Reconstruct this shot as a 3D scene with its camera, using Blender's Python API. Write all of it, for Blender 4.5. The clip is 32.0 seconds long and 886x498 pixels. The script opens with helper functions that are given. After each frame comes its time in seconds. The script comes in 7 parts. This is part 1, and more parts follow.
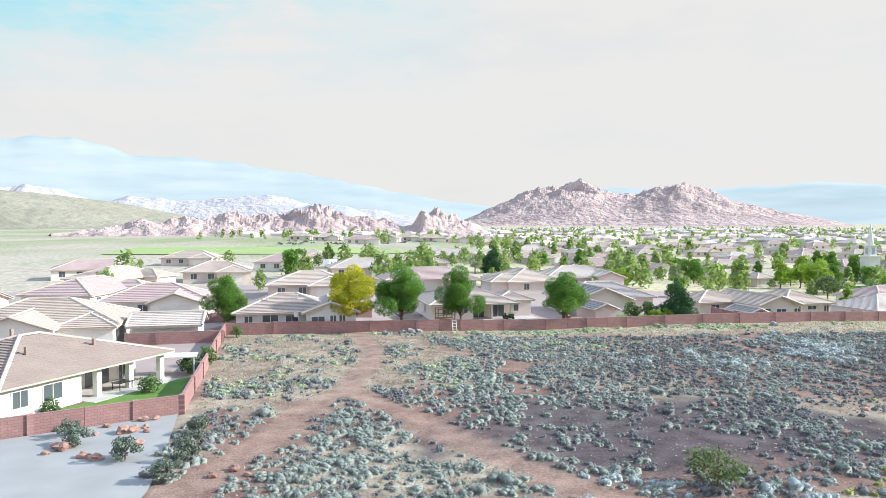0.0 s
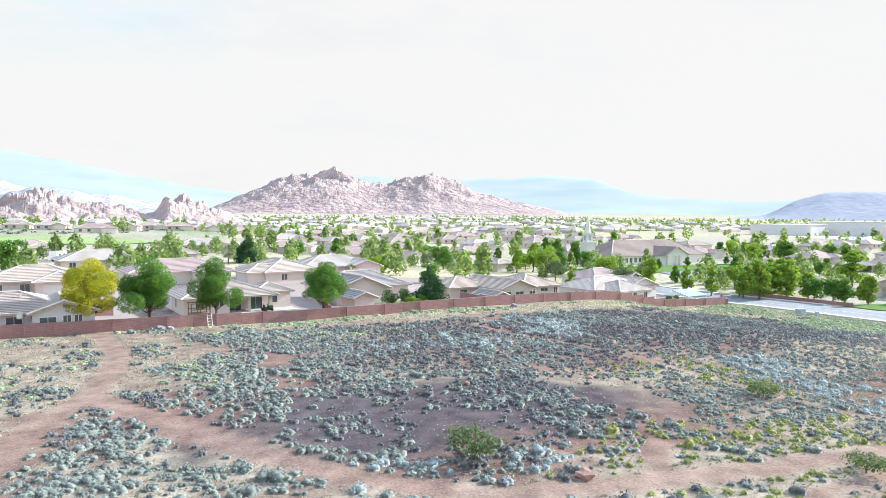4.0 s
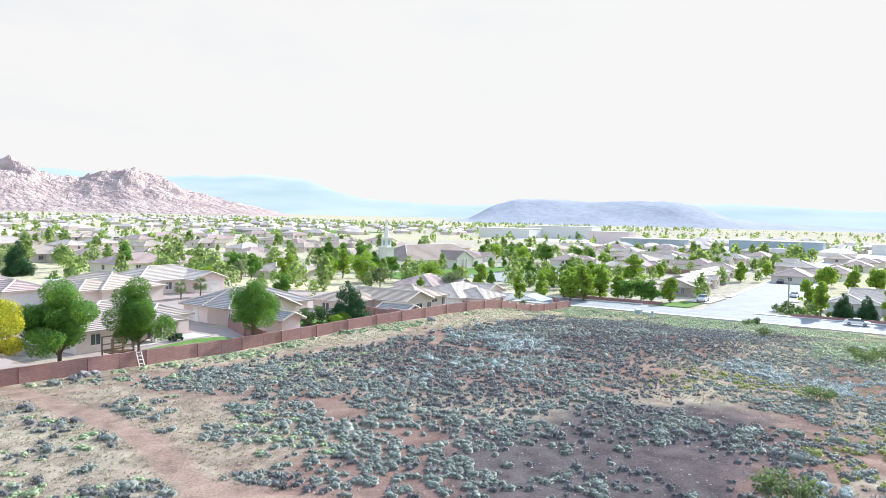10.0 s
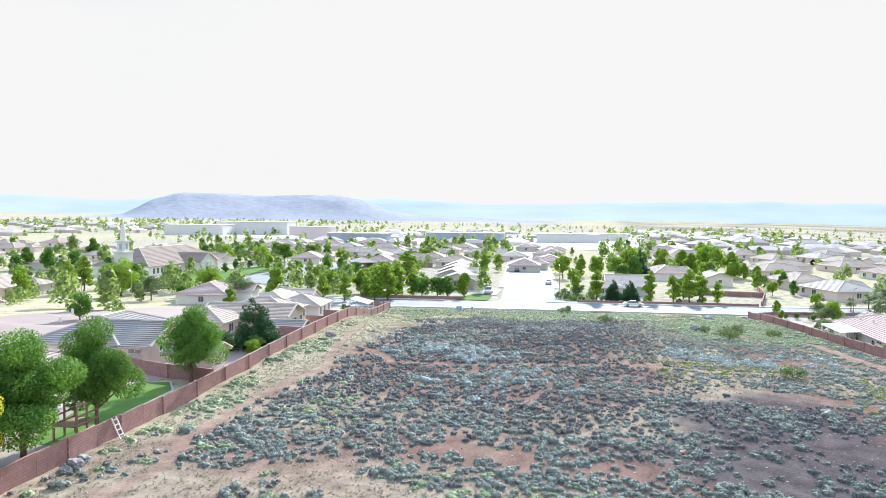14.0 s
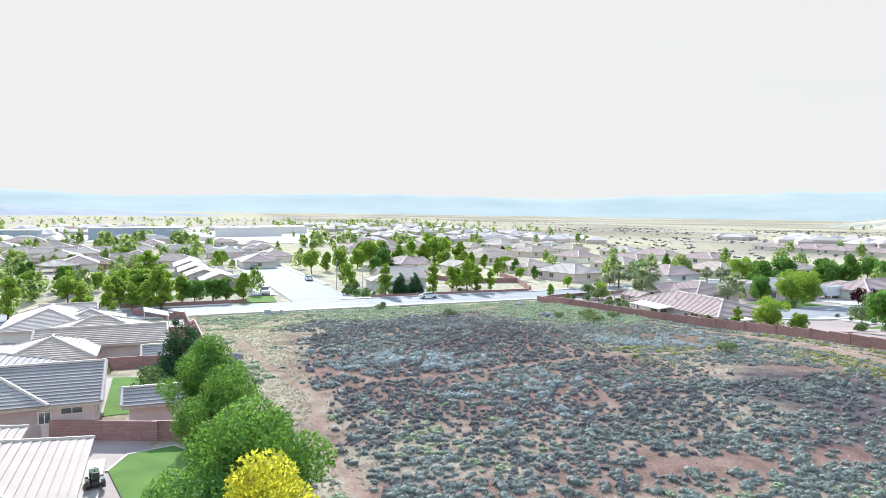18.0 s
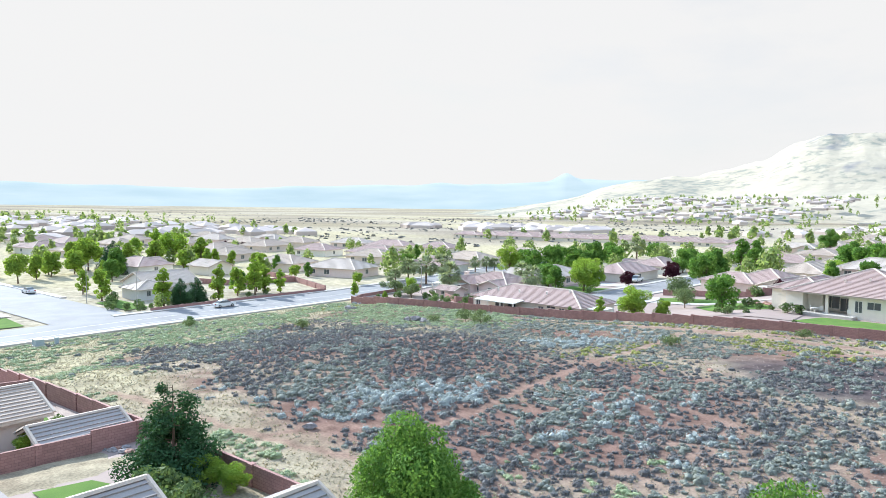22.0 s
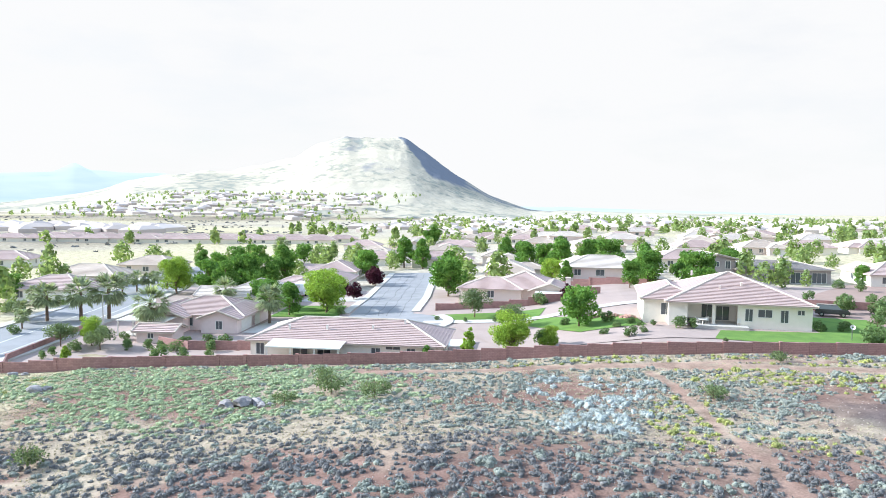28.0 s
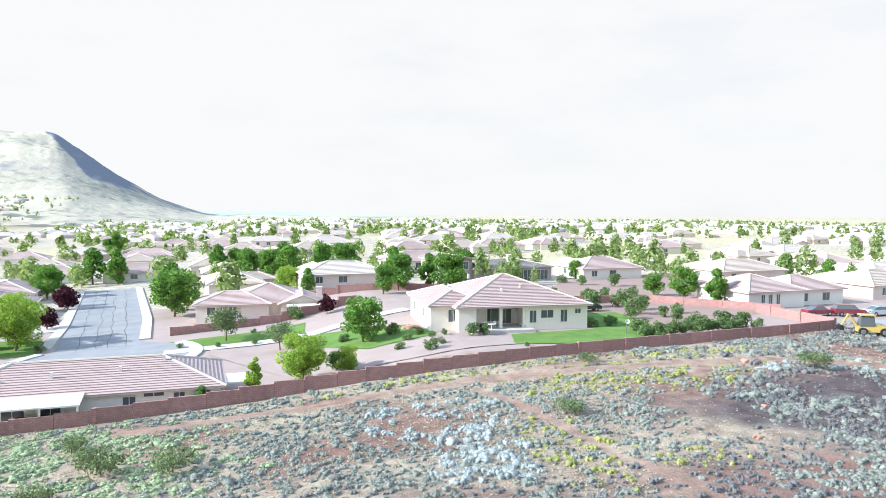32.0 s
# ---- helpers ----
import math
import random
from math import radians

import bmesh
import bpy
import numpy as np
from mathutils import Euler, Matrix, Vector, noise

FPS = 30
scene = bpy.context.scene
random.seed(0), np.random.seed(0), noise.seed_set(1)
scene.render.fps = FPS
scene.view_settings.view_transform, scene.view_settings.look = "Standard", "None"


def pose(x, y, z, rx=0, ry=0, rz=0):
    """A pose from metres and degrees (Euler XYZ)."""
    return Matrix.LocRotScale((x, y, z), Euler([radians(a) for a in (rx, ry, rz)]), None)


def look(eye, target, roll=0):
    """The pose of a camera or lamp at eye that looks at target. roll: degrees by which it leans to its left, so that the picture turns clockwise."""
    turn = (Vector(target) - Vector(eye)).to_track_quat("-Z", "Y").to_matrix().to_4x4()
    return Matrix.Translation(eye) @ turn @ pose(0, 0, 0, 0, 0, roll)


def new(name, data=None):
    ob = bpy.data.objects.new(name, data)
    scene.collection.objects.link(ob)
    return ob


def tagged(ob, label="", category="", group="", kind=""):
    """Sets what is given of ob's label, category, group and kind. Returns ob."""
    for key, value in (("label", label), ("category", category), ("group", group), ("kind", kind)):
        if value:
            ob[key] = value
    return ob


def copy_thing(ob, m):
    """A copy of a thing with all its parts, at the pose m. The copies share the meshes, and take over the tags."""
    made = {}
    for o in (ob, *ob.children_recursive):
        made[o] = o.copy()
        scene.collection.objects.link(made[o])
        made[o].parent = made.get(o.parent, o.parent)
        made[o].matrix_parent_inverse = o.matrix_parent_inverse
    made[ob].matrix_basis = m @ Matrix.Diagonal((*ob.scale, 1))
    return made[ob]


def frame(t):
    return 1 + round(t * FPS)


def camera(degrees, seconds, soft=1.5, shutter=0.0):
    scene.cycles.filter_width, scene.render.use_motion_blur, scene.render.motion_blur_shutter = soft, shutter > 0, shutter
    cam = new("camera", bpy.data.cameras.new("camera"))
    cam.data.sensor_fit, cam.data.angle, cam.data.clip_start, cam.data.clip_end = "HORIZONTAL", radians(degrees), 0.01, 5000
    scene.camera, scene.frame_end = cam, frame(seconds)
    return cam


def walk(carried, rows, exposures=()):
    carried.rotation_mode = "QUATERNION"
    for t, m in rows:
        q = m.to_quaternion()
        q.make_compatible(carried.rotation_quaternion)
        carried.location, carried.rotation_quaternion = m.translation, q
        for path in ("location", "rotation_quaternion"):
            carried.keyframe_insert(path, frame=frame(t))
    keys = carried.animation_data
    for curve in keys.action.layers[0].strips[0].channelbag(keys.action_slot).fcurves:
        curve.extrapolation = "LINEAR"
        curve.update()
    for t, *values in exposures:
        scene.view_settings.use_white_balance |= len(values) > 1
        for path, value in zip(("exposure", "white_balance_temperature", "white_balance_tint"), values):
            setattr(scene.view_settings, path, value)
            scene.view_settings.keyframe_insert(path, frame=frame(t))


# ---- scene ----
import collections

cam = camera(64.3, 32.0, 0.7)
PATH = [
    (0, (-2.959, -5.011, 13.939), (-2.74, -3.024, 13.875), -0.1),
    (0.5, (-3.023, -4.773, 13.821), (-2.766, -2.791, 13.75), 0.0),
    (1, (-2.944, -4.947, 13.842), (-2.6, -2.979, 13.768), -0.1),
    (1.5, (-3.058, -5.044, 13.889), (-2.593, -3.1, 13.809), -0.1),
    (2, (-3.036, -5.056, 13.901), (-2.456, -3.144, 13.816), -0.1),
    (2.5, (-3.022, -5.081, 13.987), (-2.364, -3.194, 13.898), -0.1),
    (3, (-3.081, -5.251, 14.103), (-2.34, -3.395, 14.011), -0.2),
    (3.5, (-3.181, -5.283, 14.163), (-2.363, -3.461, 14.069), 0.0),
    (4, (-3.726, -4.979, 14.268), (-2.848, -3.184, 14.17), 0.2),
    (4.5, (-4.904, -4.506, 14.32), (-3.963, -2.744, 14.222), 0.3),
    (6.5, (-11.555, 0.551, 14.653), (-10.352, 2.146, 14.555), 0.8),
    (7, (-13.648, 2.272, 14.876), (-12.422, 3.849, 14.779), 0.8),
    (7.5, (-15.7, 4.6, 14.982), (-14.416, 6.13, 14.887), 0.9),
    (8, (-17.808, 7.263, 15.076), (-16.468, 8.745, 14.982), 0.9),
    (8.5, (-19.807, 10.103, 15.123), (-18.418, 11.539, 15.032), 1.0),
    (9, (-21.421, 13.715, 15.18), (-19.985, 15.104, 15.089), 1.0),
    (9.5, (-23.294, 17.104, 15.201), (-21.815, 18.448, 15.113), 1.0),
    (10, (-25.274, 20.622, 15.29), (-23.756, 21.921, 15.202), 1.0),
    (10.5, (-27.132, 24.33, 15.477), (-25.57, 25.576, 15.389), 0.9),
    (11, (-29.157, 28.137, 15.642), (-27.52, 29.284, 15.555), 0.8),
    (11.5, (-30.724, 32.507, 15.729), (-29.015, 33.543, 15.643), 0.6),
    (12, (-31.987, 37.11, 15.833), (-30.213, 38.03, 15.744), 0.7),
    (12.5, (-32.881, 41.872, 15.919), (-31.053, 42.677, 15.829), 0.8),
    (13, (-33.768, 46.323, 15.987), (-31.895, 47.018, 15.894), 0.9),
    (13.5, (-35.361, 50.733, 16.266), (-33.448, 51.311, 16.171), 0.8),
    (14, (-35.812, 55.256, 16.349), (-33.867, 55.716, 16.254), 0.4),
    (14.5, (-35.467, 59.811, 16.266), (-33.499, 60.154, 16.17), 0.4),
    (16.5, (-32.698, 79.443, 16.126), (-30.707, 79.287, 16.026), 0.8),
    (17, (-30.593, 83.852, 16.184), (-28.616, 83.572, 16.081), 0.4),
    (17.5, (-28.658, 88.288, 16.273), (-26.702, 87.886, 16.165), 0.4),
    (18, (-27.026, 92.599, 16.434), (-25.104, 92.058, 16.322), 0.2),
    (18.5, (-24.766, 96.719, 16.506), (-22.889, 96.037, 16.389), 0.0),
    (19, (-22.003, 100.397, 16.638), (-20.181, 99.582, 16.515), -0.1),
    (19.5, (-18.837, 103.897, 16.83), (-17.081, 102.948, 16.703), -0.2),
    (20, (-15.112, 107.074, 16.804), (-13.431, 105.998, 16.675), -0.2),
    (20.5, (-11.348, 109.891, 16.885), (-9.749, 108.698, 16.754), -0.2),
    (21, (-7.041, 112.125, 16.98), (-5.524, 110.828, 16.845), -0.1),
    (21.5, (-2.487, 114.053, 17.002), (-1.004, 112.718, 16.866), -0.0),
    (22, (2.314, 115.387, 16.969), (3.772, 114.025, 16.831), 0.2),
    (22.5, (7.275, 116.384, 17.001), (8.644, 114.933, 16.858), 0.1),
    (23, (12.383, 117.059, 16.917), (13.638, 115.508, 16.772), 0.2),
    (23.5, (17.559, 117.089, 16.838), (18.692, 115.447, 16.693), 0.2),
    (24, (22.857, 116.803, 16.844), (23.857, 115.078, 16.697), 0.4),
    (24.5, (28.061, 116.362, 16.83), (28.923, 114.563, 16.681), 0.5),
    (25, (33.173, 115.279, 16.737), (33.894, 113.42, 16.587), 0.6),
    (25.5, (38.236, 113.907, 16.652), (38.809, 111.997, 16.502), 0.6),
    (27.5, (56.803, 104.365, 16.64), (57.119, 102.395, 16.496), 0.8),
    (28, (60.652, 101.347, 16.689), (60.966, 99.376, 16.548), 0.8),
    (28.5, (64.085, 98.148, 16.639), (64.403, 96.178, 16.504), 0.9),
    (29, (67.166, 95.022, 16.56), (67.475, 93.051, 16.426), 0.9),
    (29.5, (69.309, 92.798, 16.474), (69.469, 90.808, 16.341), 0.8),
    (30, (71.127, 91.162, 16.434), (71.114, 89.166, 16.304), 0.6),
    (30.5, (72.243, 89.869, 16.355), (72.067, 87.881, 16.227), 0.7),
    (31, (72.987, 89.05, 16.315), (72.652, 87.082, 16.19), 0.7),
    (31.5, (73.19, 88.563, 16.39), (72.708, 86.626, 16.266), 0.4),
    (32, (73.259, 88.32, 16.321), (72.681, 86.409, 16.2), 0.5),
]
EXPOSURE = [(0, 0.82, 5940, 5.5), (4, 0.99, 5890, 5.5), (9, 0.98, 5890, 5.5), (12, 0.99, 5890, 5.5), (14, 0.98, 5890, 5.5), (16.5, 0.92, 5890, 5.5), (19, 0.88, 5850, 5.5), (21, 0.92, 5850, 5.5), (23, 0.95, 5890, 5.5), (28, 1.05, 5820, 5.5), (32, 1.03, 5820, 5.5)]
walk(cam, [(t, look(eye, target, roll)) for t, eye, target, roll in PATH], EXPOSURE)

# ---- world and sun ----
SUN_AZ, SUN_EL = 89.0, 27.0          # degrees clockwise from +y, and above the horizon


def make_world():
    w = bpy.data.worlds.new("sky")
    scene.world = w
    w.use_nodes = True
    n, l = w.node_tree.nodes, w.node_tree.links
    n.clear()
    sky = n.new("ShaderNodeTexSky")
    sky.sky_type, sky.sun_disc = "NISHITA", False
    sky.sun_elevation, sky.sun_rotation = radians(SUN_EL), radians(SUN_AZ)
    sky.altitude, sky.air_density, sky.dust_density = 900, 1.0, 2.0
    tint = n.new("ShaderNodeMix")
    tint.data_type, tint.blend_type = "RGBA", "MULTIPLY"
    tint.inputs["Factor"].default_value = 1.0
    tint.inputs[7].default_value = (0.07, 0.07, 0.07, 1)
    co = n.new("ShaderNodeTexCoord")
    mp = n.new("ShaderNodeMapping")
    mp.inputs["Scale"].default_value = (1.0, 1.0, 3.2)
    cl = n.new("ShaderNodeTexNoise")
    cl.inputs["Scale"].default_value, cl.inputs["Detail"].default_value, cl.inputs["Roughness"].default_value = 3.4, 6.0, 0.6
    ramp = n.new("ShaderNodeValToRGB")
    ramp.color_ramp.elements[0].position, ramp.color_ramp.elements[0].color = 0.32, (0.90, 0.90, 0.90, 1)
    ramp.color_ramp.elements[1].position, ramp.color_ramp.elements[1].color = 0.50, (0.99, 0.99, 0.99, 1)
    veil = n.new("ShaderNodeMix")
    veil.data_type = "RGBA"
    sp, mr, deep = n.new("ShaderNodeSeparateXYZ"), n.new("ShaderNodeMapRange"), n.new("ShaderNodeMix")
    mr.inputs[1].default_value, mr.inputs[2].default_value = 0.16, 0.28
    deep.data_type = "RGBA"
    deep.inputs[6].default_value, deep.inputs[7].default_value = (0.508, 0.464, 0.43, 1), (0.27, 0.46, 0.49, 1)
    l.new(co.outputs["Generated"], sp.inputs[0])
    l.new(sp.outputs["Z"], mr.inputs[0])
    away, both, holes, gap = n.new("ShaderNodeMapRange"), n.new("ShaderNodeMath"), n.new("ShaderNodeMapRange"), n.new("ShaderNodeMath")
    away.inputs[1].default_value, away.inputs[2].default_value = 0.20, -0.25
    holes.inputs[1].default_value, holes.inputs[2].default_value = 0.66, 0.46
    both.operation = gap.operation = "MULTIPLY"
    l.new(sp.outputs["X"], away.inputs[0])
    l.new(cl.outputs["Fac"], holes.inputs[0])
    l.new(away.outputs[0], both.inputs[0])
    l.new(mr.outputs[0], both.inputs[1])
    north, west = n.new("ShaderNodeMapRange"), n.new("ShaderNodeMath")
    north.inputs[1].default_value, north.inputs[2].default_value = 0.15, 0.6
    west.operation = "MULTIPLY"
    l.new(sp.outputs["Y"], north.inputs[0])
    l.new(both.outputs[0], west.inputs[0])
    l.new(north.outputs[0], west.inputs[1])
    l.new(west.outputs[0], gap.inputs[0])
    l.new(holes.outputs[0], gap.inputs[1])
    high, most = n.new("ShaderNodeMapRange"), n.new("ShaderNodeMix")
    high.inputs[1].default_value, high.inputs[2].default_value = 0.33, 0.62
    most.data_type = "RGBA"
    most.inputs[7].default_value = (0.45, 0.57, 0.77, 1)
    l.new(sp.outputs["Z"], high.inputs[0])
    l.new(high.outputs[0], most.inputs["Factor"])
    l.new(gap.outputs[0], deep.inputs["Factor"])
    l.new(deep.outputs[2], most.inputs[6])
    l.new(most.outputs[2], veil.inputs[7])
    bg, out = n.new("ShaderNodeBackground"), n.new("ShaderNodeOutputWorld")
    l.new(co.outputs["Generated"], mp.inputs["Vector"])
    l.new(mp.outputs["Vector"], cl.inputs["Vector"])
    l.new(cl.outputs["Fac"], ramp.inputs["Fac"])
    l.new(sky.outputs["Color"], tint.inputs[6])
    cap = n.new("ShaderNodeVectorMath")
    cap.operation = "MINIMUM"
    cap.inputs[1].default_value = (0.48, 0.45, 0.43)
    l.new(tint.outputs[2], cap.inputs[0])
    l.new(cap.outputs[0], veil.inputs[6])
    l.new(ramp.outputs["Color"], veil.inputs["Factor"])
    l.new(veil.outputs[2], bg.inputs["Color"])
    l.new(bg.outputs["Background"], out.inputs["Surface"])


make_world()
sun = new("sun", bpy.data.lights.new("sun", "SUN"))
sun.data.energy, sun.data.angle, sun.data.color = 4.6, radians(0.55), (1.0, 0.95, 0.88)
_a, _e = radians(SUN_AZ), radians(SUN_EL)
sun.matrix_world = look((math.sin(_a) * math.cos(_e) * 100, math.cos(_a) * math.cos(_e) * 100, math.sin(_e) * 100), (0, 0, 0))

# ---- materials ----
def mat(name, c1, c2=None, rough=0.85, scale=1.5, fine=14.0, bump=0.15, metal=0.0, per_object=0.0, per_island=0.0, spec=0.3, coords="Object"):
    """A surface with variation at two scales, a little relief, and an optional change from object to object or island to island."""
    m = bpy.data.materials.new(name)
    m.use_nodes = True
    n, l = m.node_tree.nodes, m.node_tree.links
    b = n["Principled BSDF"]
    b.inputs["Roughness"].default_value, b.inputs["Metallic"].default_value = rough, metal
    b.inputs["Specular IOR Level"].default_value = spec
    c2 = c2 or tuple(v * 0.72 for v in c1)
    co = n.new("ShaderNodeTexCoord")
    big, small = n.new("ShaderNodeTexNoise"), n.new("ShaderNodeTexNoise")
    big.inputs["Scale"].default_value, big.inputs["Detail"].default_value = scale, 4
    small.inputs["Scale"].default_value, small.inputs["Detail"].default_value = fine, 5
    l.new(co.outputs[coords], big.inputs["Vector"])
    l.new(co.outputs[coords], small.inputs["Vector"])
    add = n.new("ShaderNodeMath")
    add.operation = "MULTIPLY_ADD"
    add.inputs[1].default_value, add.inputs[2].default_value = 0.45, 0.0
    l.new(small.outputs["Fac"], add.inputs[0])
    sm = n.new("ShaderNodeMath")
    sm.operation = "MULTIPLY_ADD"
    sm.inputs[1].default_value = 0.55
    l.new(big.outputs["Fac"], sm.inputs[0])
    l.new(add.outputs[0], sm.inputs[2])
    ramp = n.new("ShaderNodeMapRange")
    ramp.inputs[1].default_value, ramp.inputs[2].default_value = 0.34, 0.66
    l.new(sm.outputs[0], ramp.inputs[0])
    mix = n.new("ShaderNodeMix")
    mix.data_type = "RGBA"
    mix.inputs[6].default_value, mix.inputs[7].default_value = (*c1, 1), (*c2, 1)
    l.new(ramp.outputs[0], mix.inputs["Factor"])
    last = mix.outputs[2]
    for amount, node, out in ((per_object, "ShaderNodeObjectInfo", "Random"), (per_island, "ShaderNodeNewGeometry", "Random Per Island")):
        if amount:
            src = n.new(node)
            mr = n.new("ShaderNodeMapRange")
            mr.inputs[3].default_value, mr.inputs[4].default_value = 1 - amount, 1 + amount
            l.new(src.outputs[out], mr.inputs[0])
            hsv = n.new("ShaderNodeHueSaturation")
            l.new(mr.outputs[0], hsv.inputs["Value"])
            l.new(last, hsv.inputs["Color"])
            last = hsv.outputs["Color"]
    l.new(last, b.inputs["Base Color"])
    if bump:
        bp = n.new("ShaderNodeBump")
        bp.inputs["Strength"].default_value, bp.inputs["Distance"].default_value = bump, 0.05
        l.new(small.outputs["Fac"], bp.inputs["Height"])
        l.new(bp.outputs["Normal"], b.inputs["Normal"])
    return m


def leaf_mat(name, c1, c2, trans=0.25, bump=0, vary=0.35):
    m = mat(name, c1, c2, rough=0.6, scale=0.6, fine=9, bump=bump, per_island=vary, per_object=0.1, spec=0.06)
    n, l = m.node_tree.nodes, m.node_tree.links
    b = n["Principled BSDF"]
    tr, mx, out = n.new("ShaderNodeBsdfTranslucent"), n.new("ShaderNodeMixShader"), n["Material Output"]
    mx.inputs["Fac"].default_value = trans
    src = b.inputs["Base Color"].links[0].from_socket
    sunlit = n.new("ShaderNodeMix")
    sunlit.data_type, sunlit.blend_type = "RGBA", "MULTIPLY"
    sunlit.inputs["Factor"].default_value, sunlit.inputs[7].default_value = 1.0, (1.15, 1.1, 0.7, 1)
    l.new(src, sunlit.inputs[6])
    l.new(sunlit.outputs[2], tr.inputs["Color"])
    l.new(b.outputs["BSDF"], mx.inputs[1])
    l.new(tr.outputs["BSDF"], mx.inputs[2])
    l.new(mx.outputs["Shader"], out.inputs["Surface"])
    return m


def glass_mat():
    m = bpy.data.materials.new("window_glass")
    m.use_nodes = True
    b = m.node_tree.nodes["Principled BSDF"]
    b.inputs["Base Color"].default_value = (0.10, 0.115, 0.125, 1)
    b.inputs["Roughness"].default_value, b.inputs["Specular IOR Level"].default_value = 0.06, 0.7
    return m


M_STUCCO = [mat("stucco_tan", (0.73, 0.64, 0.58), (0.68, 0.59, 0.54), per_object=0.06), mat("stucco_pink", (0.77, 0.65, 0.62), (0.72, 0.60, 0.57), per_object=0.06),
            mat("stucco_cream", (0.80, 0.75, 0.67), (0.74, 0.70, 0.62), per_object=0.06), mat("stucco_white", (0.80, 0.78, 0.73), (0.74, 0.73, 0.68), per_object=0.04),
            mat("stucco_grey", (0.66, 0.66, 0.66), (0.61, 0.61, 0.61), per_object=0.06)]
M_TILE = [mat("tile_tan", (0.53, 0.44, 0.375), (0.44, 0.365, 0.31), per_object=0.08, scale=0.5, rough=0.85, spec=0.12), mat("tile_pink", (0.50, 0.385, 0.36), (0.42, 0.32, 0.30), per_object=0.08, scale=0.5, rough=0.85, spec=0.12),
          mat("tile_grey", (0.39, 0.355, 0.34), (0.31, 0.28, 0.27), per_object=0.08, scale=0.5, rough=0.85, spec=0.12), mat("tile_sand", (0.58, 0.51, 0.46), (0.49, 0.43, 0.385), per_object=0.08, scale=0.5, rough=0.85, spec=0.12),
          mat("tile_brown", (0.355, 0.28, 0.24), (0.29, 0.228, 0.198), per_object=0.05, scale=0.5, rough=0.85, spec=0.12), mat("tile_beige", (0.48, 0.40, 0.355), (0.40, 0.335, 0.295), per_object=0.05, scale=0.5, rough=0.85, spec=0.12)]
M_TRIM = mat("trim_white", (0.78, 0.76, 0.72), (0.7, 0.68, 0.64), rough=0.5)
M_FASCIA = mat("fascia_beige", (0.62, 0.53, 0.45), rough=0.6)
M_GLASS = glass_mat()
M_CONCRETE = mat("concrete", (0.55, 0.52, 0.48), (0.44, 0.41, 0.38), scale=0.4)
M_ASPHALT = mat("asphalt_grey", (0.30, 0.30, 0.31), (0.22, 0.22, 0.23), scale=0.25, fine=20)
def block_mat():
    m = mat("red_block", (0.43, 0.25, 0.23), (0.34, 0.195, 0.18), per_object=0.10, fine=10)
    n, l = m.node_tree.nodes, m.node_tree.links
    b = n["Principled BSDF"]
    co, sp, cb, br = n.new("ShaderNodeTexCoord"), n.new("ShaderNodeSeparateXYZ"), n.new("ShaderNodeCombineXYZ"), n.new("ShaderNodeTexBrick")
    l.new(co.outputs["Object"], sp.inputs[0])
    l.new(sp.outputs["X"], cb.inputs["X"])
    l.new(sp.outputs["Z"], cb.inputs["Y"])
    l.new(cb.outputs[0], br.inputs["Vector"])
    br.inputs["Scale"].default_value, br.inputs["Brick Width"].default_value, br.inputs["Row Height"].default_value = 1.0, 0.4, 0.2
    br.inputs["Mortar Size"].default_value = 0.012
    br.inputs["Color1"].default_value, br.inputs["Color2"].default_value, br.inputs["Mortar"].default_value = (1, 1, 1, 1), (0.84, 0.84, 0.84, 1), (0.62, 0.62, 0.62, 1)
    mx = n.new("ShaderNodeMix")
    mx.data_type, mx.blend_type = "RGBA", "MULTIPLY"
    mx.inputs["Factor"].default_value = 1.0
    l.new(b.inputs["Base Color"].links[0].from_socket, mx.inputs[6])
    l.new(br.outputs["Color"], mx.inputs[7])
    l.new(mx.outputs[2], b.inputs["Base Color"])
    return m


M_BLOCK = block_mat()
M_BARK = mat("bark", (0.20, 0.14, 0.10), fine=25, bump=0.4)
M_LAWN = mat("lawn", (0.165, 0.26, 0.065), (0.10, 0.175, 0.05), spec=0.05, rough=1.0, scale=0.5, fine=30)
M_FAIRWAY = mat("fairway", (0.36, 0.43, 0.17), (0.27, 0.34, 0.15), scale=0.05, fine=1.0, spec=0.05, rough=1.0)
M_GRAVEL = mat("gravel_white", (0.36, 0.35, 0.335), (0.28, 0.272, 0.263), scale=0.3, fine=60)
M_GRAVEL_RED = mat("gravel_pink", (0.38, 0.30, 0.27), (0.31, 0.245, 0.22), scale=0.3, fine=60)
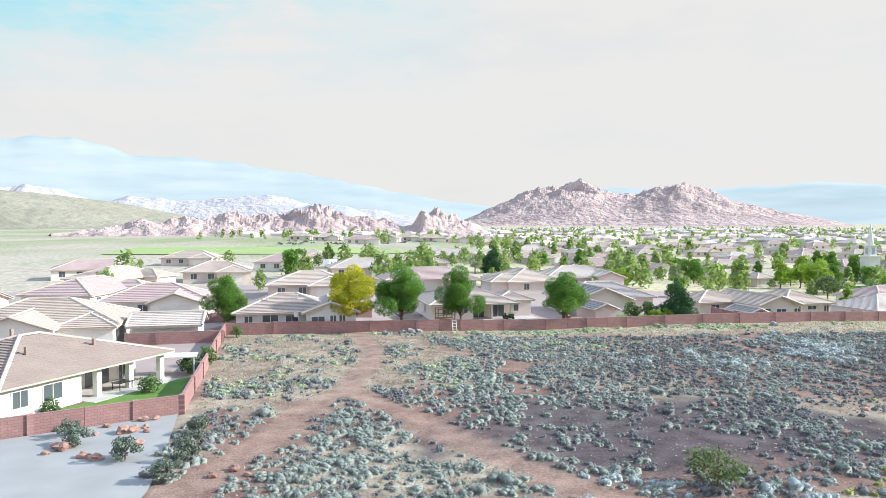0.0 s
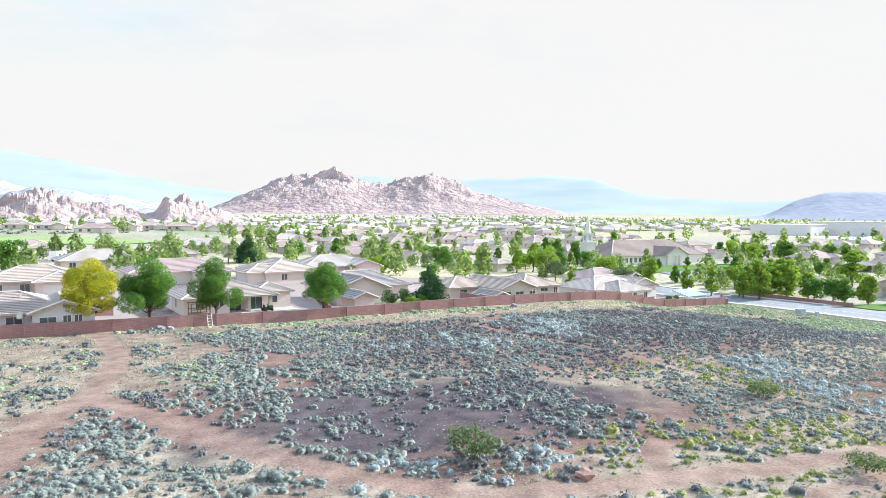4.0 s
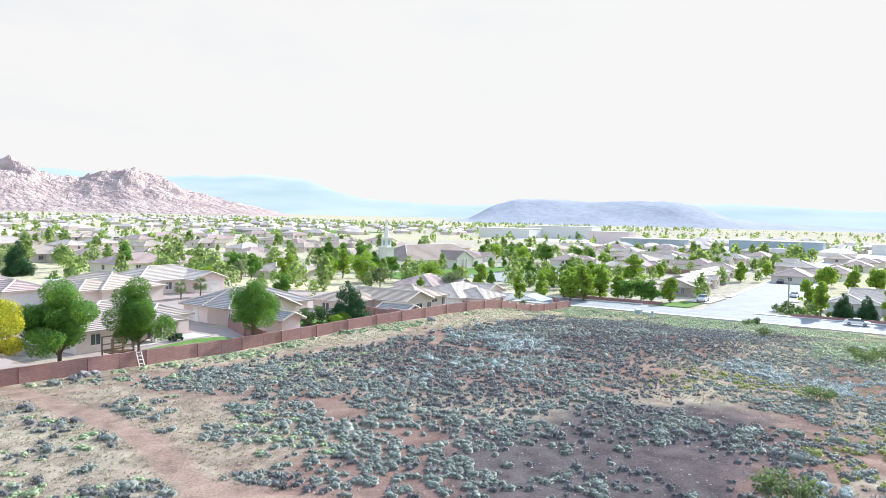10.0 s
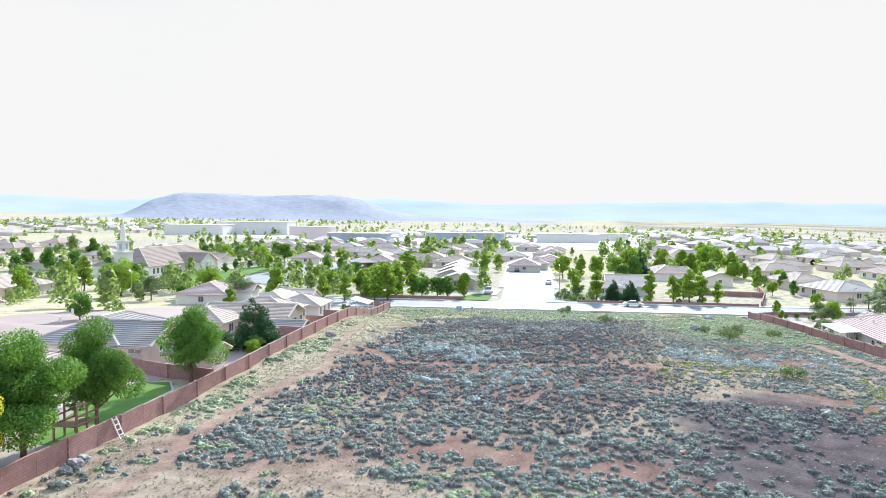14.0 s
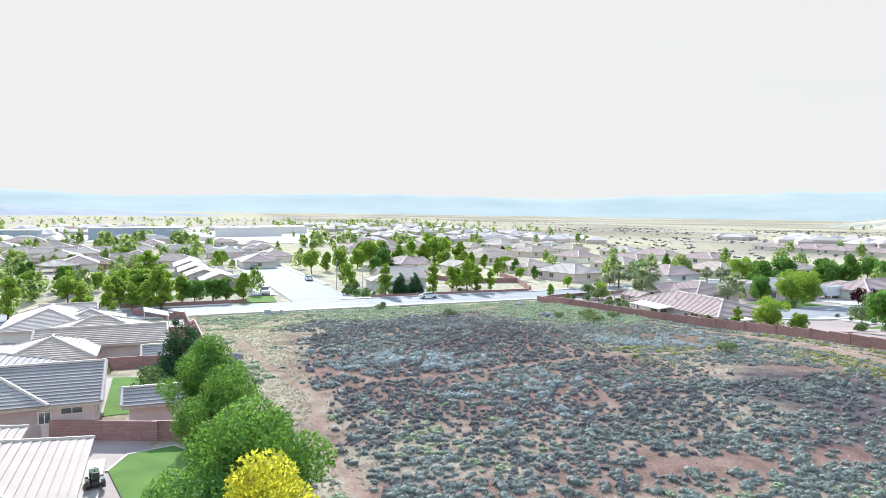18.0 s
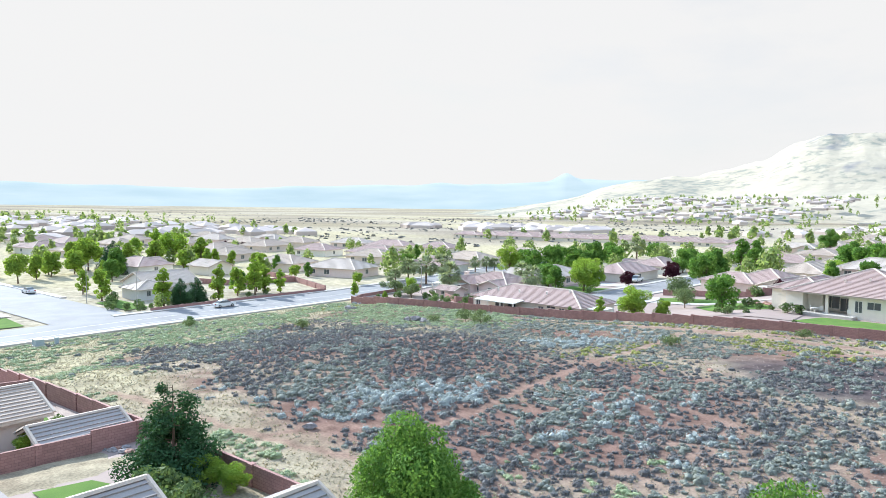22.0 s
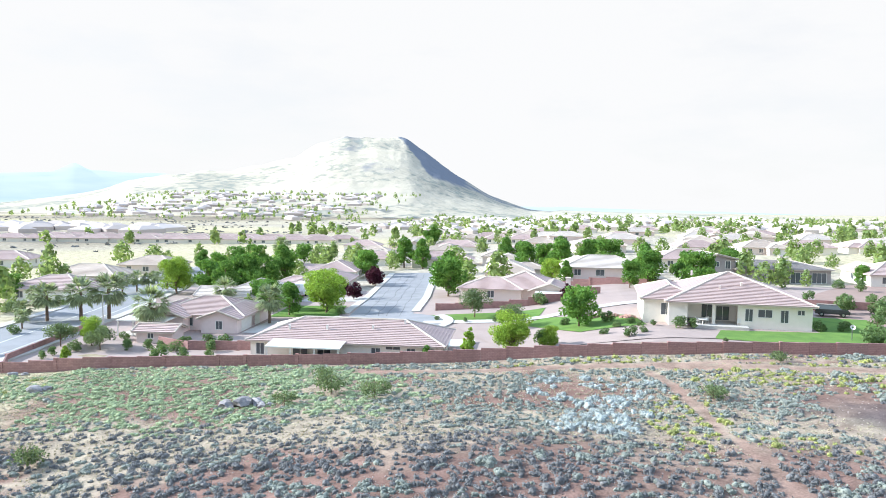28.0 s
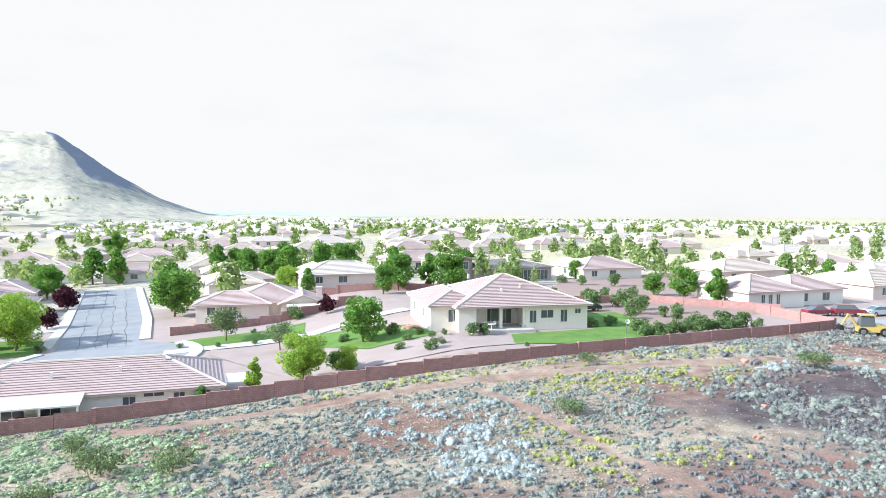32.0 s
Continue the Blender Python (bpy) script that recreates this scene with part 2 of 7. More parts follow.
M_LEAF = {"green": leaf_mat("leaf_green", (0.205, 0.345, 0.075), (0.09, 0.20, 0.05), 0.45), "bright": leaf_mat("leaf_bright", (0.36, 0.48, 0.09), (0.20, 0.33, 0.06), 0.5),
          "hedge": leaf_mat("leaf_hedge", (0.19, 0.27, 0.11), (0.10, 0.165, 0.07), 0.35),
          "yellow": leaf_mat("leaf_yellow", (0.58, 0.52, 0.06), (0.36, 0.42, 0.06), 0.6), "dark": leaf_mat("leaf_dark", (0.07, 0.15, 0.07), (0.04, 0.09, 0.045), 0.3),
          "olive": leaf_mat("leaf_olive", (0.20, 0.26, 0.13), (0.13, 0.18, 0.09), 0.35), "plum": leaf_mat("leaf_plum", (0.07, 0.02, 0.035), (0.04, 0.012, 0.02)),
          "palm": leaf_mat("leaf_palm", (0.38, 0.43, 0.27), (0.26, 0.32, 0.19), 0.4),
          "sage": leaf_mat("leaf_sage", (0.20, 0.23, 0.18), (0.12, 0.15, 0.12), 0.1)}


# ---- helpers of the scene ----
def mesh_ob(name, verts, faces, material, parent=None, label="", smooth=False):
    me = bpy.data.meshes.new(name)
    me.from_pydata([tuple(v) for v in verts], [], [tuple(f) for f in faces])
    me.update()
    me.materials.append(material)
    if smooth:
        me.shade_smooth()
    ob = new(name, me)
    if parent:
        ob.parent = parent
    if label:
        tagged(ob, label)
    return ob


def part(name, bm, material, parent, label=""):
    me = bpy.data.meshes.new(name)
    bm.normal_update()
    bm.to_mesh(me)
    bm.free()
    me.materials.append(material)
    ob = new(name, me)
    ob.parent = parent
    if label:
        tagged(ob, label)
    return ob


def box(bm, x0, y0, z0, x1, y1, z1):
    v = [bm.verts.new(p) for p in ((x0, y0, z0), (x1, y0, z0), (x1, y1, z0), (x0, y1, z0), (x0, y0, z1), (x1, y0, z1), (x1, y1, z1), (x0, y1, z1))]
    for f in ((3, 2, 1, 0), (4, 5, 6, 7), (0, 1, 5, 4), (1, 2, 6, 5), (2, 3, 7, 6), (3, 0, 4, 7)):
        bm.faces.new([v[i] for i in f])


def boxes(*rows):
    bm = bmesh.new()
    for r in rows:
        box(bm, *r)
    return bm


def empty(name, m, label, category, group=""):
    e = new(name)
    e.matrix_world = m
    return tagged(e, label, category, group)


def smooth01(v):
    v = min(max(v, 0.0), 1.0)
    return v * v * (3 - 2 * v)


LOT_X = [-20, 5, 20, 33, 46, 58, 67, 75, 84, 92, 100, 112, 128]
LOT_Z = [(18, [0, -0.1, -0.35, -0.6, -1.05, -1.85, -2.6, -3.15, -3.6, -4.0, -4.25, -4.6, -4.95]),
         (35, [0, -0.1, 0.0, -0.55, -1.05, -1.7, -1.8, -2.2, -2.6, -2.9, -3.3, -4.2, -5.0]),
         (57, [0, 0, -0.1, -0.3, -0.65, -0.45, -0.4, -1.1, -2.2, -3.1, -3.8, -4.5, -5.2]),
         (76, [0, -0.15, -0.75, -1.0, -1.0, -0.85, -0.9, -1.3, -2.0, -3.3, -3.9, -4.5, -5.3]),
         (97, [0, -0.4, -0.8, -0.8, -0.75, -0.85, -1.0, -1.2, -1.7, -3.5, -4.3, -4.7, -5.3])]
LOT_ROWS = [[float(sum(np.interp(x + d, LOT_X, row) for d in (-4, -2, 0, 2, 4)) / 5) for x in range(-40, 150)] for y, row in LOT_Z]
WALL_N = [(-21, 88), (4, 90.6), (60, 97.2), (117, 104)]
WALL_W = [(-60, 26), (-16.6, 49.0), (-21, 88)]
WALL_S = [(127.5, 25.5), (98, 20.6), (66, 17.0), (3, 13.6), (-6, 12.0)]


def line_y(x, pts):
    """Height on the plan of a wall's line at x, carried on past both ends."""
    pts = sorted(pts)
    for (x0, y0), (x1, y1) in zip(pts, pts[1:]):
        if x <= x1:
            break
    return y0 + (y1 - y0) * (x - x0) / (x1 - x0)


def town_z(x, y):
    """The land round the lot, which falls towards the street in the east."""
    a = smooth01((x - 55) / 65)
    b = 0.55 * smooth01((42 - y) / 26) * smooth01((x - 45) / 25)
    z = -5.4 * (1 - (1 - a) * (1 - b))
    z -= (1 - a) * smooth01((y - 86) / 12) * (0.5 * smooth01((x + 12) / 14) + 0.9 * smooth01((x - 50) / 8))
    z += 0.008 * max(y - 130, 0) - 0.011 * max(-30 - y, 0)
    return z


def ground_z(x, y):
    """The lot between its walls is a low swell of its own; beyond them the land of the town goes on."""
    if not (-19 < x < 128 and 6 < y < 112):
        return town_z(x, y)
    i = int(x + 40)
    f = x + 40 - i
    z = [r[i] + (r[i + 1] - r[i]) * f for r in LOT_ROWS]
    k = 0
    while k < 3 and y > LOT_Z[k + 1][0]:
        k += 1
    lot = z[k] + (z[k + 1] - z[k]) * smooth01((y - LOT_Z[k][0]) / (LOT_Z[k + 1][0] - LOT_Z[k][0]))
    w = smooth01((x + 17) / 9) * smooth01((127 - x) / 12)
    w *= 1 - smooth01((y - line_y(x, WALL_N) - 0.2) / 1.6)
    w *= 1 - smooth01((line_y(x, WALL_S) - 0.2 - y) / 1.6)
    return town_z(x, y) * (1 - w) + lot * w


rnd = random.Random(7)

# ---- ground ----
def spaced(lo, hi, step, end, grow=1.16):
    inner = list(np.arange(lo, hi + 0.01, step))
    out, s = [], step
    a = hi
    while a < end:
        s = min(s * grow, 260)
        a += s
        out.append(a)
    back, s, a = [], step, lo
    while a > -end:
        s = min(s * grow, 260)
        a -= s
        back.append(a)
    return np.array(back[::-1] + inner + out)


TRACKS = [([(-4, 90), (-2.2, 74), (-2.8, 65), (-4.6, 56), (1.3, 43.6), (5.3, 36), (9.4, 30), (15, 25.3), (22, 24.2), (29, 23.2), (42, 22.6), (54, 21.8), (66, 23), (82, 24.5)], 1.25),
          ([(-4.6, 56), (-7.8, 48.2), (-9.2, 42), (-13.1, 32.3), (-14.5, 22)], 1.2), ([(50.4, 25), (48.7, 31.7), (47.6, 45), (46.1, 54), (45.2, 64.5), (43.4, 73.5), (42.7, 80), (39, 86.5)], 0.52),
          ([(-1, 84), (4, 83.3), (11, 86), (24, 87.2), (39, 86.5), (50, 90), (71, 93.6)], 0.55), ([(28.5, 29), (24, 24.5)], 0.8), ([(30, 19.4), (41, 20.2), (53, 21.4)], 0.7), ([(43, 80), (48, 83), (50, 90)], 0.6)]


def track_at(x, y):
    best = 9.0
    for pts, w in TRACKS:
        for (x0, y0), (x1, y1) in zip(pts, pts[1:]):
            if min(x0, x1) - 4 > x or max(x0, x1) + 4 < x or min(y0, y1) - 4 > y or max(y0, y1) + 4 < y:
                continue
            dx, dy = x1 - x0, y1 - y0
            k = min(max(((x - x0) * dx + (y - y0) * dy) / (dx * dx + dy * dy), 0), 1)
            best = min(best, math.hypot(x - x0 - k * dx, y - y0 - k * dy) / w)
    return best


def n2(x, y, s, o=0.0):
    return noise.noise((x * s, y * s, o))


def charred(x, y):
    """How far a spot lies inside the patch of dark, stony soil."""
    d = math.hypot((x - 20) / 19, (y - 42) / 9.5) + 0.35 * n2(x, y, 0.12, 5)
    return smooth01((1.2 - d + 0.25 * n2(x, y, 0.5, 6)) / 0.55)


def blob(x, y, cx, cy, rx, ry):
    return smooth01(1.35 - math.hypot((x - cx) / rx, (y - cy) / ry))


def edge(x, y):
    """How far a spot lies in the belt of dry grass and weeds along the north and east edges."""
    n = 4 * n2(x, y, 0.08, 33)
    north = smooth01((y - 84 + n) / 7) * smooth01((x - 2) / 12)
    return max(north, smooth01((x + 0.35 * (y - 60) - 101 + 1.5 * n) / 9))


def west(x, y):
    """How far a spot lies in the thin dry grass of the north-west end."""
    return smooth01((12 - x + 5 * n2(x, y, 0.1, 35)) / 9) * smooth01((y - 53 + 5 * n2(x, y, 0.1, 36)) / 8)


def soil(x, y):
    """Colour of the bare soil: red sand, straw-coloured dry grass, dark gravel, wheel tracks."""
    red, straw, dark, trk = (0.25, 0.166, 0.14), (0.45, 0.40, 0.31), (0.112, 0.099, 0.106), (0.335, 0.232, 0.19)
    far, green = (0.51, 0.465, 0.385), (0.34, 0.38, 0.22)
    g = smooth01((n2(x, y, 0.07, 1) + 0.45 * n2(x, y, 0.4, 2) + 0.12) * 2.2)
    g *= 1 - 0.85 * smooth01(1.5 - math.hypot((x - 46) / 32, (y - 66) / 16))
    g *= 1 - 0.9 * blob(x, y, 57, 34, 8, 7)
    e = max(edge(x, y), 0.7 * west(x, y))
    g = max(g, e * (0.85 + 0.5 * n2(x, y, 0.2, 9)))
    if y < 54 and 30 < x < 90:
        g = max(g, smooth01((54 - y) / 10) * smooth01((x - 30) / 14) * (1 - blob(x, y, 57, 34, 8, 7)) * smooth01(0.62 + 1.3 * n2(x, y, 0.12, 9)))
    c = [a + (b - a) * g * 0.8 for a, b in zip(red, straw)]
    k = 0.7 * edge(x, y) * (0.4 + 0.6 * smooth01((x - 60) / 25))
    c = [a + (b - a) * k for a, b in zip(c, (0.50, 0.47, 0.31))]
    k = charred(x, y)
    c = [a + (b - a) * k * 0.9 for a, b in zip(c, dark)]
    t = smooth01((1.35 - track_at(x, y) + 0.7 * n2(x, y, 0.7, 8)) / 0.7)
    c = [a + (b - a) * t * 0.8 for a, b in zip(c, trk)]
    out = smooth01((math.hypot(max(abs(x - 45) - 88, 0), max(abs(y - 58) - 52, 0))) / 12)
    if out > 0:
        v = smooth01(0.5 + 1.2 * n2(x, y, 0.006, 4))
        v = smooth01(v + 0.5 * n2(x, y, 0.03, 6) + 0.3 * n2(x, y, 0.11, 7))
        f = [a + (b - a) * v for a, b in zip(far, green if y > 250 and x < 70 else (0.57, 0.52, 0.36))]
        scrub = 0.75 * smooth01((x - 180) / 120) * smooth01((60 - y) / 80) * smooth01(0.35 + 1.5 * n2(x, y, 0.005, 13) + 0.6 * n2(x, y, 0.025, 14))
        f = [a + (b - a) * scrub for a, b in zip(f, (0.27, 0.235, 0.185))]
        c = [a + (b - a) * out for a, b in zip(c, f)]
    return c


def ground_material():
    m = mat("desert_soil", (1.16, 1.13, 1.10), (0.50, 0.48, 0.47), rough=1.0, scale=0.6, fine=6.0, bump=0.9, spec=0.0)
    n, l = m.node_tree.nodes, m.node_tree.links
    b = n["Principled BSDF"]
    src = b.inputs["Base Color"].links[0].from_socket
    at = n.new("ShaderNodeAttribute")
    at.attribute_name = "soil"
    mx = n.new("ShaderNodeMix")
    mx.data_type, mx.blend_type = "RGBA", "MULTIPLY"
    mx.inputs["Factor"].default_value = 1.0
    l.new(at.outputs["Color"], mx.inputs[6])
    l.new(src, mx.inputs[7])
    l.new(mx.outputs[2], b.inputs["Base Color"])
    return m


def make_ground():
    xs, ys = spaced(-45, 130, 0.9, 4700), spaced(8, 112, 0.9, 4700)
    verts = []
    for y in ys:
        for x in xs:
            z = ground_z(x, y)
            if -45 < x < 128 and 8 < y < 110:
                z += 0.22 * noise.noise((x * 0.12, y * 0.12, 0)) + 0.08 * noise.noise((x * 0.5, y * 0.5, 3))
            verts.append((x, y, z))
    w, h = len(xs), len(ys)
    faces = [(j * w + i, j * w + i + 1, (j + 1) * w + i + 1, (j + 1) * w + i) for j in range(h - 1) for i in range(w - 1)]
    ob = mesh_ob("ground", verts, faces, ground_material(), smooth=True)
    col = ob.data.color_attributes.new("soil", "FLOAT_COLOR", "POINT")
    data = np.ones((len(verts), 4), dtype=np.float32)
    for k, (x, y, z) in enumerate(verts):
        data[k, :3] = soil(x, y)
    col.data.foreach_set("color", data.ravel())
    return tagged(ob, "red desert soil of the open lot and valley floor", "ground", kind="structure")


make_ground()


def ribbon(name, pts, width, lift, material, label, category, thick=0.0):
    """A flat strip that follows the ground along a centre line."""
    verts, faces = [], []
    dense = []
    for (x0, y0), (x1, y1) in zip(pts, pts[1:]):
        n = max(1, int(math.hypot(x1 - x0, y1 - y0) / 4))
        dense += [(x0 + (x1 - x0) * k / n, y0 + (y1 - y0) * k / n) for k in range(n)]
    dense.append(pts[-1])
    for k, (x, y) in enumerate(dense):
        a, b = dense[max(k - 1, 0)], dense[min(k + 1, len(dense) - 1)]
        d = math.hypot(b[0] - a[0], b[1] - a[1])
        nx, ny = -(b[1] - a[1]) / d, (b[0] - a[0]) / d
        for s in (-0.5, -0.17, 0.17, 0.5):
            px, py = x + nx * width * s, y + ny * width * s
            verts.append((px, py, ground_z(px, py) + lift))
    for k in range(len(dense) - 1):
        for s in range(3):
            i = k * 4 + s
            faces.append((i, i + 4, i + 5, i + 1))
    ob = mesh_ob(name, verts, faces, material)
    if thick:
        md = ob.modifiers.new("thick", "SOLIDIFY")
        md.thickness, md.offset = thick, -1
    return tagged(ob, label, category, kind="structure")


def patch(name, pts, lift, material, label, category, step=3.0):
    """A flat piece of garden or paving that follows the ground inside its outline."""
    bm = bmesh.new()
    bm.faces.new([bm.verts.new((x, y, 0)) for x, y in pts])
    xs, ys = [p[0] for p in pts], [p[1] for p in pts]
    step = max(step, (max(xs) - min(xs)) / 60, (max(ys) - min(ys)) / 60)
    for lo, hi, no in ((min(xs), max(xs), (1, 0, 0)), (min(ys), max(ys), (0, 1, 0))):
        c = lo + step
        while c < hi:
            bmesh.ops.bisect_plane(bm, geom=bm.verts[:] + bm.edges[:] + bm.faces[:], plane_co=Vector(no) * c, plane_no=no)
            c += step
    for v in bm.verts:
        v.co.z = ground_z(v.co.x, v.co.y) + lift
    bm.normal_update()
    for f in bm.faces:
        if f.normal.z < 0:
            f.normal_flip()
    me = bpy.data.meshes.new(name)
    bm.to_mesh(me)
    bm.free()
    me.materials.append(material)
    return tagged(new(name, me), label, category, kind="structure")


EAST_ST = [(126, 150), (129, 115), (132, 95), (135, 70), (137, 45), (140, 15), (147, -20), (155, -50), (175, -110)]
SIDE_ST = [(141, 74.5), (175, 78.5), (281, 91), (420, 107)]
CUL_ST = [(91, -18), (94, -45), (102.5, -107)]
ribbon("road", EAST_ST, 13, 0.12, M_ASPHALT, "pale asphalt street along the empty lot", "road")
ribbon("road", SIDE_ST, 15, 0.13, M_ASPHALT, "pale asphalt side street running away", "road")
ribbon("road", CUL_ST, 11.5, 0.12, M_ASPHALT, "cracked grey asphalt dead-end street", "road")


def beside(pts, d):
    out = []
    for k, (x, y) in enumerate(pts):
        a, b = pts[max(k - 1, 0)], pts[min(k + 1, len(pts) - 1)]
        n = math.hypot(b[0] - a[0], b[1] - a[1])
        out.append((x - (b[1] - a[1]) / n * d, y + (b[0] - a[0]) / n * d))
    return out


PAVE = "pale concrete pavement with raised kerb"
ribbon("pavement", beside(EAST_ST, -7.4), 1.7, 0.27, M_CONCRETE, PAVE, "pavement", 0.3)
ribbon("pavement", beside(EAST_ST[3:], 7.4), 1.7, 0.27, M_CONCRETE, PAVE, "pavement", 0.3)
ribbon("pavement", beside(EAST_ST[:3], 7.4), 1.7, 0.27, M_CONCRETE, PAVE, "pavement", 0.3)
ribbon("pavement", beside(SIDE_ST[1:], 8.3), 1.6, 0.27, M_CONCRETE, PAVE, "pavement", 0.3)
ribbon("pavement", beside(SIDE_ST[1:], -8.3), 1.6, 0.27, M_CONCRETE, PAVE, "pavement", 0.3)
CUL_END = [(89.5 + 11 * math.cos(radians(a)), -12 + 11 * math.sin(radians(a))) for a in range(0, 360, 15)]
patch("road", CUL_END, 0.128, M_ASPHALT, "round asphalt end of the dead-end street", "road")
ribbon("pavement", [(89.5 + 11.8 * math.cos(radians(a)), -12 + 11.8 * math.sin(radians(a))) for a in range(-40, 221, 10)], 1.6, 0.27, M_CONCRETE, PAVE, "pavement", 0.3)
CUL_PAVE = [(92.2, -24), *CUL_ST[1:]]
ribbon("pavement", beside(CUL_PAVE, 6.6), 1.6, 0.26, M_CONCRETE, PAVE, "pavement", 0.3)
ribbon("pavement", beside(CUL_PAVE, -6.6), 1.6, 0.26, M_CONCRETE, PAVE, "pavement", 0.3)
M_LINE = mat("road_paint", (0.75, 0.73, 0.66), rough=0.6)
ribbon("road_marking", beside(EAST_ST, 0.0), 0.18, 0.135, M_LINE, "worn white centre line on the street", "road line")
ribbon("road_marking", beside(EAST_ST, -4.6), 0.16, 0.135, M_LINE, "worn white edge line on the street", "road line")
rc = random.Random(4)
M_CRACK = mat("tar_seal", (0.09, 0.09, 0.095), rough=0.6)
for k in range(22):
    y = -20 - k * 4.0 + rc.uniform(-1.5, 1.5)
    x = 91.5 + (-18 - y) * 0.13
    lo, hi = rc.choice(((-5.4, 5.4), (-5.4, 1), (-2, 5.4), (-5.4, 5.4)))
    ribbon("tar_seam", [(x + lo + (hi - lo) * f, y + rc.uniform(-0.8, 0.8)) for f in (0, 0.2, 0.4, 0.6, 0.8, 1)], 0.09, 0.135, M_CRACK, "dark tar seam across the street", "tar seam")
for d in (-3.6, -1.4, 0.4, 2.9):
    ribbon("tar_seam", [(91 + (-18 - y) * 0.13 + d + rc.uniform(-0.35, 0.35), y) for y in range(-20, -106, -5)], 0.09, 0.136, M_CRACK, "dark tar seam along the street", "tar seam")
GRAVEL, LAWN = "pinkish gravel garden ground", "mown green lawn"
patch("gravel", [(-70, 8), (-14.6, 8), (-14.4, 33), (-15, 38), (-16.8, 48.6), (-27, 43.2), (-60, 25.6), (-70, 20)], 0.10, M_GRAVEL, "white gravel forecourt in front of the wall", "gravel")
patch("gravel", [(-75, 60), (-60, 26.4), (-17, 49.4), (-21, 88), (4, 90.8), (60, 97.4), (117, 104.2), (122, 150), (-30, 165), (-80, 150)], 0.05, M_GRAVEL_RED, GRAVEL, "gravel")
patch("gravel", [(127, 25), (98, 20.2), (66, 16.8), (3, 13.4), (-40, 8), (-60, -60), (30, -50), (70, -60), (150, -60), (140, -10), (131, 20)], 0.05, M_GRAVEL_RED, GRAVEL, "gravel")
patch("lawn", [(-27.2, 50.2), (-23.6, 46.9), (-17.8, 49.8), (-19.0, 61.5), (-20.6, 60.2), (-24.6, 53.0)], 0.12, M_LAWN, LAWN, "lawn")
patch("lawn", [(6, 93.2), (22.5, 95.3), (25.5, 97.6), (24.4, 100.4), (21.4, 101.2), (6.4, 96.4)], 0.12, M_LAWN, LAWN, "lawn")
ribbon("lawn_edging", [(21.4, 101.3), (24.5, 100.5), (25.6, 97.6), (22.5, 95.2), (14, 94.1)], 0.2, 0.14, M_CONCRETE, "pale concrete edging round a lawn", "edging", 0.1)
patch("lawn", [(35.0, 100.6), (44.0, 100.2), (48.2, 102.2), (48.6, 105.4), (34.6, 103.9)], 0.12, M_LAWN, LAWN, "lawn")
patch("lawn", [(59.6, 98.6), (76, 100.2), (76.4, 104.0), (67.5, 102.6), (59.4, 101.6)], 0.12, M_LAWN, LAWN, "lawn")
patch("lawn", [(101, 12), (112, 13), (113, 18.5), (101.5, 18)], 0.12, M_LAWN, LAWN, "lawn")
patch("lawn", [(99, -20), (112, -20), (113, -34), (101.5, -34)], 0.12, M_LAWN, LAWN, "lawn")
patch("lawn", [(41, 11.6), (31, 13.4), (18, 12.6), (16, -8), (26, -9), (26.5, 4.5), (39, 5.5)], 0.12, M_LAWN, LAWN, "lawn")
patch("lawn", [(48, 2.5), (49, -6), (62, -13), (66, -9), (57, 3.4)], 0.12, M_LAWN, LAWN, "lawn")
patch("garden_soil", [(24, 8), (12, 7.5), (-10, -4), (-30, -30), (-35, -68), (0, -58), (13, -38), (21, -12)], 0.08, mat("garden_earth", (0.33, 0.235, 0.20), (0.26, 0.185, 0.155), scale=0.4, fine=12), "bare reddish garden soil", "ground")
patch("lawn", [(63, -15.5), (82, -10), (82.5, -20), (62, -24)], 0.12, M_LAWN, LAWN, "lawn")
patch("driveway", [(66, 11), (52, 12.6), (40.8, 11.6), (41.6, 5.5), (47.5, 3.6), (57, 4.6), (67, -6), (76, -12), (76, -8)], 0.13, M_GRAVEL_RED, "pink paved drive and turning area", "driveway")
ribbon("driveway", [(82, -12.5), (62, -13.8), (46.5, -19.3)], 3.0, 0.16, M_CONCRETE, "pale concrete drive curving up to the house", "driveway")
patch("driveway", [(110, 13.5), (127, 18), (127, 23.8), (113, 20.8)], 0.13, M_GRAVEL_RED, "pink concrete drive beside the wall", "driveway")
patch("driveway", [(99.5, -4), (110, -4), (110, -15), (98.5, -14)], 0.14, M_CONCRETE, "concrete drive in front of a garage", "driveway")
patch("driveway", [(100.5, -40), (114, -40), (114, -47), (101.5, -47)], 0.14, M_CONCRETE, "concrete drive in front of a garage", "driveway")
patch("lawn", [(141.5, 85.5), (153, 86), (154, 92), (141, 94)], 0.16, M_LAWN, LAWN, "lawn")
patch("lawn", [(148, 66), (163, 67.5), (164, 62), (150, 61)], 0.16, M_LAWN, LAWN, "lawn")
patch("driveway", [(154, 85), (170, 86), (170, 91), (155, 91)], 0.18, M_CONCRETE, "concrete drive with a parked pickup", "driveway")
patch("lawn", [(-120, 322), (-20, 316), (24, 330), (14, 362), (-30, 404), (-130, 408)], 0.3, M_FAIRWAY, "bright green golf fairway", "golf course")
patch("lawn", [(140, 172), (215, 178), (240, 192), (160, 200), (140, 195)], 0.2, M_LAWN, LAWN, "lawn")
patch("lawn", [(330, 560), (520, 560), (520, 640), (330, 640)], 0.4, M_LAWN, "green playing field in the town", "lawn")
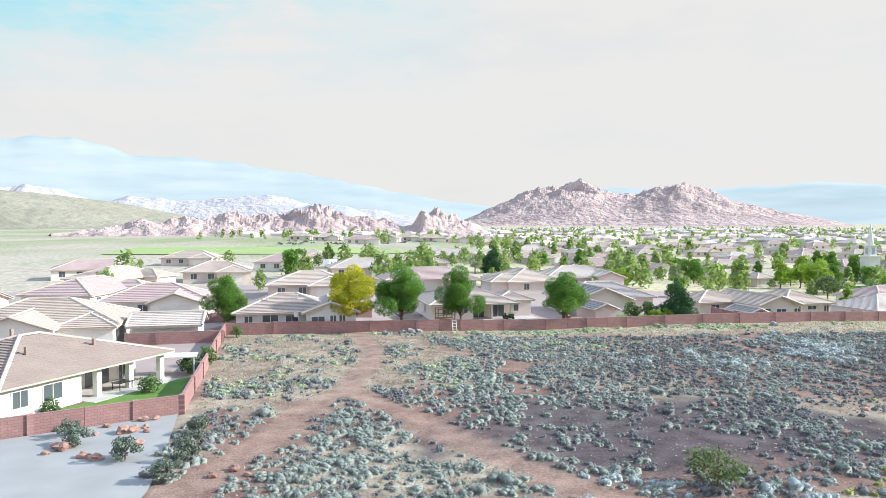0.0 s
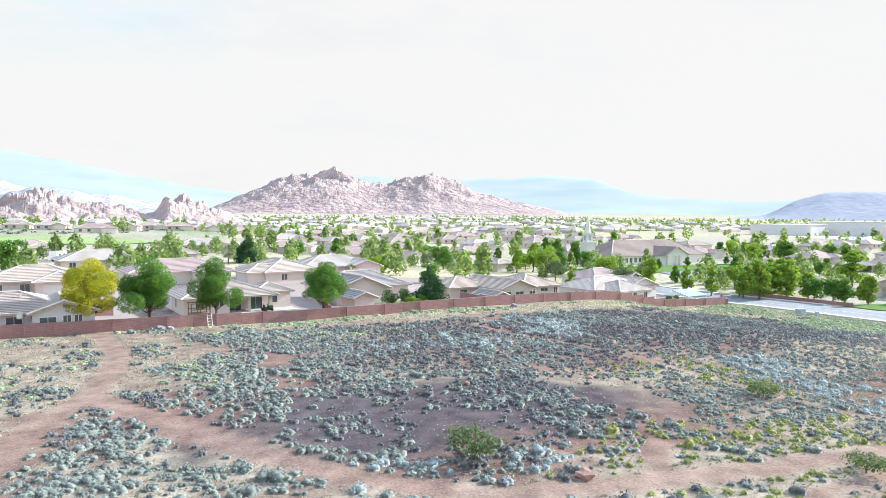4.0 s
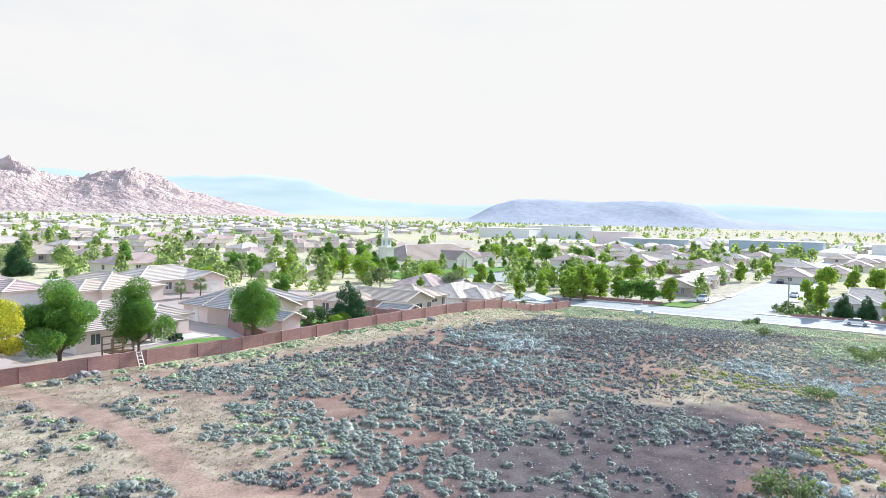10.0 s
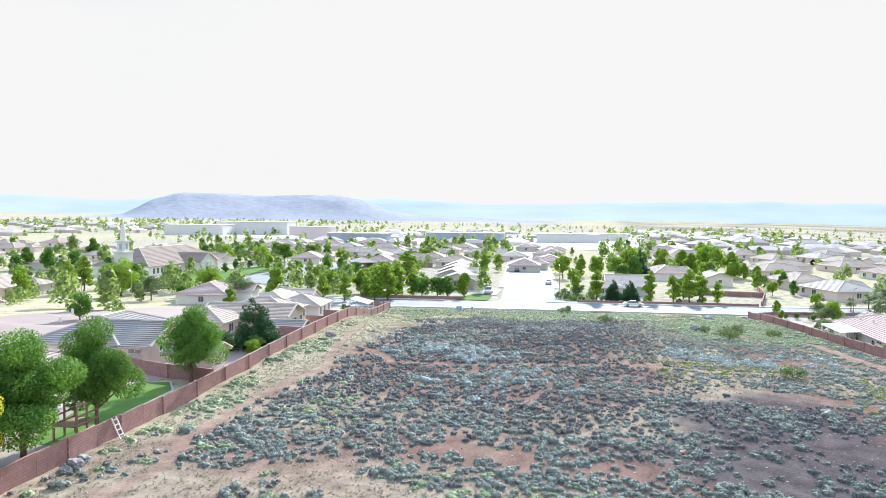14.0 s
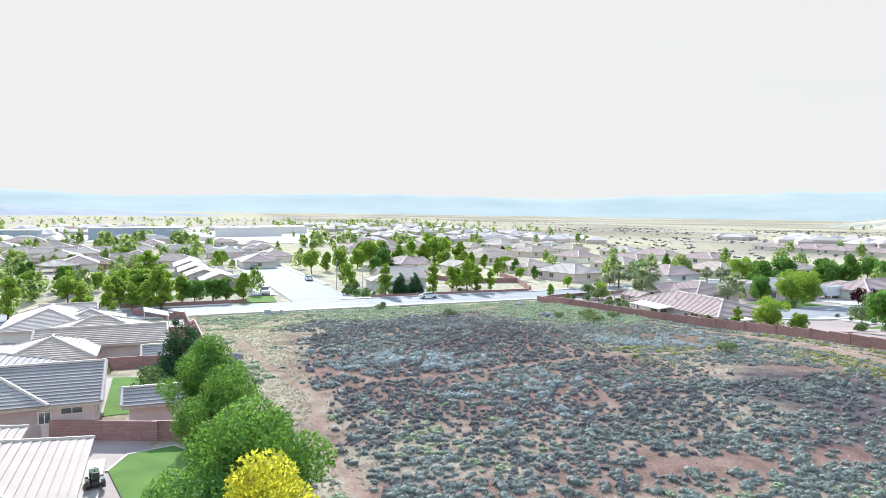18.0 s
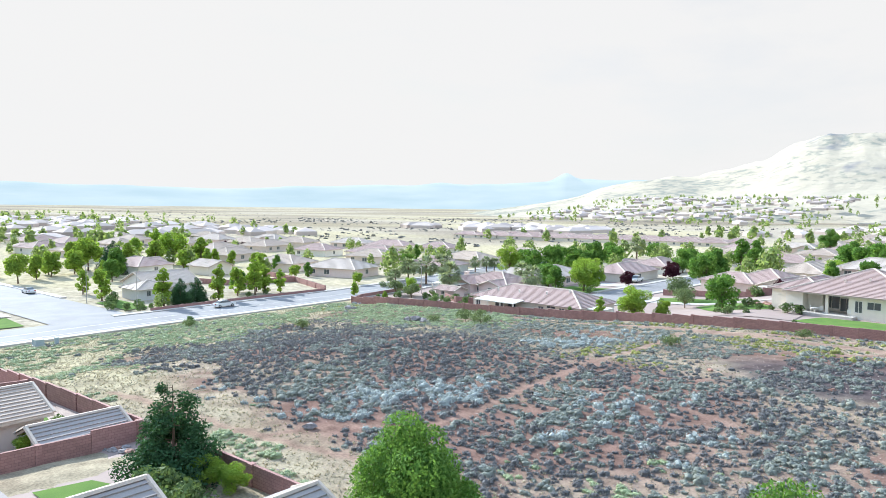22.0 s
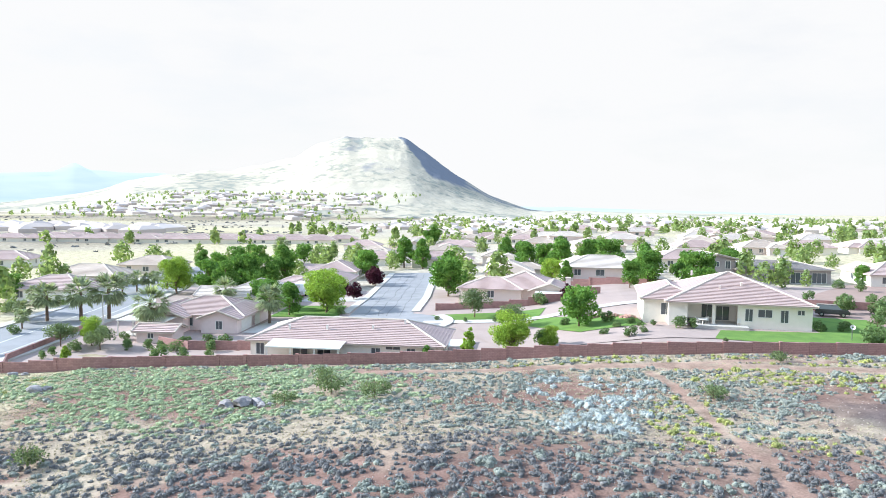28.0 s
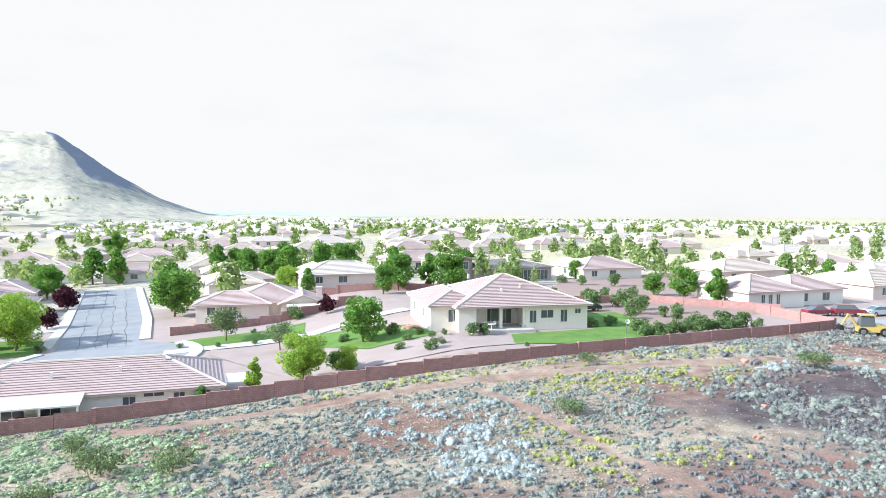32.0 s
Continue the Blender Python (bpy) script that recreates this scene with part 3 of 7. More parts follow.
patch("car_park", [(160, 150), (235, 160), (245, 188), (165, 176)], 0.2, M_ASPHALT, "pale asphalt church car park", "car park")
patch("yard", [(420, 40), (720, 20), (760, 420), (520, 440)], 0.2, M_CONCRETE, "pale graded yard of the industrial estate", "yard")


def wall_run(name, pts, height, label):
    """Low wall that steps down in level bays between posts."""
    root = empty(name, Matrix.Identity(4), label, "block wall")
    tagged(root, kind="structure")
    for (x0, y0), (x1, y1) in zip(pts, pts[1:]):
        d = math.hypot(x1 - x0, y1 - y0)
        n = max(1, round(d / 3.2))
        ang = math.atan2(y1 - y0, x1 - x0)
        for k in range(n):
            ax, ay = x0 + (x1 - x0) * k / n, y0 + (y1 - y0) * k / n
            bx, by = x0 + (x1 - x0) * (k + 1) / n, y0 + (y1 - y0) * (k + 1) / n
            lo = min(ground_z(ax, ay), ground_z(bx, by))
            top = max(ground_z(ax, ay), ground_z(bx, by)) + height
            p = part("wall_panel", boxes((0, -0.1, lo - 0.3, d / n - 0.02, 0.1, top)), M_BLOCK, root)
            p.matrix_world = Matrix.Translation((ax, ay, 0)) @ Matrix.Rotation(ang, 4, "Z")
            if k % 2 == 0:
                q = part("wall_post", boxes((-0.2, -0.2, lo - 0.3, 0.2, 0.2, top + 0.03)), M_BLOCK, root)
                q.matrix_world = p.matrix_world
    return root


wall_run("wall_north", WALL_N, 1.5, "dusky red block wall behind the houses")
wall_run("wall_west", WALL_W, 1.45, "dusky red block wall round a garden")
wall_run("wall_south", WALL_S, 1.3, "dusky red stepped block wall along the lot")
for k, (pts, h) in enumerate((([(26.2, 93.5), (27.2, 99), (29.5, 106.5)], 1.5), ([(55.0, 96.9), (54.6, 107)], 1.5), ([(76.5, 99.6), (78, 113)], 1.4), ([(-20.2, 82), (-31, 80.5)], 1.5), ([(-31, 98), (-16, 103), (-2, 106)], 1.4), ([(118, 104.2), (128, 115)], 1.3),
                              ([(142.5, 92.5), (139.5, 119)], 0.8), ([(147.2, 20), (145.4, 45), (143.5, 63)], 0.8), ([(148, 19), (170, 14), (190, 12)], 1.4), ([(170, 14), (172, 30), (185, 36), (205, 34)], 1.4), ([(127.5, 25.5), (131.5, 20), (136, -2)], 1.0),
                              ([(101, 8.5), (112, 9), (118, 6.5)], 1.3), ([(82, -26), (62, -30), (52, -34)], 1.2), ([(24, -20), (4, -18), (-10, -2)], 1.3), ([(-6, 12), (-6, -3)], 1.5), ([(60, -50), (40, -46), (30, -40)], 1.3))):
    wall_run("wall_garden_%d" % (k + 1), pts, h, "dusky red block garden wall")



# ---- houses ----
def roof_plane(bm, bl, br, tr, tl, courses):
    bl, br, tr, tl = (Vector(p) for p in (bl, br, tr, tl))
    nrm = (br - bl).cross(tl - bl)
    if nrm.length < 1e-6:
        nrm = (br - bl).cross(tr - bl)
    nrm.normalize()
    if nrm.z < 0:
        nrm = -nrm
    prev = None
    up, lo = nrm * 0.10, nrm * 0.02
    for k in range(courses):
        f0, f1 = k / courses, (k + 1) / courses
        a, b = bl.lerp(tl, f0), br.lerp(tr, f0)
        c, d = br.lerp(tr, f1), bl.lerp(tl, f1)
        if k == courses - 1:
            lo = nrm * 0.0
        base = prev or [bm.verts.new(a), bm.verts.new(b)]
        p = [bm.verts.new(a + up), bm.verts.new(b + up)]
        bm.faces.new((base[0], base[1], p[1], p[0]))
        if (c - d).length > 1e-4:
            prev = [bm.verts.new(d + lo), bm.verts.new(c + lo)]
            bm.faces.new((p[0], p[1], prev[1], prev[0]))
        else:
            bm.faces.new((p[0], p[1], bm.verts.new(c + lo)))


def cap(bm, a, b, r=0.13):
    """Ridge tiles along a line."""
    a, b = Vector(a), Vector(b)
    d = (b - a).normalized()
    s = d.cross(Vector((0, 0, 1)))
    if s.length < 1e-4:
        return
    s.normalize()
    u = s.cross(d)
    ring = [s * r * 1.3 - u * 0.02, s * r * 0.6 + u * r * 0.9, -s * r * 0.6 + u * r * 0.9, -s * r * 1.3 - u * 0.02]
    va = [bm.verts.new(a + v) for v in ring]
    vb = [bm.verts.new(b + v) for v in ring]
    for i in range(3):
        bm.faces.new((va[i], va[i + 1], vb[i + 1], vb[i]))
    bm.faces.new(va)
    bm.faces.new(vb[::-1])


def roof(parent, x0, y0, x1, y1, z, pitch, kind, material, over=0.55, step=0.42, wallmat=None):
    """kind hip; gx / gy gable with its ridge along x / y; hx: hip at x0, gable at x1, and so on are not needed."""
    X0, Y0, X1, Y1 = x0 - over, y0 - over, x1 + over, y1 + over
    zb = z - over * pitch
    W, L = Y1 - Y0, X1 - X0
    bm = bmesh.new()
    if kind == "hip":
        alongx = L >= W
        hw = min(L, W) / 2
        h = hw * pitch
        zr = zb + h
        nc = max(2, int(math.hypot(hw, h) / step))
        if alongx:
            r0, r1 = (X0 + hw, (Y0 + Y1) / 2, zr), (X1 - hw, (Y0 + Y1) / 2, zr)
        else:
            r0, r1 = ((X0 + X1) / 2, Y0 + hw, zr), ((X0 + X1) / 2, Y1 - hw, zr)
        c = [(X0, Y0, zb), (X1, Y0, zb), (X1, Y1, zb), (X0, Y1, zb)]
        if alongx:
            planes = [(c[0], c[1], r1, r0), (c[1], c[2], r1, r1), (c[2], c[3], r0, r1), (c[3], c[0], r0, r0)]
            hips = [(c[0], r0), (c[3], r0), (c[1], r1), (c[2], r1), (r0, r1)]
        else:
            planes = [(c[0], c[1], r0, r0), (c[1], c[2], r1, r0), (c[2], c[3], r1, r1), (c[3], c[0], r0, r1)]
            hips = [(c[0], r0), (c[1], r0), (c[2], r1), (c[3], r1), (r0, r1)]
    else:
        if kind == "gx":
            h = W / 2 * pitch
            r0, r1 = (X0, (Y0 + Y1) / 2, zb + h), (X1, (Y0 + Y1) / 2, zb + h)
            planes = [((X0, Y0, zb), (X1, Y0, zb), r1, r0), ((X1, Y1, zb), (X0, Y1, zb), r0, r1)]
            nc = max(2, int(math.hypot(W / 2, h) / step))
        else:
            h = L / 2 * pitch
            r0, r1 = ((X0 + X1) / 2, Y0, zb + h), ((X0 + X1) / 2, Y1, zb + h)
            planes = [((X1, Y0, zb), (X1, Y1, zb), r1, r0), ((X0, Y1, zb), (X0, Y0, zb), r0, r1)]
            nc = max(2, int(math.hypot(L / 2, h) / step))
        hips = [(r0, r1)] + [(p[0], p[3]) for p in planes] + [(p[1], p[2]) for p in planes]
    for p in planes:
        roof_plane(bm, *p, nc)
    bmesh.ops.remove_doubles(bm, verts=bm.verts[:], dist=0.002)
    ob = part("roof", bm, material, parent)
    bm = bmesh.new()
    for a, b in hips:
        cap(bm, Vector(a) + Vector((0, 0, 0.06)), Vector(b) + Vector((0, 0, 0.06)))
    part("ridge_cap", bm, M_FASCIA, ob)
    t = 0.16
    fz0, fz1 = zb - 0.14, zb + 0.05
    if kind == "hip":
        fb = boxes((X0, Y0, fz0, X1, Y0 + 0.06, fz1), (X0, Y1 - 0.06, fz0, X1, Y1, fz1), (X0, Y0 + 0.06, fz0, X0 + 0.06, Y1 - 0.06, fz1), (X1 - 0.06, Y0 + 0.06, fz0, X1, Y1 - 0.06, fz1),
                   (X0 + 0.06, Y0 + 0.06, fz0, X1 - 0.06, Y1 - 0.06, fz0 + 0.03))
    else:
        fb = bmesh.new()
        for p in planes:
            a, b, c, d = (Vector(v) for v in p)
            dn = Vector((0, 0, -0.2))
            for u, v in ((a, b), (b, c), (d, a)):
                q = [fb.verts.new(w) for w in (u, v, v + dn, u + dn)]
                fb.faces.new(q)
            q = [fb.verts.new(w + Vector((0, 0, -0.12))) for w in (d, c, b, a)]
            fb.faces.new(q)
    part("fascia", fb, M_FASCIA, ob)
    return ob


def body(parent, x0, y0, x1, y1, z, material, kind="hip", pitch=0.36, base=-1.2):
    """Walls as one closed shell, with gable ends where the roof has them."""
    bm = bmesh.new()
    v = [bm.verts.new(p) for p in ((x0, y0, base), (x1, y0, base), (x1, y1, base), (x0, y1, base), (x0, y0, z), (x1, y0, z), (x1, y1, z), (x0, y1, z))]
    for f in ((0, 1, 5, 4), (1, 2, 6, 5), (2, 3, 7, 6), (3, 0, 4, 7)):
        bm.faces.new([v[i] for i in f])
    if kind == "gx":
        h = (y1 - y0) / 2 * pitch
        for a, b, x in ((7, 4, x0), (5, 6, x1)):
            t = bm.verts.new((x, (y0 + y1) / 2, z + h))
            bm.faces.new((v[a], v[b], t))
    elif kind == "gy":
        h = (x1 - x0) / 2 * pitch
        for a, b, y in ((4, 5, y0), (6, 7, y1)):
            t = bm.verts.new(((x0 + x1) / 2, y, z + h))
            bm.faces.new((v[a], v[b], t))
    return part("wall", bm, material, parent)


def on_side(side, u, x0, y0, x1, y1):
    """Matrix that puts x along the wall and -y outwards, at u along the wall seen from outside."""
    if side == "s":
        return Matrix.Translation((x0 + u, y0, 0))
    if side == "n":
        return Matrix.Translation((x1 - u, y1, 0)) @ Matrix.Rotation(math.pi, 4, "Z")
    if side == "e":
        return Matrix.Translation((x1, y0 + u, 0)) @ Matrix.Rotation(math.pi / 2, 4, "Z")
    return Matrix.Translation((x0, y1 - u, 0)) @ Matrix.Rotation(-math.pi / 2, 4, "Z")


def lattice(xs, zs, holes, y0, y1):
    """A frame cut from one board: the columns and rows of a grid, with some cells left open."""
    bm = bmesh.new()
    f = [[bm.verts.new((x, y0, z)) for z in zs] for x in xs]
    b = [[bm.verts.new((x, y1, z)) for z in zs] for x in xs]
    solid = lambda i, j: 0 <= i < len(xs) - 1 and 0 <= j < len(zs) - 1 and (i, j) not in holes
    for i in range(len(xs) - 1):
        for j in range(len(zs) - 1):
            if not solid(i, j):
                continue
            bm.faces.new((f[i][j], f[i + 1][j], f[i + 1][j + 1], f[i][j + 1]))
            for (a, c), n in ((((i, j), (i, j + 1)), (i - 1, j)), (((i + 1, j + 1), (i + 1, j)), (i + 1, j)), (((i + 1, j), (i, j)), (i, j - 1)), (((i, j + 1), (i + 1, j + 1)), (i, j + 1))):
                if not solid(*n):
                    bm.faces.new((f[a[0]][a[1]], f[c[0]][c[1]], b[c[0]][c[1]], b[a[0]][a[1]]))
    return bm


def window(parent, m, w, h, sill, mullions=1):
    t = 0.09
    xs = [-w / 2 - t, -w / 2]
    for k in range(1, mullions + 1):
        x = -w / 2 + w * k / (mullions + 1)
        xs += [x - 0.03, x + 0.03]
    xs += [w / 2, w / 2 + t]
    f = part("window", lattice(xs, [sill - t, sill, sill + h, sill + h + t], {(i, 1) for i in range(1, len(xs) - 1, 2)}, -0.06, 0.02), M_TRIM, parent, "white framed window")
    f.matrix_basis = m
    part("pane", boxes((-w / 2, -0.02, sill, w / 2, 0.0, sill + h)), M_GLASS, f)


def garage_door(parent, m, w=4.9, h=2.2):
    bm = bmesh.new()
    prof = [(0.02, 0.0)]
    for k in range(4):
        prof += [(-0.05, k * h / 4 + 0.02), (-0.05, (k + 1) * h / 4 - 0.02), (-0.02, (k + 1) * h / 4 - 0.015), (-0.02, (k + 1) * h / 4 + 0.015)]
    prof = prof[:-1] + [(0.02, h)]
    rows = [(bm.verts.new((-w / 2, y, z)), bm.verts.new((w / 2, y, z))) for y, z in prof]
    for (a, b), (c, d) in zip(rows, rows[1:]):
        bm.faces.new((a, b, d, c))
    d = part("garage_door", bm, M_TRIM, parent, "white panelled garage door")
    d.matrix_basis = m


def door(parent, m, w=1.0, h=2.05):
    d = part("door", boxes((-w / 2, -0.05, 0, w / 2, 0.02, h)), M_TRIM, parent, "pale house door")
    d.matrix_basis = m
    part("door_frame", lattice([-w / 2 - 0.1, -w / 2, w / 2, w / 2 + 0.1], [0, h, h + 0.1], {(1, 0)}, -0.06, 0.02), M_TRIM, d)


def house(label, cx, cy, rot, wings, wall_m, roof_m, openings=(), z=None, pitch=0.36, name="house", step=0.42, group=""):
    """wings: (x0, y0, x1, y1, eave, roof kind); openings: (wing, side, along, what, width, height, sill)."""
    root = empty(name, Matrix.Translation((cx, cy, ground_z(cx, cy) if z is None else z)) @ Matrix.Rotation(radians(rot), 4, "Z"), label, "house", group)
    for x0, y0, x1, y1, e, kind, *bodies in wings:
        for r in bodies[0] if bodies else [(x0, y0, x1, y1)]:
            body(root, *r, e, wall_m, kind, pitch)
        roof(root, x0, y0, x1, y1, e, pitch, kind, roof_m, step=step)
    for wi, side, u, what, w, h, sill in openings:
        m = on_side(side, u, *wings[wi][:4])
        if what == "win":
            window(root, m, w, h, sill, 1 if w < 2.2 else 2)
        elif what == "garage":
            garage_door(root, m, w, h)
        else:
            door(root, m, w, h)
    return root




def posts(root, pts, top, r=0.16, material=None):
    for x, y in pts:
        part("post", boxes((x - r, y - r, -0.6, x + r, y + r, top), (x - r - 0.05, y - r - 0.05, -0.6, x + r + 0.05, y + r + 0.05, 0.2)), material or M_TRIM, root)


def patio_cover(root, x0, y0, x1, y1, z0, z1, n=4, out="n"):
    """Flat white cover, sloping from z0 at the house to z1 at its outer edge, with posts."""
    bm = bmesh.new()
    ya, yb = (y0, y1) if out == "n" else (y1, y0)
    a, b = [], []
    for x, y, z in ((x0, ya, z0), (x1, ya, z0), (x1, yb, z1), (x0, yb, z1)):
        a.append(bm.verts.new((x, y, z)))
        b.append(bm.verts.new((x, y, z + 0.16)))
    bm.faces.new(a[::-1])
    bm.faces.new(b)
    for k in range(4):
        bm.faces.new((a[k], a[(k + 1) % 4], b[(k + 1) % 4], b[k]))
    part("patio_cover", bm, M_TRIM, root, "white patio cover")
    posts(root, [(x0 + 0.2 + (x1 - x0 - 0.4) * k / (n - 1), yb + (-0.2 if out == "n" else 0.2)) for k in range(n)], z1, 0.09)
    part("patio_slab", boxes((x0, y0, -0.5, x1, y1, 0.16)), M_CONCRETE, root)


def chimney(root, x, y, z, top):
    part("chimney", boxes((x - 0.45, y - 0.45, z, x + 0.45, y + 0.45, top), (x - 0.55, y - 0.55, top, x + 0.55, y + 0.55, top + 0.12)), M_STUCCO[0], root)


def vents(root, pts, material):
    for x, y, z in pts:
        part("roof_vent", boxes((x - 0.12, y - 0.12, z - 0.3, x + 0.12, y + 0.12, z + 0.35)), material, root)

# ---- hills and mountains ----
def rock_mat(name, c1, c2, scale, fine, dist):
    m = mat(name, c1, c2, rough=1.0, scale=scale, fine=fine, bump=1.0, spec=0.0)
    for nd in m.node_tree.nodes:
        if nd.type == "BUMP":
            nd.inputs["Distance"].default_value = dist
    return m


# Sandstone base colour is paled to stand in for distance haze.
M_REDROCK = rock_mat("hazed_red_sandstone", (0.58, 0.45, 0.40), (0.33, 0.25, 0.24), 0.012, 0.05, 14)
M_SCRUBHILL = rock_mat("scrubby_hillside", (0.54, 0.485, 0.385), (0.42, 0.375, 0.295), 0.006, 0.035, 4)
def dapple(m, colour, scale, lo, hi):
    """Scrub in loose patches over a hillside's bare ground."""
    n, l = m.node_tree.nodes, m.node_tree.links
    b = n["Principled BSDF"]
    src = b.inputs["Base Color"].links[0].from_socket
    co, big, small, add, mr, mx = n.new("ShaderNodeTexCoord"), n.new("ShaderNodeTexNoise"), n.new("ShaderNodeTexNoise"), n.new("ShaderNodeMath"), n.new("ShaderNodeMapRange"), n.new("ShaderNodeMix")
    big.inputs["Scale"].default_value, big.inputs["Detail"].default_value = scale, 4
    small.inputs["Scale"].default_value, small.inputs["Detail"].default_value = scale * 9, 5
    mr.inputs[1].default_value, mr.inputs[2].default_value = lo, hi
    mx.data_type = "RGBA"
    mx.inputs[7].default_value = (*colour, 1)
    for nz in (big, small):
        l.new(co.outputs["Object"], nz.inputs["Vector"])
    l.new(big.outputs["Fac"], add.inputs[0])
    l.new(small.outputs["Fac"], add.inputs[1])
    l.new(add.outputs[0], mr.inputs[0])
    l.new(mr.outputs[0], mx.inputs["Factor"])
    l.new(src, mx.inputs[6])
    l.new(mx.outputs[2], b.inputs["Base Color"])


dapple(M_SCRUBHILL, (0.29, 0.295, 0.25), 0.006, 1.02, 1.2)
M_GRASSHILL = rock_mat("grassy_hillside", (0.36, 0.33, 0.25), (0.245, 0.23, 0.175), 0.006, 0.04, 8)
# Lava base colour is lifted and blued in place of haze and backlight.
M_MESA = rock_mat("hazed_lava_mesa", (0.44, 0.44, 0.48), (0.33, 0.335, 0.37), 0.006, 0.05, 2.5)


# Far ranges give off their own pale blue: distance haze put in as emission.
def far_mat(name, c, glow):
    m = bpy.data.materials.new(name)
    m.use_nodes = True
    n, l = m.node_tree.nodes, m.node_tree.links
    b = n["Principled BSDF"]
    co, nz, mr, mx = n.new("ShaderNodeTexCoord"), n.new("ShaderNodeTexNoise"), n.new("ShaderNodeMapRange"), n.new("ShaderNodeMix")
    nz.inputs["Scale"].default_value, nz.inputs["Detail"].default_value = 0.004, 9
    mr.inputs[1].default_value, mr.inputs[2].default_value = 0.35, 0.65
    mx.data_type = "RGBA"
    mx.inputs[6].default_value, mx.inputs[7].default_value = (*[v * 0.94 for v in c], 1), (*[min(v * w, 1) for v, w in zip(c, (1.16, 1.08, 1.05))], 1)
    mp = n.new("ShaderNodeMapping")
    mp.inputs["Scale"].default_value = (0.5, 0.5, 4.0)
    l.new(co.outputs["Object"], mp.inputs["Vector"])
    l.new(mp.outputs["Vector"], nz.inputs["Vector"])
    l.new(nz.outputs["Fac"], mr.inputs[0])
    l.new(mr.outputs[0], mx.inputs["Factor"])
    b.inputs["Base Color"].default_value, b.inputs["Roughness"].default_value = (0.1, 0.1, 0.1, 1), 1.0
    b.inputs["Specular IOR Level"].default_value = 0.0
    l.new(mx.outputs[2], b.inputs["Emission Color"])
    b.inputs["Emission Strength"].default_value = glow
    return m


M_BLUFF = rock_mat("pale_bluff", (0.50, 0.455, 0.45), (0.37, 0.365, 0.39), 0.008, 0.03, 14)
M_FAR = far_mat("blue_haze_glow", (0.335, 0.41, 0.435), 0.92)


def along(table, a):
    x, h = [t[0] for t in table], [t[1] for t in table]
    return float(sum(np.interp(a + d, x, h) for d in (-0.3, -0.15, 0, 0.15, 0.3)) / 5)


def massif(name, table, r0, rc, r1, material, rough, size, label, category="mountain", step=0.16, rows=26, seed=0, kind="structure", floor=0.0):
    """Relief round the camera's ground: table of compass degrees and heights, between the distances r0 and r1, with its crest at rc."""
    az = np.arange(table[0][0], table[-1][0] + step, step)
    verts, faces = [], []
    for a in az:
        h = along(table, a)
        s, c = math.sin(radians(a)), math.cos(radians(a))
        for k in range(rows):
            f = k / (rows - 1)
            r = r0 + (r1 - r0) * f
            fc = (rc - r0) / (r1 - r0)
            up = f / fc if f < fc else (1 - f) / (1 - fc)
            x, y = 20 + r * s, 50 + r * c
            v = Vector((x / size, y / size, seed))
            n = noise.ridged_multi_fractal(v, 0.9, 2.1, 6, 1.0, 2.0) - 0.9 if rough > 0 else 0
            e = up ** 0.85 if rough > 0.3 else smooth01(up) * 0.5 + 0.5 * up
            z = h * e * (1 + rough * n * (0.35 + 0.65 * up)) + 0.06 * h * noise.noise(v * 4) * up
            verts.append((x, y, ground_z(x, y) + floor - 6 * (1 - up) + max(z, -4)))
    w = rows
    for i in range(len(az) - 1):
        for k in range(w - 1):
            a0 = i * w + k
            faces.append((a0, a0 + 1, a0 + w + 1, a0 + w))
    ob = mesh_ob(name, verts, faces, material, smooth=rough < 0.2)
    return tagged(ob, label, category, kind=kind)


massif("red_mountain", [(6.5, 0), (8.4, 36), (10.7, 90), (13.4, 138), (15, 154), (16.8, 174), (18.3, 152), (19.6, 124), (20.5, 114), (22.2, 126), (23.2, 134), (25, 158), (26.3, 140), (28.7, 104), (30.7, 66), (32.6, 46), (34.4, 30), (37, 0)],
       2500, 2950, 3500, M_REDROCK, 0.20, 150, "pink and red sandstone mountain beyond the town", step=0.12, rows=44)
massif("red_rock_fins", [(-26, 2), (-23.8, 5), (-21.4, 9), (-19.5, 15), (-17.8, 13), (-16.5, 20), (-14.9, 13), (-12.9, 22), (-11.5, 17), (-10, 18), (-8.4, 19), (-7, 29), (-5.2, 29), (-3.6, 20), (-2.1, 20), (-0.5, 15), (1.1, 12), (2.5, 9), (3.1, 27), (4.4, 27), (5.7, 24), (6.8, 20), (7.9, 14), (10, 0)],
       690, 770, 880, M_REDROCK, 0.40, 30, "jagged red sandstone fins beside the golf course", step=0.08, rows=30, seed=3)
massif("grassy_hill", [(-60, 30), (-40, 92), (-27, 88), (-22, 72), (-18, 48), (-14, 22), (-11, 0)], 1450, 1900, 2300, M_GRASSHILL, 0.12, 300, "pale grassy hillside with bare cut slopes", "hill", seed=5)
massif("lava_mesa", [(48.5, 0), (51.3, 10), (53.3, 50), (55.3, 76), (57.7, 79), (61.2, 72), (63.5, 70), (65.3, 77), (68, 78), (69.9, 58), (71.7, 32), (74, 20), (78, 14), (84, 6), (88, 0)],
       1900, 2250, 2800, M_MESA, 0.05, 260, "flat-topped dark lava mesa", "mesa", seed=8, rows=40)
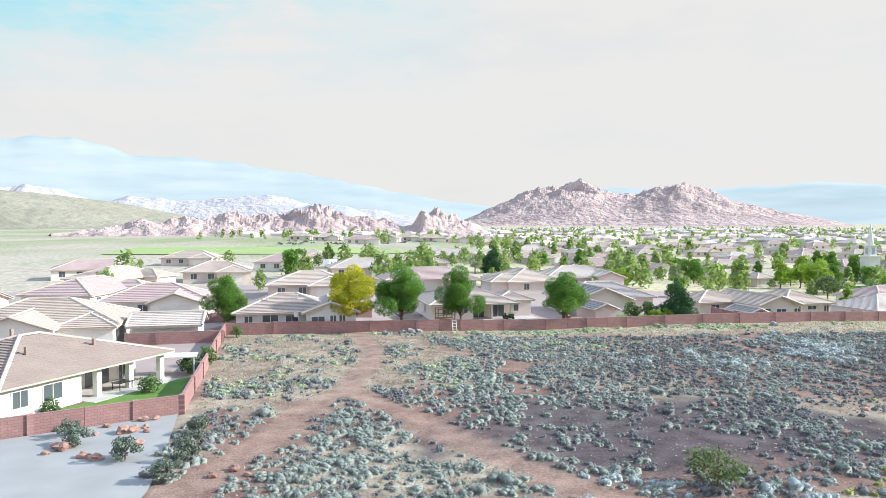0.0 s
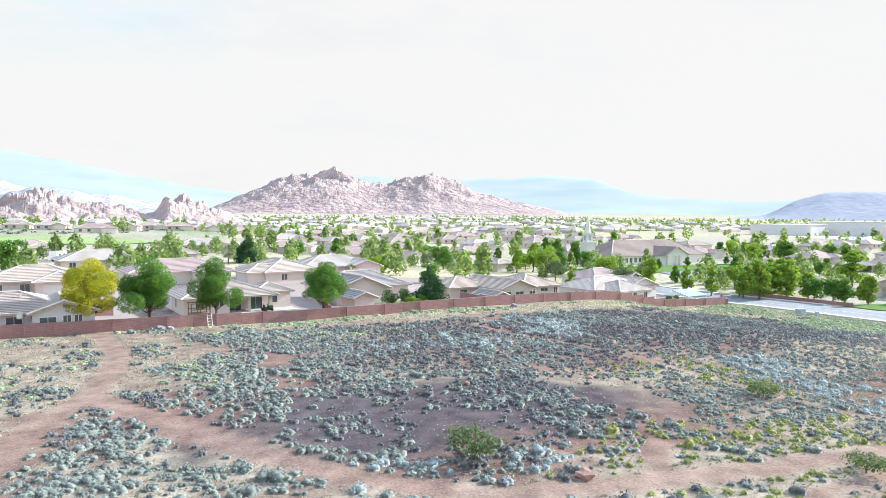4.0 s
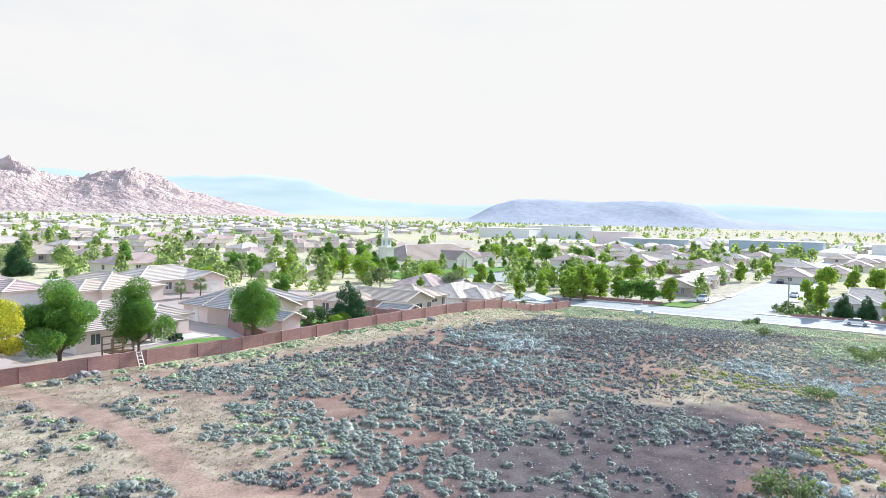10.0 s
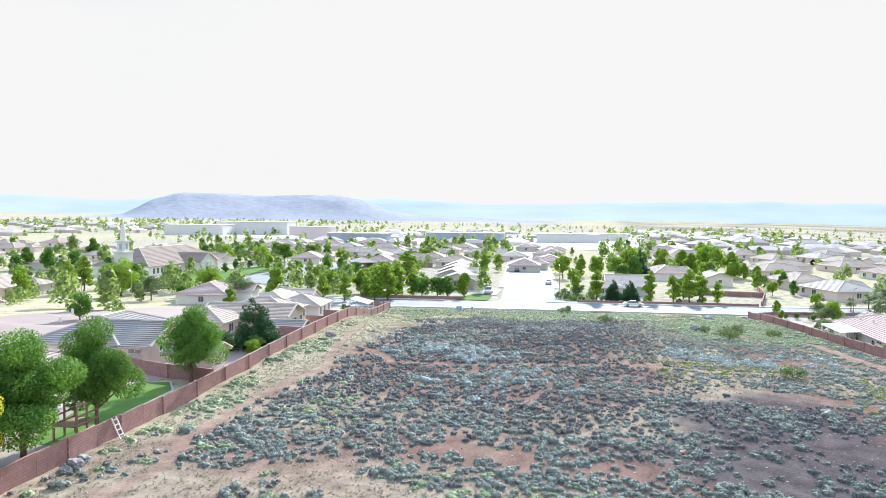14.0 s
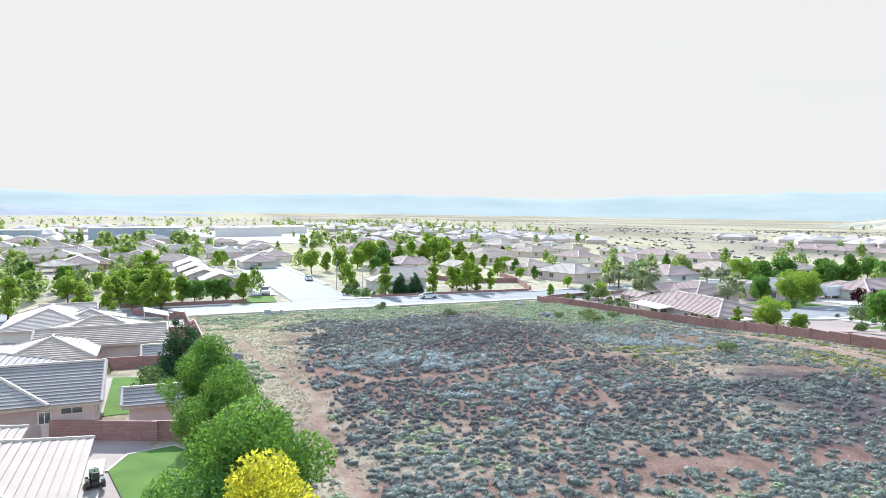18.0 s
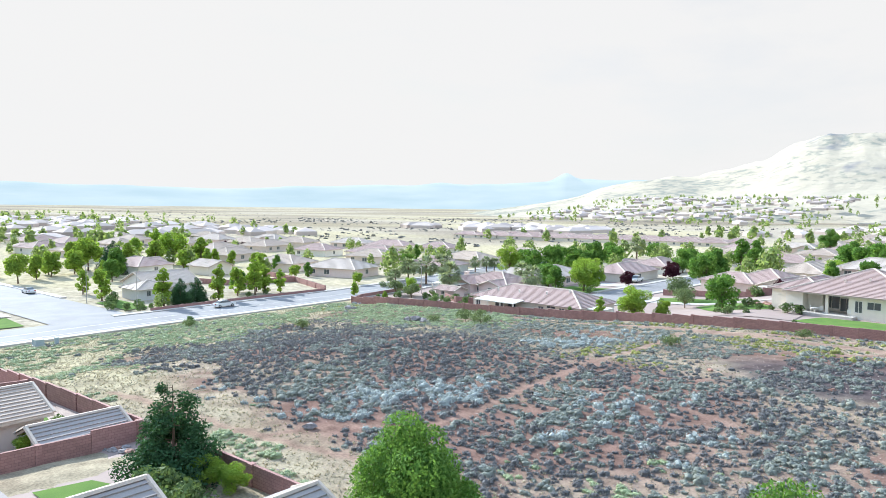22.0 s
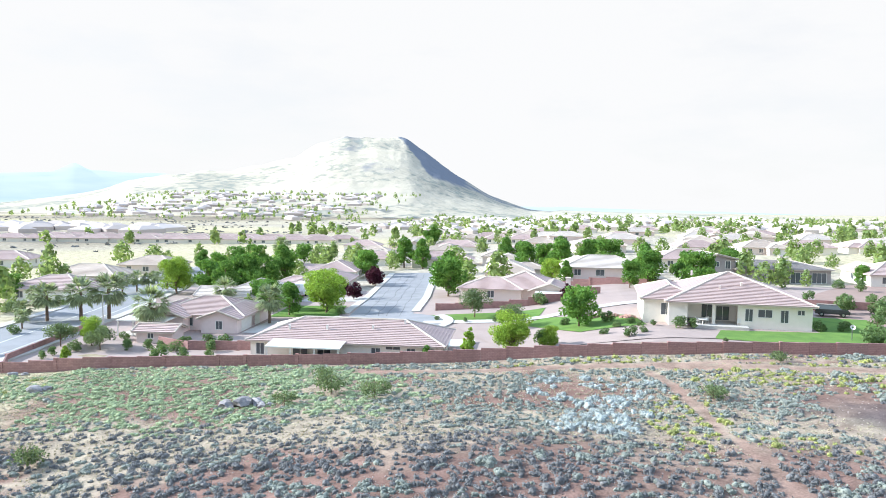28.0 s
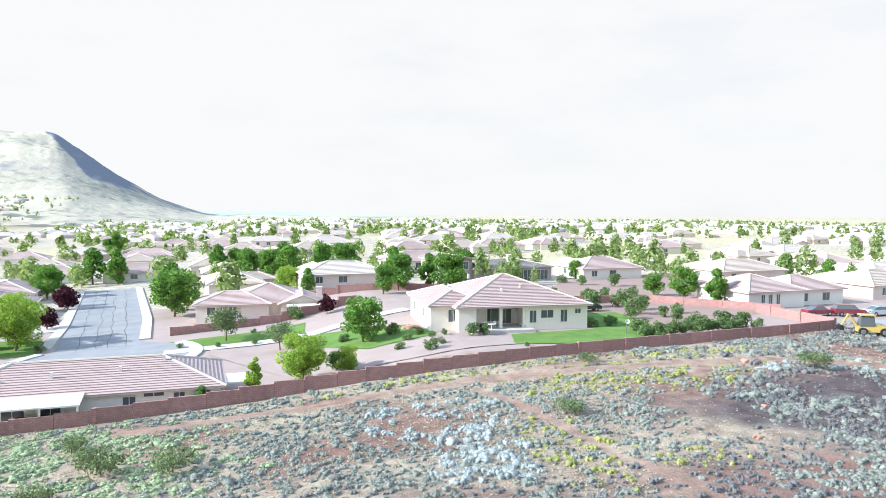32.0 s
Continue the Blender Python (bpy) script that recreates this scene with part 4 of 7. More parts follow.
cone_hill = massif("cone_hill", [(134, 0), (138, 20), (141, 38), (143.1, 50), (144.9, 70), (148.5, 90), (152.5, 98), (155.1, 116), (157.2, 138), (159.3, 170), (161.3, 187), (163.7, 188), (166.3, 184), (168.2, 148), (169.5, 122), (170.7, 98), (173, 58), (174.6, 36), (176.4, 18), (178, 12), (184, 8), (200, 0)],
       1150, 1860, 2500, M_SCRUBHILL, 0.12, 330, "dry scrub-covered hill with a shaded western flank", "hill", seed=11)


def scree_shade(m, colour):
    """Bare basalt scree, and the west flank's painted shade, where the hill's attribute says so, frayed at its rim."""
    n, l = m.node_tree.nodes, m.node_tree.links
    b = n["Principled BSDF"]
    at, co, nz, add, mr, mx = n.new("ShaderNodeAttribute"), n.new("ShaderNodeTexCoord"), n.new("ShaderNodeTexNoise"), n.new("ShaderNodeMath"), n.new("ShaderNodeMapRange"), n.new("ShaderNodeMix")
    at.attribute_name = "scree_shade"
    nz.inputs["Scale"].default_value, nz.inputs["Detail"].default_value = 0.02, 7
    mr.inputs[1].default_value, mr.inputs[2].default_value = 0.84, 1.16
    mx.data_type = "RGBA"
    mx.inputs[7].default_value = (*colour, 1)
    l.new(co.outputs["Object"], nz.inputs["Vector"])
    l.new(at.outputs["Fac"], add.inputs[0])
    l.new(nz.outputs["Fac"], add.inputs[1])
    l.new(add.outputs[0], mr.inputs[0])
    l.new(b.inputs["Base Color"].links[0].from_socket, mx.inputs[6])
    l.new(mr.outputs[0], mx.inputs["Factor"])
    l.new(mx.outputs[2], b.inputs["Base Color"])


scree_shade(M_SCRUBHILL, (0.19, 0.205, 0.24))
_col = cone_hill.data.color_attributes.new("scree_shade", "FLOAT_COLOR", "POINT")
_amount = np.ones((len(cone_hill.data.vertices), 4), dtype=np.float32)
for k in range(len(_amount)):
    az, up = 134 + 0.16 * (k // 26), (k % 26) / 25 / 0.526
    # The flank's shade is painted as dark colour; crown and spot are bare basalt.
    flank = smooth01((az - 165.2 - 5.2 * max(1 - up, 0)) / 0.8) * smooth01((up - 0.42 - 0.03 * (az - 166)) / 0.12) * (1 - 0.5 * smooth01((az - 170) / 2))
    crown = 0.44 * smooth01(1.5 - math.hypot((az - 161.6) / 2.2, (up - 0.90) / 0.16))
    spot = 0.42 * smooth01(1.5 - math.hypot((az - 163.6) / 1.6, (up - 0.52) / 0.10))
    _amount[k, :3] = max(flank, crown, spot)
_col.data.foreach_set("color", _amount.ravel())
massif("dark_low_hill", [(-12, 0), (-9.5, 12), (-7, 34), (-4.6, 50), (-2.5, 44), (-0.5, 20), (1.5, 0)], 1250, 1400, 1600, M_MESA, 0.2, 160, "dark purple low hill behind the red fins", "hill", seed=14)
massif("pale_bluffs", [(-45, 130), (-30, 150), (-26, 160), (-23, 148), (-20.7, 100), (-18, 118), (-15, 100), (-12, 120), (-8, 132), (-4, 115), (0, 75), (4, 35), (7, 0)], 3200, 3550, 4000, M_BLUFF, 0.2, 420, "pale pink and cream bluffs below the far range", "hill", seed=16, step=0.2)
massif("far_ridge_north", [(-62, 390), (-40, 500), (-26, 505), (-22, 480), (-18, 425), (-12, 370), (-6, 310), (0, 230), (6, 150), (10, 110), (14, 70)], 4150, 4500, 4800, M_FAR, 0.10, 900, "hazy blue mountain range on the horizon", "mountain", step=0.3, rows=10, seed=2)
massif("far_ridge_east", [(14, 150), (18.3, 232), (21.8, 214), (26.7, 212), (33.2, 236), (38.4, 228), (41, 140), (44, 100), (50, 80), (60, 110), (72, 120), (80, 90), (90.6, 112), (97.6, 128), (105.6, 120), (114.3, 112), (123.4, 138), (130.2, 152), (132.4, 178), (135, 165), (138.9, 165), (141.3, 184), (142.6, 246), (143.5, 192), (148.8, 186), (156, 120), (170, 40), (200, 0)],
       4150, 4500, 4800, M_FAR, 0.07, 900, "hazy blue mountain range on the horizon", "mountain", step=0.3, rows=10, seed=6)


# ---- trees ----
def tube(verts, faces, a, b, ra, rb, sides=6):
    a, b = Vector(a), Vector(b)
    d = (b - a).normalized()
    s = d.orthogonal().normalized()
    u = d.cross(s)
    i0 = len(verts)
    for p, r in ((a, ra), (b, rb)):
        for k in range(sides):
            t = 2 * math.pi * k / sides
            verts.append(p + s * math.cos(t) * r + u * math.sin(t) * r)
    for k in range(sides):
        faces.append((i0 + k, i0 + (k + 1) % sides, i0 + sides + (k + 1) % sides, i0 + sides + k))


def leaf_quads(rg, clumps, count, size, flat=0.0):
    """Small leaf sprays scattered near the skins of the clumps; two triangles each."""
    verts, faces = [], []
    total = sum(c[3] ** 2 for c in clumps)
    for cx, cy, cz, r, sq in clumps:
        n = max(6, int(count * r * r / total))
        for _ in range(n):
            v = Vector((rg.gauss(0, 1), rg.gauss(0, 1), rg.gauss(0, 1))).normalized()
            rad = r * (0.62 + 0.42 * rg.random() ** 0.6)
            p = Vector((cx + v.x * rad, cy + v.y * rad, cz + v.z * rad * sq))
            t = Vector((rg.gauss(0, 1), rg.gauss(0, 1), rg.gauss(0, 1) * (1 - flat) + 0.1)).normalized()
            w = (v + 0.7 * t).cross(t)
            if w.length < 1e-3:
                continue
            w.normalize()
            s = size * (0.6 + 0.8 * rg.random())
            i = len(verts)
            verts += [p - t * s, p + w * s * 0.55, p + t * s, p - w * s * 0.55]
            faces.append((i, i + 1, i + 2, i + 3))
    return verts, faces


def tree(name, kind, colour, seed, h, w, leaves, leaf, label, trunk=None):
    """kind: round, oval, column, pine, spread, bush. Trunk with limbs, and a crown of many leaf sprays."""
    rg = random.Random(seed)
    root = empty(name, Matrix.Identity(4), label, "tree" if kind != "bush" else "bush")
    tv, tf, clumps = [], [], []
    th = {"round": 0.09, "oval": 0.12, "column": 0.05, "pine": 0.05, "spread": 0.2, "bush": 0.05}[kind] * h
    r = max(0.05, h * 0.022)
    if kind == "pine":
        tube(tv, tf, (0, 0, -0.2), (0, 0, h * 0.95), r, 0.02)
        lv = int(h / 0.45)
        for k in range(lv):
            f = k / lv
            z = th + (h - th) * f
            rr = w / 2 * (1 - f) ** 0.62 * (0.8 + 0.35 * rg.random()) + 0.1
            for j in range(max(3, int(7 * (1 - f)) + 2)):
                a = rg.random() * 6.28
                d = rr * (0.45 + 0.5 * rg.random())
                clumps.append((math.cos(a) * d, math.sin(a) * d, z + rg.uniform(-0.15, 0.15), max(0.28, rr * 0.46), 0.85))
                if j < 3:
                    tube(tv, tf, (0, 0, z), (math.cos(a) * d, math.sin(a) * d, z), 0.03, 0.01, 4)
    else:
        bend = (rg.uniform(-0.03, 0.03) * h, rg.uniform(-0.03, 0.03) * h)
        tube(tv, tf, (0, 0, -0.2), (bend[0], bend[1], th), r * 1.25, r, 8)
        tube(tv, tf, (bend[0], bend[1], th), (bend[0] * 1.5, bend[1] * 1.5, h * 0.8), r, r * 0.25, 6)
        shape = {"round": (0.53, 0.47), "oval": (0.55, 0.46), "column": (0.51, 0.49), "spread": (0.60, 0.40), "bush": (0.5, 0.5)}[kind]
        cz, hz = h * shape[0], h * shape[1]
        n = {"round": 30, "oval": 32, "column": 36, "spread": 26, "bush": 14}[kind]
        for k in range(n):
            v = Vector((rg.gauss(0, 1), rg.gauss(0, 1), rg.gauss(0, 1))).normalized() * rg.random() ** 0.36
            taper = 1.0
            if kind in ("oval", "column"):
                taper = 1.0 - (0.45 if kind == "oval" else 0.62) * max(v.z, -0.25)
            rr = (w / 2) * rg.uniform(0.20, 0.44)
            p = Vector((bend[0] + v.x * (w / 2 - rr * 0.55) * taper, bend[1] + v.y * (w / 2 - rr * 0.55) * taper, cz + v.z * (hz - rr * 0.55)))
            clumps.append((p.x, p.y, p.z, rr, 0.8))
            if k < 9 and kind != "bush":
                z0 = th + (p.z - th) * 0.25
                tube(tv, tf, (bend[0], bend[1], max(z0, th * 0.9)), p, r * 0.5, r * 0.12, 5)
    lv, lf = leaf_quads(rg, clumps, leaves, leaf)
    mesh_ob("trunk", tv, tf, M_BARK, root)
    mesh_ob("crown", lv, lf, M_LEAF[colour], root)
    return root


def palm(seed, h, label):
    rg = random.Random(seed)
    root = empty("palm_tree", Matrix.Identity(4), label, "palm tree")
    tv, tf = [], []
    for k in range(8):
        tube(tv, tf, (0, 0, h * 0.70 * k / 8 - (0.2 if k == 0 else 0)), (0, 0, h * 0.70 * (k + 1) / 8), 0.26 - 0.01 * k, 0.23 - 0.01 * k, 8)
    mesh_ob("trunk", tv, tf, M_BARK, root)
    v, f = [], []
    for k in range(56):
        a, e = rg.random() * 6.28, rg.uniform(-0.95, 1.25)
        d = Vector((math.cos(a) * math.cos(e), math.sin(a) * math.cos(e), math.sin(e)))
        c = Vector((0, 0, h * 0.70)) + d * 1.35
        s = d.cross(Vector((0, 0, 1))).normalized()
        for j in range(11):
            t = (j - 5) / 5 * 1.15
            q = (d * math.cos(t) + s * math.sin(t)) * rg.uniform(1.1, 1.65)
            q.z -= 0.28 * abs(t)
            u = q.cross(Vector((0, 0, 1))).normalized() * 0.095
            i = len(v)
            v += [c - u, c + q * 0.6 - u, c + q + Vector((0, 0, -0.22)), c + q * 0.6 + u, c + u]
            f.append((i, i + 1, i + 2, i + 3, i + 4))
        i = len(v)
        u = s * 0.03
        v += [Vector((0, 0, h * 0.69)) - u, Vector((0, 0, h * 0.69)) + u, c + u, c - u]
        f.append((i, i + 1, i + 2, i + 3))
    mesh_ob("frond_crown", v, f, M_LEAF["palm"], root, "fan-shaped grey-green fronds")
    return root


PARK = Matrix.Translation((0, -4000, -400))
T = {
    "ash": [tree("tree", "oval", "green", 11 + k, 8, 7, 40000, 0.080, "leafy green shade tree with dense oval crown") for k in range(3)],
    "gold": [tree("tree", "oval", "yellow", 21, 8, 6.2, 36000, 0.080, "tree turning golden yellow behind the wall")],
    "lime": [tree("tree", "round", "bright", 31 + k, 6, 5.5, 11000, 0.105, "light green leafy tree in a garden") for k in range(2)],
    "pine": [tree("conifer", "pine", "dark", 41 + k, 6, 4.2, 22000, 0.088, "dark green conical pine tree") for k in range(2)],
    "column": [tree("tree", "column", "bright", 51 + k, 7, 3.4, 4200, 0.165, "tall narrow light green poplar tree") for k in range(3)],
    "mid": [tree("tree", form, "green", 61 + k, 6, wide, 3600, 0.20, "leafy green street tree") for k, (form, wide) in enumerate((("round", 5.4), ("oval", 4.8), ("column", 3.9), ("oval", 5.2)))],
    "midlime": [tree("tree", form, "bright", 71 + k, 6, wide, 3600, 0.20, "light green garden tree") for k, (form, wide) in enumerate((("round", 5.2), ("oval", 4.6), ("column", 3.8)))],
    "olive": [tree("tree", "spread", "olive", 81 + k, 5, 6.0, 2600, 0.16, "spreading grey-green desert tree") for k in range(2)],
    "plum": [tree("tree", "round", "plum", 91, 4, 3.6, 900, 0.24, "dark purple-leaved plum tree")],
    "bush": [tree("bush", "bush", "hedge", 101 + k, 1.6, 2.0, 900, 0.09, "clipped round green garden bush") for k in range(3)],
    "sagebush": [tree("bush", "bush", "sage", 131 + k, 1.6, 2.2, 1600, 0.08, "round grey-green desert bush") for k in range(2)],
    "creosote": [tree("bush", "spread", "olive", 111 + k, 1.9, 3.4, 900, 0.11, "large wispy yellow-green creosote bush") for k in range(3)],
    "palm": [palm(121 + k, 6, "fan palm with grey-green crown and stout trunk") for k in range(2)],
}


PLANTED = []


def plant(kind, x, y, h, w=None, label="", group="", z=None):
    """A copy of one of the trees above, h metres high and w times as wide as it comes."""
    src = T[kind][int(abs(x * 7.3 + y * 3.1)) % len(T[kind])]
    base = {"ash": 8, "gold": 8, "lime": 6, "pine": 6, "column": 7, "mid": 6, "midlime": 6, "olive": 5, "plum": 4, "bush": 1.6, "sagebush": 1.6, "creosote": 1.9, "palm": 6}[kind]
    PLANTED.append((x, y))
    s = h / base
    sw = s * (w or 1.0)
    m = Matrix.Translation((x, y, (ground_z(x, y) if z is None else z) - 0.03)) @ Matrix.Rotation((x * 12.9 + y * 4.7) % 6.28, 4, "Z") @ Matrix.Diagonal((sw, sw, s, 1))
    ob = copy_thing(src, m)
    if label or group:
        tagged(ob, label, group=group)
    return ob

# ---- houses beside the lot ----
W = "win"
a = house("white stucco house with brown hip roof and columned patio", -31.2, 57.6, 62.6,
          [(-8, -7.2, 8, 7, 2.75, "hip", [(-8, -7.2, -1.2, -3.6), (-8, -3.6, 8, 7)])], M_STUCCO[3], M_TILE[4],
          [(0, "s", 1.5, W, 1.2, 1.2, 0.9), (0, "s", 4.2, W, 1.6, 1.2, 0.9)], pitch=0.30)
posts(a, [(0.6, -6.9), (4.0, -6.9), (7.6, -6.9)], 2.6, 0.24, M_STUCCO[3])
for x, w in ((0.6, 2.2), (3.6, 2.6), (6.6, 1.2)):
    window(a, Matrix.Translation((x, -3.6, 0)), w, 1.9, 0.15, 2)
part("patio_slab", boxes((-1.2, -8.6, -0.4, 8.2, -3.6, 0.16)), M_CONCRETE, a)
vents(a, [(-3, -3.5, 4.2), (0, 2, 4.9), (3, -4, 4.0)], M_TILE[4])
a = house("white stucco house with gabled garage and tan roof", -42.5, 86, 8,
          [(-8, -6, 9.5, 7, 2.8, "hip"), (-4, -10, 3.5, 0, 2.8, "gy"), (3.5, -7.5, 9.5, 2, 2.6, "hip")], M_STUCCO[3], M_TILE[0],
          [(1, "s", 3.8, "garage", 4.6, 2.2, 0), (2, "e", 3, W, 1.0, 1.1, 1.0), (0, "s", 2, W, 1.3, 1.3, 0.8)])
a = house("low grey-white garage with sand-coloured gable roof", -27.2, 85.2, 5, [(-3.8, -2.6, 3.8, 2.6, 2.3, "gx")], M_STUCCO[4], M_TILE[3],
          [(0, "s", 3.8, "garage", 1.8, 1.6, 0)], name="garage", pitch=0.42)
a = house("grey stucco house with gabled patio wing and pink-tan roof", -12.5, 95.6, 6,
          [(-8, -5, 5, 5.5, 2.7, "hip"), (1, -6.4, 7.6, 3, 2.7, "gy")], M_STUCCO[4], M_TILE[5],
          [(0, "s", 1.6, W, 1.0, 1.2, 0.9), (0, "s", 4.4, W, 2.0, 0.9, 1.3), (0, "s", 7.2, W, 1.6, 1.5, 0.6), (1, "s", 1.6, W, 1.7, 1.8, 0.2), (1, "s", 3.6, W, 0.8, 2.0, 0.1), (1, "s", 4.8, W, 0.8, 2.0, 0.1)])
vents(a, [(-4, -2, 4.0), (0, -1.5, 4.2)], M_TRIM)
part("satellite_dish", boxes((-0.55, -5.9, 2.0, 0.05, -5.8, 2.6), (-0.3, -5.8, 1.9, -0.2, -5.0, 2.0)), M_TRIM, a, "white satellite dish")
a = house("tan stucco house with covered patio and pink-tan hip roof", 14.6, 108.0, 6,
          [(-8.3, -6.2, 5, 6, 2.7, "hip", [(-8.3, -6.2, -1.8, 6), (-1.8, -3.6, 5, 6)]), (3.4, -2.0, 9.0, 5.0, 2.7, "hip")], M_STUCCO[0], M_TILE[5],
          [(0, "s", 2.2, W, 1.1, 1.2, 0.9), (0, "s", 5.0, W, 1.2, 0.9, 1.2), (1, "s", 2.6, W, 1.7, 1.4, 0.8), (0, "w", 3.5, "door", 1.0, 2.05, 0), (0, "w", 7, W, 1.0, 1.2, 0.9)])
posts(a, [(1.2, -5.9), (4.4, -5.9)], 2.6, 0.2, M_STUCCO[0])
for x, w in ((-0.3, 1.8), (2.9, 2.0)):
    window(a, Matrix.Translation((x, -3.6, 0)), w, 1.9, 0.1, 1)
part("patio_slab", boxes((-1.8, -7.2, -0.6, 8.6, -3.6, 0.16)), M_CONCRETE, a)
a = house("pink stucco house with long grey-brown tiled roof", 37.0, 113.9, 96,
          [(-6, -7.5, 4.5, 7.6, 2.7, "hip"), (-9.5, -1.6, -1, 7.6, 2.7, "gx")], M_STUCCO[1], M_TILE[2],
          [(1, "n", 5.2, W, 0.75, 0.8, 1.1), (1, "n", 7.0, W, 1.4, 0.4, 1.7), (0, "n", 3.0, "door", 0.95, 2.1, 0.0), (1, "w", 3, W, 1.2, 1.2, 0.9), (0, "w", 3.4, W, 1.8, 1.5, 0.6)], pitch=0.40)
vents(a, [(4, 3, 4.4), (-2, 4, 4.1), (6, -2, 4.6)], M_STUCCO[0])
a = house("pink stucco garden shed with striped tile roof", 32.3, 98.9, 6, [(-1.6, -2.5, 1.6, 2.5, 2.2, "gy")], M_STUCCO[1], M_TILE[2], [(0, "n", 1.6, "door", 0.9, 1.9, 0)], name="shed", pitch=0.42)
a = house("cream stucco house with gabled porch and brown tiled roof", 62.2, 107.2, 6.5,
          [(-9, 2, 0, 10, 2.7, "hip"), (-2.6, -5, 4.6, 8, 2.8, "gy"), (3.5, -3.2, 12.5, 7.6, 2.7, "hip")], M_STUCCO[0], M_TILE[0],
          [(1, "s", 1.5, W, 1.0, 1.3, 0.8), (1, "s", 4, W, 1.8, 1.8, 0.2), (1, "s", 7, W, 1.2, 1.8, 0.2), (2, "s", 2.6, W, 0.9, 1.3, 0.8), (2, "s", 5.2, W, 1.7, 0.6, 1.5), (2, "s", 8.0, W, 0.9, 1.3, 0.8),
           (0, "w", 3, W, 1.5, 1.2, 0.9), (1, "w", 2.0, W, 1.3, 1.8, 0.2), (1, "w", 5.0, W, 1.2, 1.8, 0.2), (0, "s", 3, W, 1.5, 1.2, 0.9)])
a = house("small tan garden shed with striped tile roof", 57.3, 100.6, 6, [(-1.5, -2.7, 1.5, 2.7, 1.9, "gy")], M_STUCCO[0], M_TILE[2], [(0, "n", 1.5, "door", 1.0, 1.8, 0)], name="shed", pitch=0.42)
a = house("white stucco house with pale tiled roof near the corner", 100, 120, 8,
          [(-9, -3, 9, 9, 2.8, "hip"), (-6, -7.5, 4, 2, 2.7, "hip"), (2, -3, 11, 5, 2.9, "gy")], M_STUCCO[3], M_TILE[3],
          [(1, "s", 1.6, W, 1.0, 1.3, 0.8), (1, "s", 4.6, W, 1.0, 1.3, 0.8), (1, "s", 8.0, W, 1.0, 1.3, 0.8), (1, "w", 5, "garage", 4.6, 2.2, 0), (2, "s", 4, W, 1.2, 1.3, 0.8)])
a = house("grey stone house with white gable roof behind clipped trees", 169, 52, 4,
          [(-5, -8, 9, 4, 2.8, "gy"), (-8, 0, 0, 8, 2.6, "hip"), (-7, -3, -2, 2, 2.5, "hip")], M_STUCCO[4], M_TILE[3],
          [(1, "w", 2.5, W, 0.8, 1.1, 0.9), (1, "w", 5.0, W, 0.8, 1.1, 0.9), (2, "w", 2.5, W, 1.2, 1.3, 0.7), (0, "s", 4, W, 1.2, 1.2, 0.9)])
a = house("low cream outbuilding with shallow gable roof", 205, 22, 10, [(-5, -4, 5, 4, 2.8, "gx")], M_STUCCO[2], M_TILE[3], [(0, "w", 4, W, 1.0, 1.0, 1.0)], name="garage")
for k, (x, y, w) in enumerate(((176, 99, 9), (191, 104, 9.5), (207, 107, 10), (226, 110, 10))):
    house("grey stucco row house with steep pale gable roof", x, y, 6, [(-w, -4, w, 5.5, 3.0, "gx"), (-w, -7, -w + 6, 3, 2.8, "gy")], M_STUCCO[4 if k % 2 else 0], M_TILE[3], [(0, "w", 4.5, W, 1.4, 1.2, 0.9), (1, "w", 4, W, 1.0, 1.2, 0.9), (1, "s", 3, W, 1.0, 1.2, 0.9)], group="gabled row houses")
a = house("cream stucco house with white patio cover and pink tiled hip roof", 86.9, 10.6, 2.5,
          [(-12.4, -5.5, 12.4, 5.6, 2.7, "hip")], M_STUCCO[2], M_TILE[1],
          [(0, "n", 1.3, W, 1.0, 1.4, 0.7), (0, "n", 6.6, W, 1.9, 2.0, 0.05), (0, "n", 9.7, W, 1.7, 1.3, 0.8), (0, "n", 16.4, W, 1.1, 1.3, 0.7), (0, "n", 18.6, W, 1.8, 0.45, 1.9), (0, "n", 20.9, W, 1.0, 1.4, 0.7), (0, "n", 23.4, W, 0.8, 1.4, 0.7),
           (0, "w", 3, "door", 0.9, 2.05, 0), (0, "w", 7, W, 1.0, 1.2, 0.9)], pitch=0.36)
patio_cover(a, -0.2, 5.7, 9.3, 8.9, 2.62, 2.3, 4)
patio_cover(a, -16.2, 1.0, -12.5, 4.5, 2.4, 2.3, 2)
vents(a, [(-3, 2.5, 4.0), (3, 3, 3.9), (-7, 1, 4.6), (8, 3.2, 3.8)], M_TRIM)
a = house("cream stucco house with broad pink tiled hip roof and recessed patio", 36.7, -5.6, -3,
          [(-10, -9, 8, 8.6, 3.15, "hip", [(-10, -9, 8, 5.4), (-10, 5.4, -1.2, 8.6), (5.6, 5.4, 8, 8.6)]), (3.5, -7, 11.2, 6.6, 3.15, "hip")], M_STUCCO[2], M_TILE[1],
          [(1, "n", 3.0, W, 1.3, 1.6, 0.8), (0, "n", 10.2, W, 0.9, 1.6, 0.7), (0, "n", 12.2, W, 1.7, 1.0, 1.3), (0, "n", 14.6, W, 0.9, 1.6, 0.7), (0, "n", 16.6, W, 0.8, 0.6, 1.8), (1, "e", 3, W, 0.8, 1.2, 1.0), (1, "e", 9, W, 0.8, 1.2, 1.0)], z=0.35, pitch=0.36)
posts(a, [(2.2, 8.3), (-1.0, 8.3)], 3.0, 0.2, M_STUCCO[2])
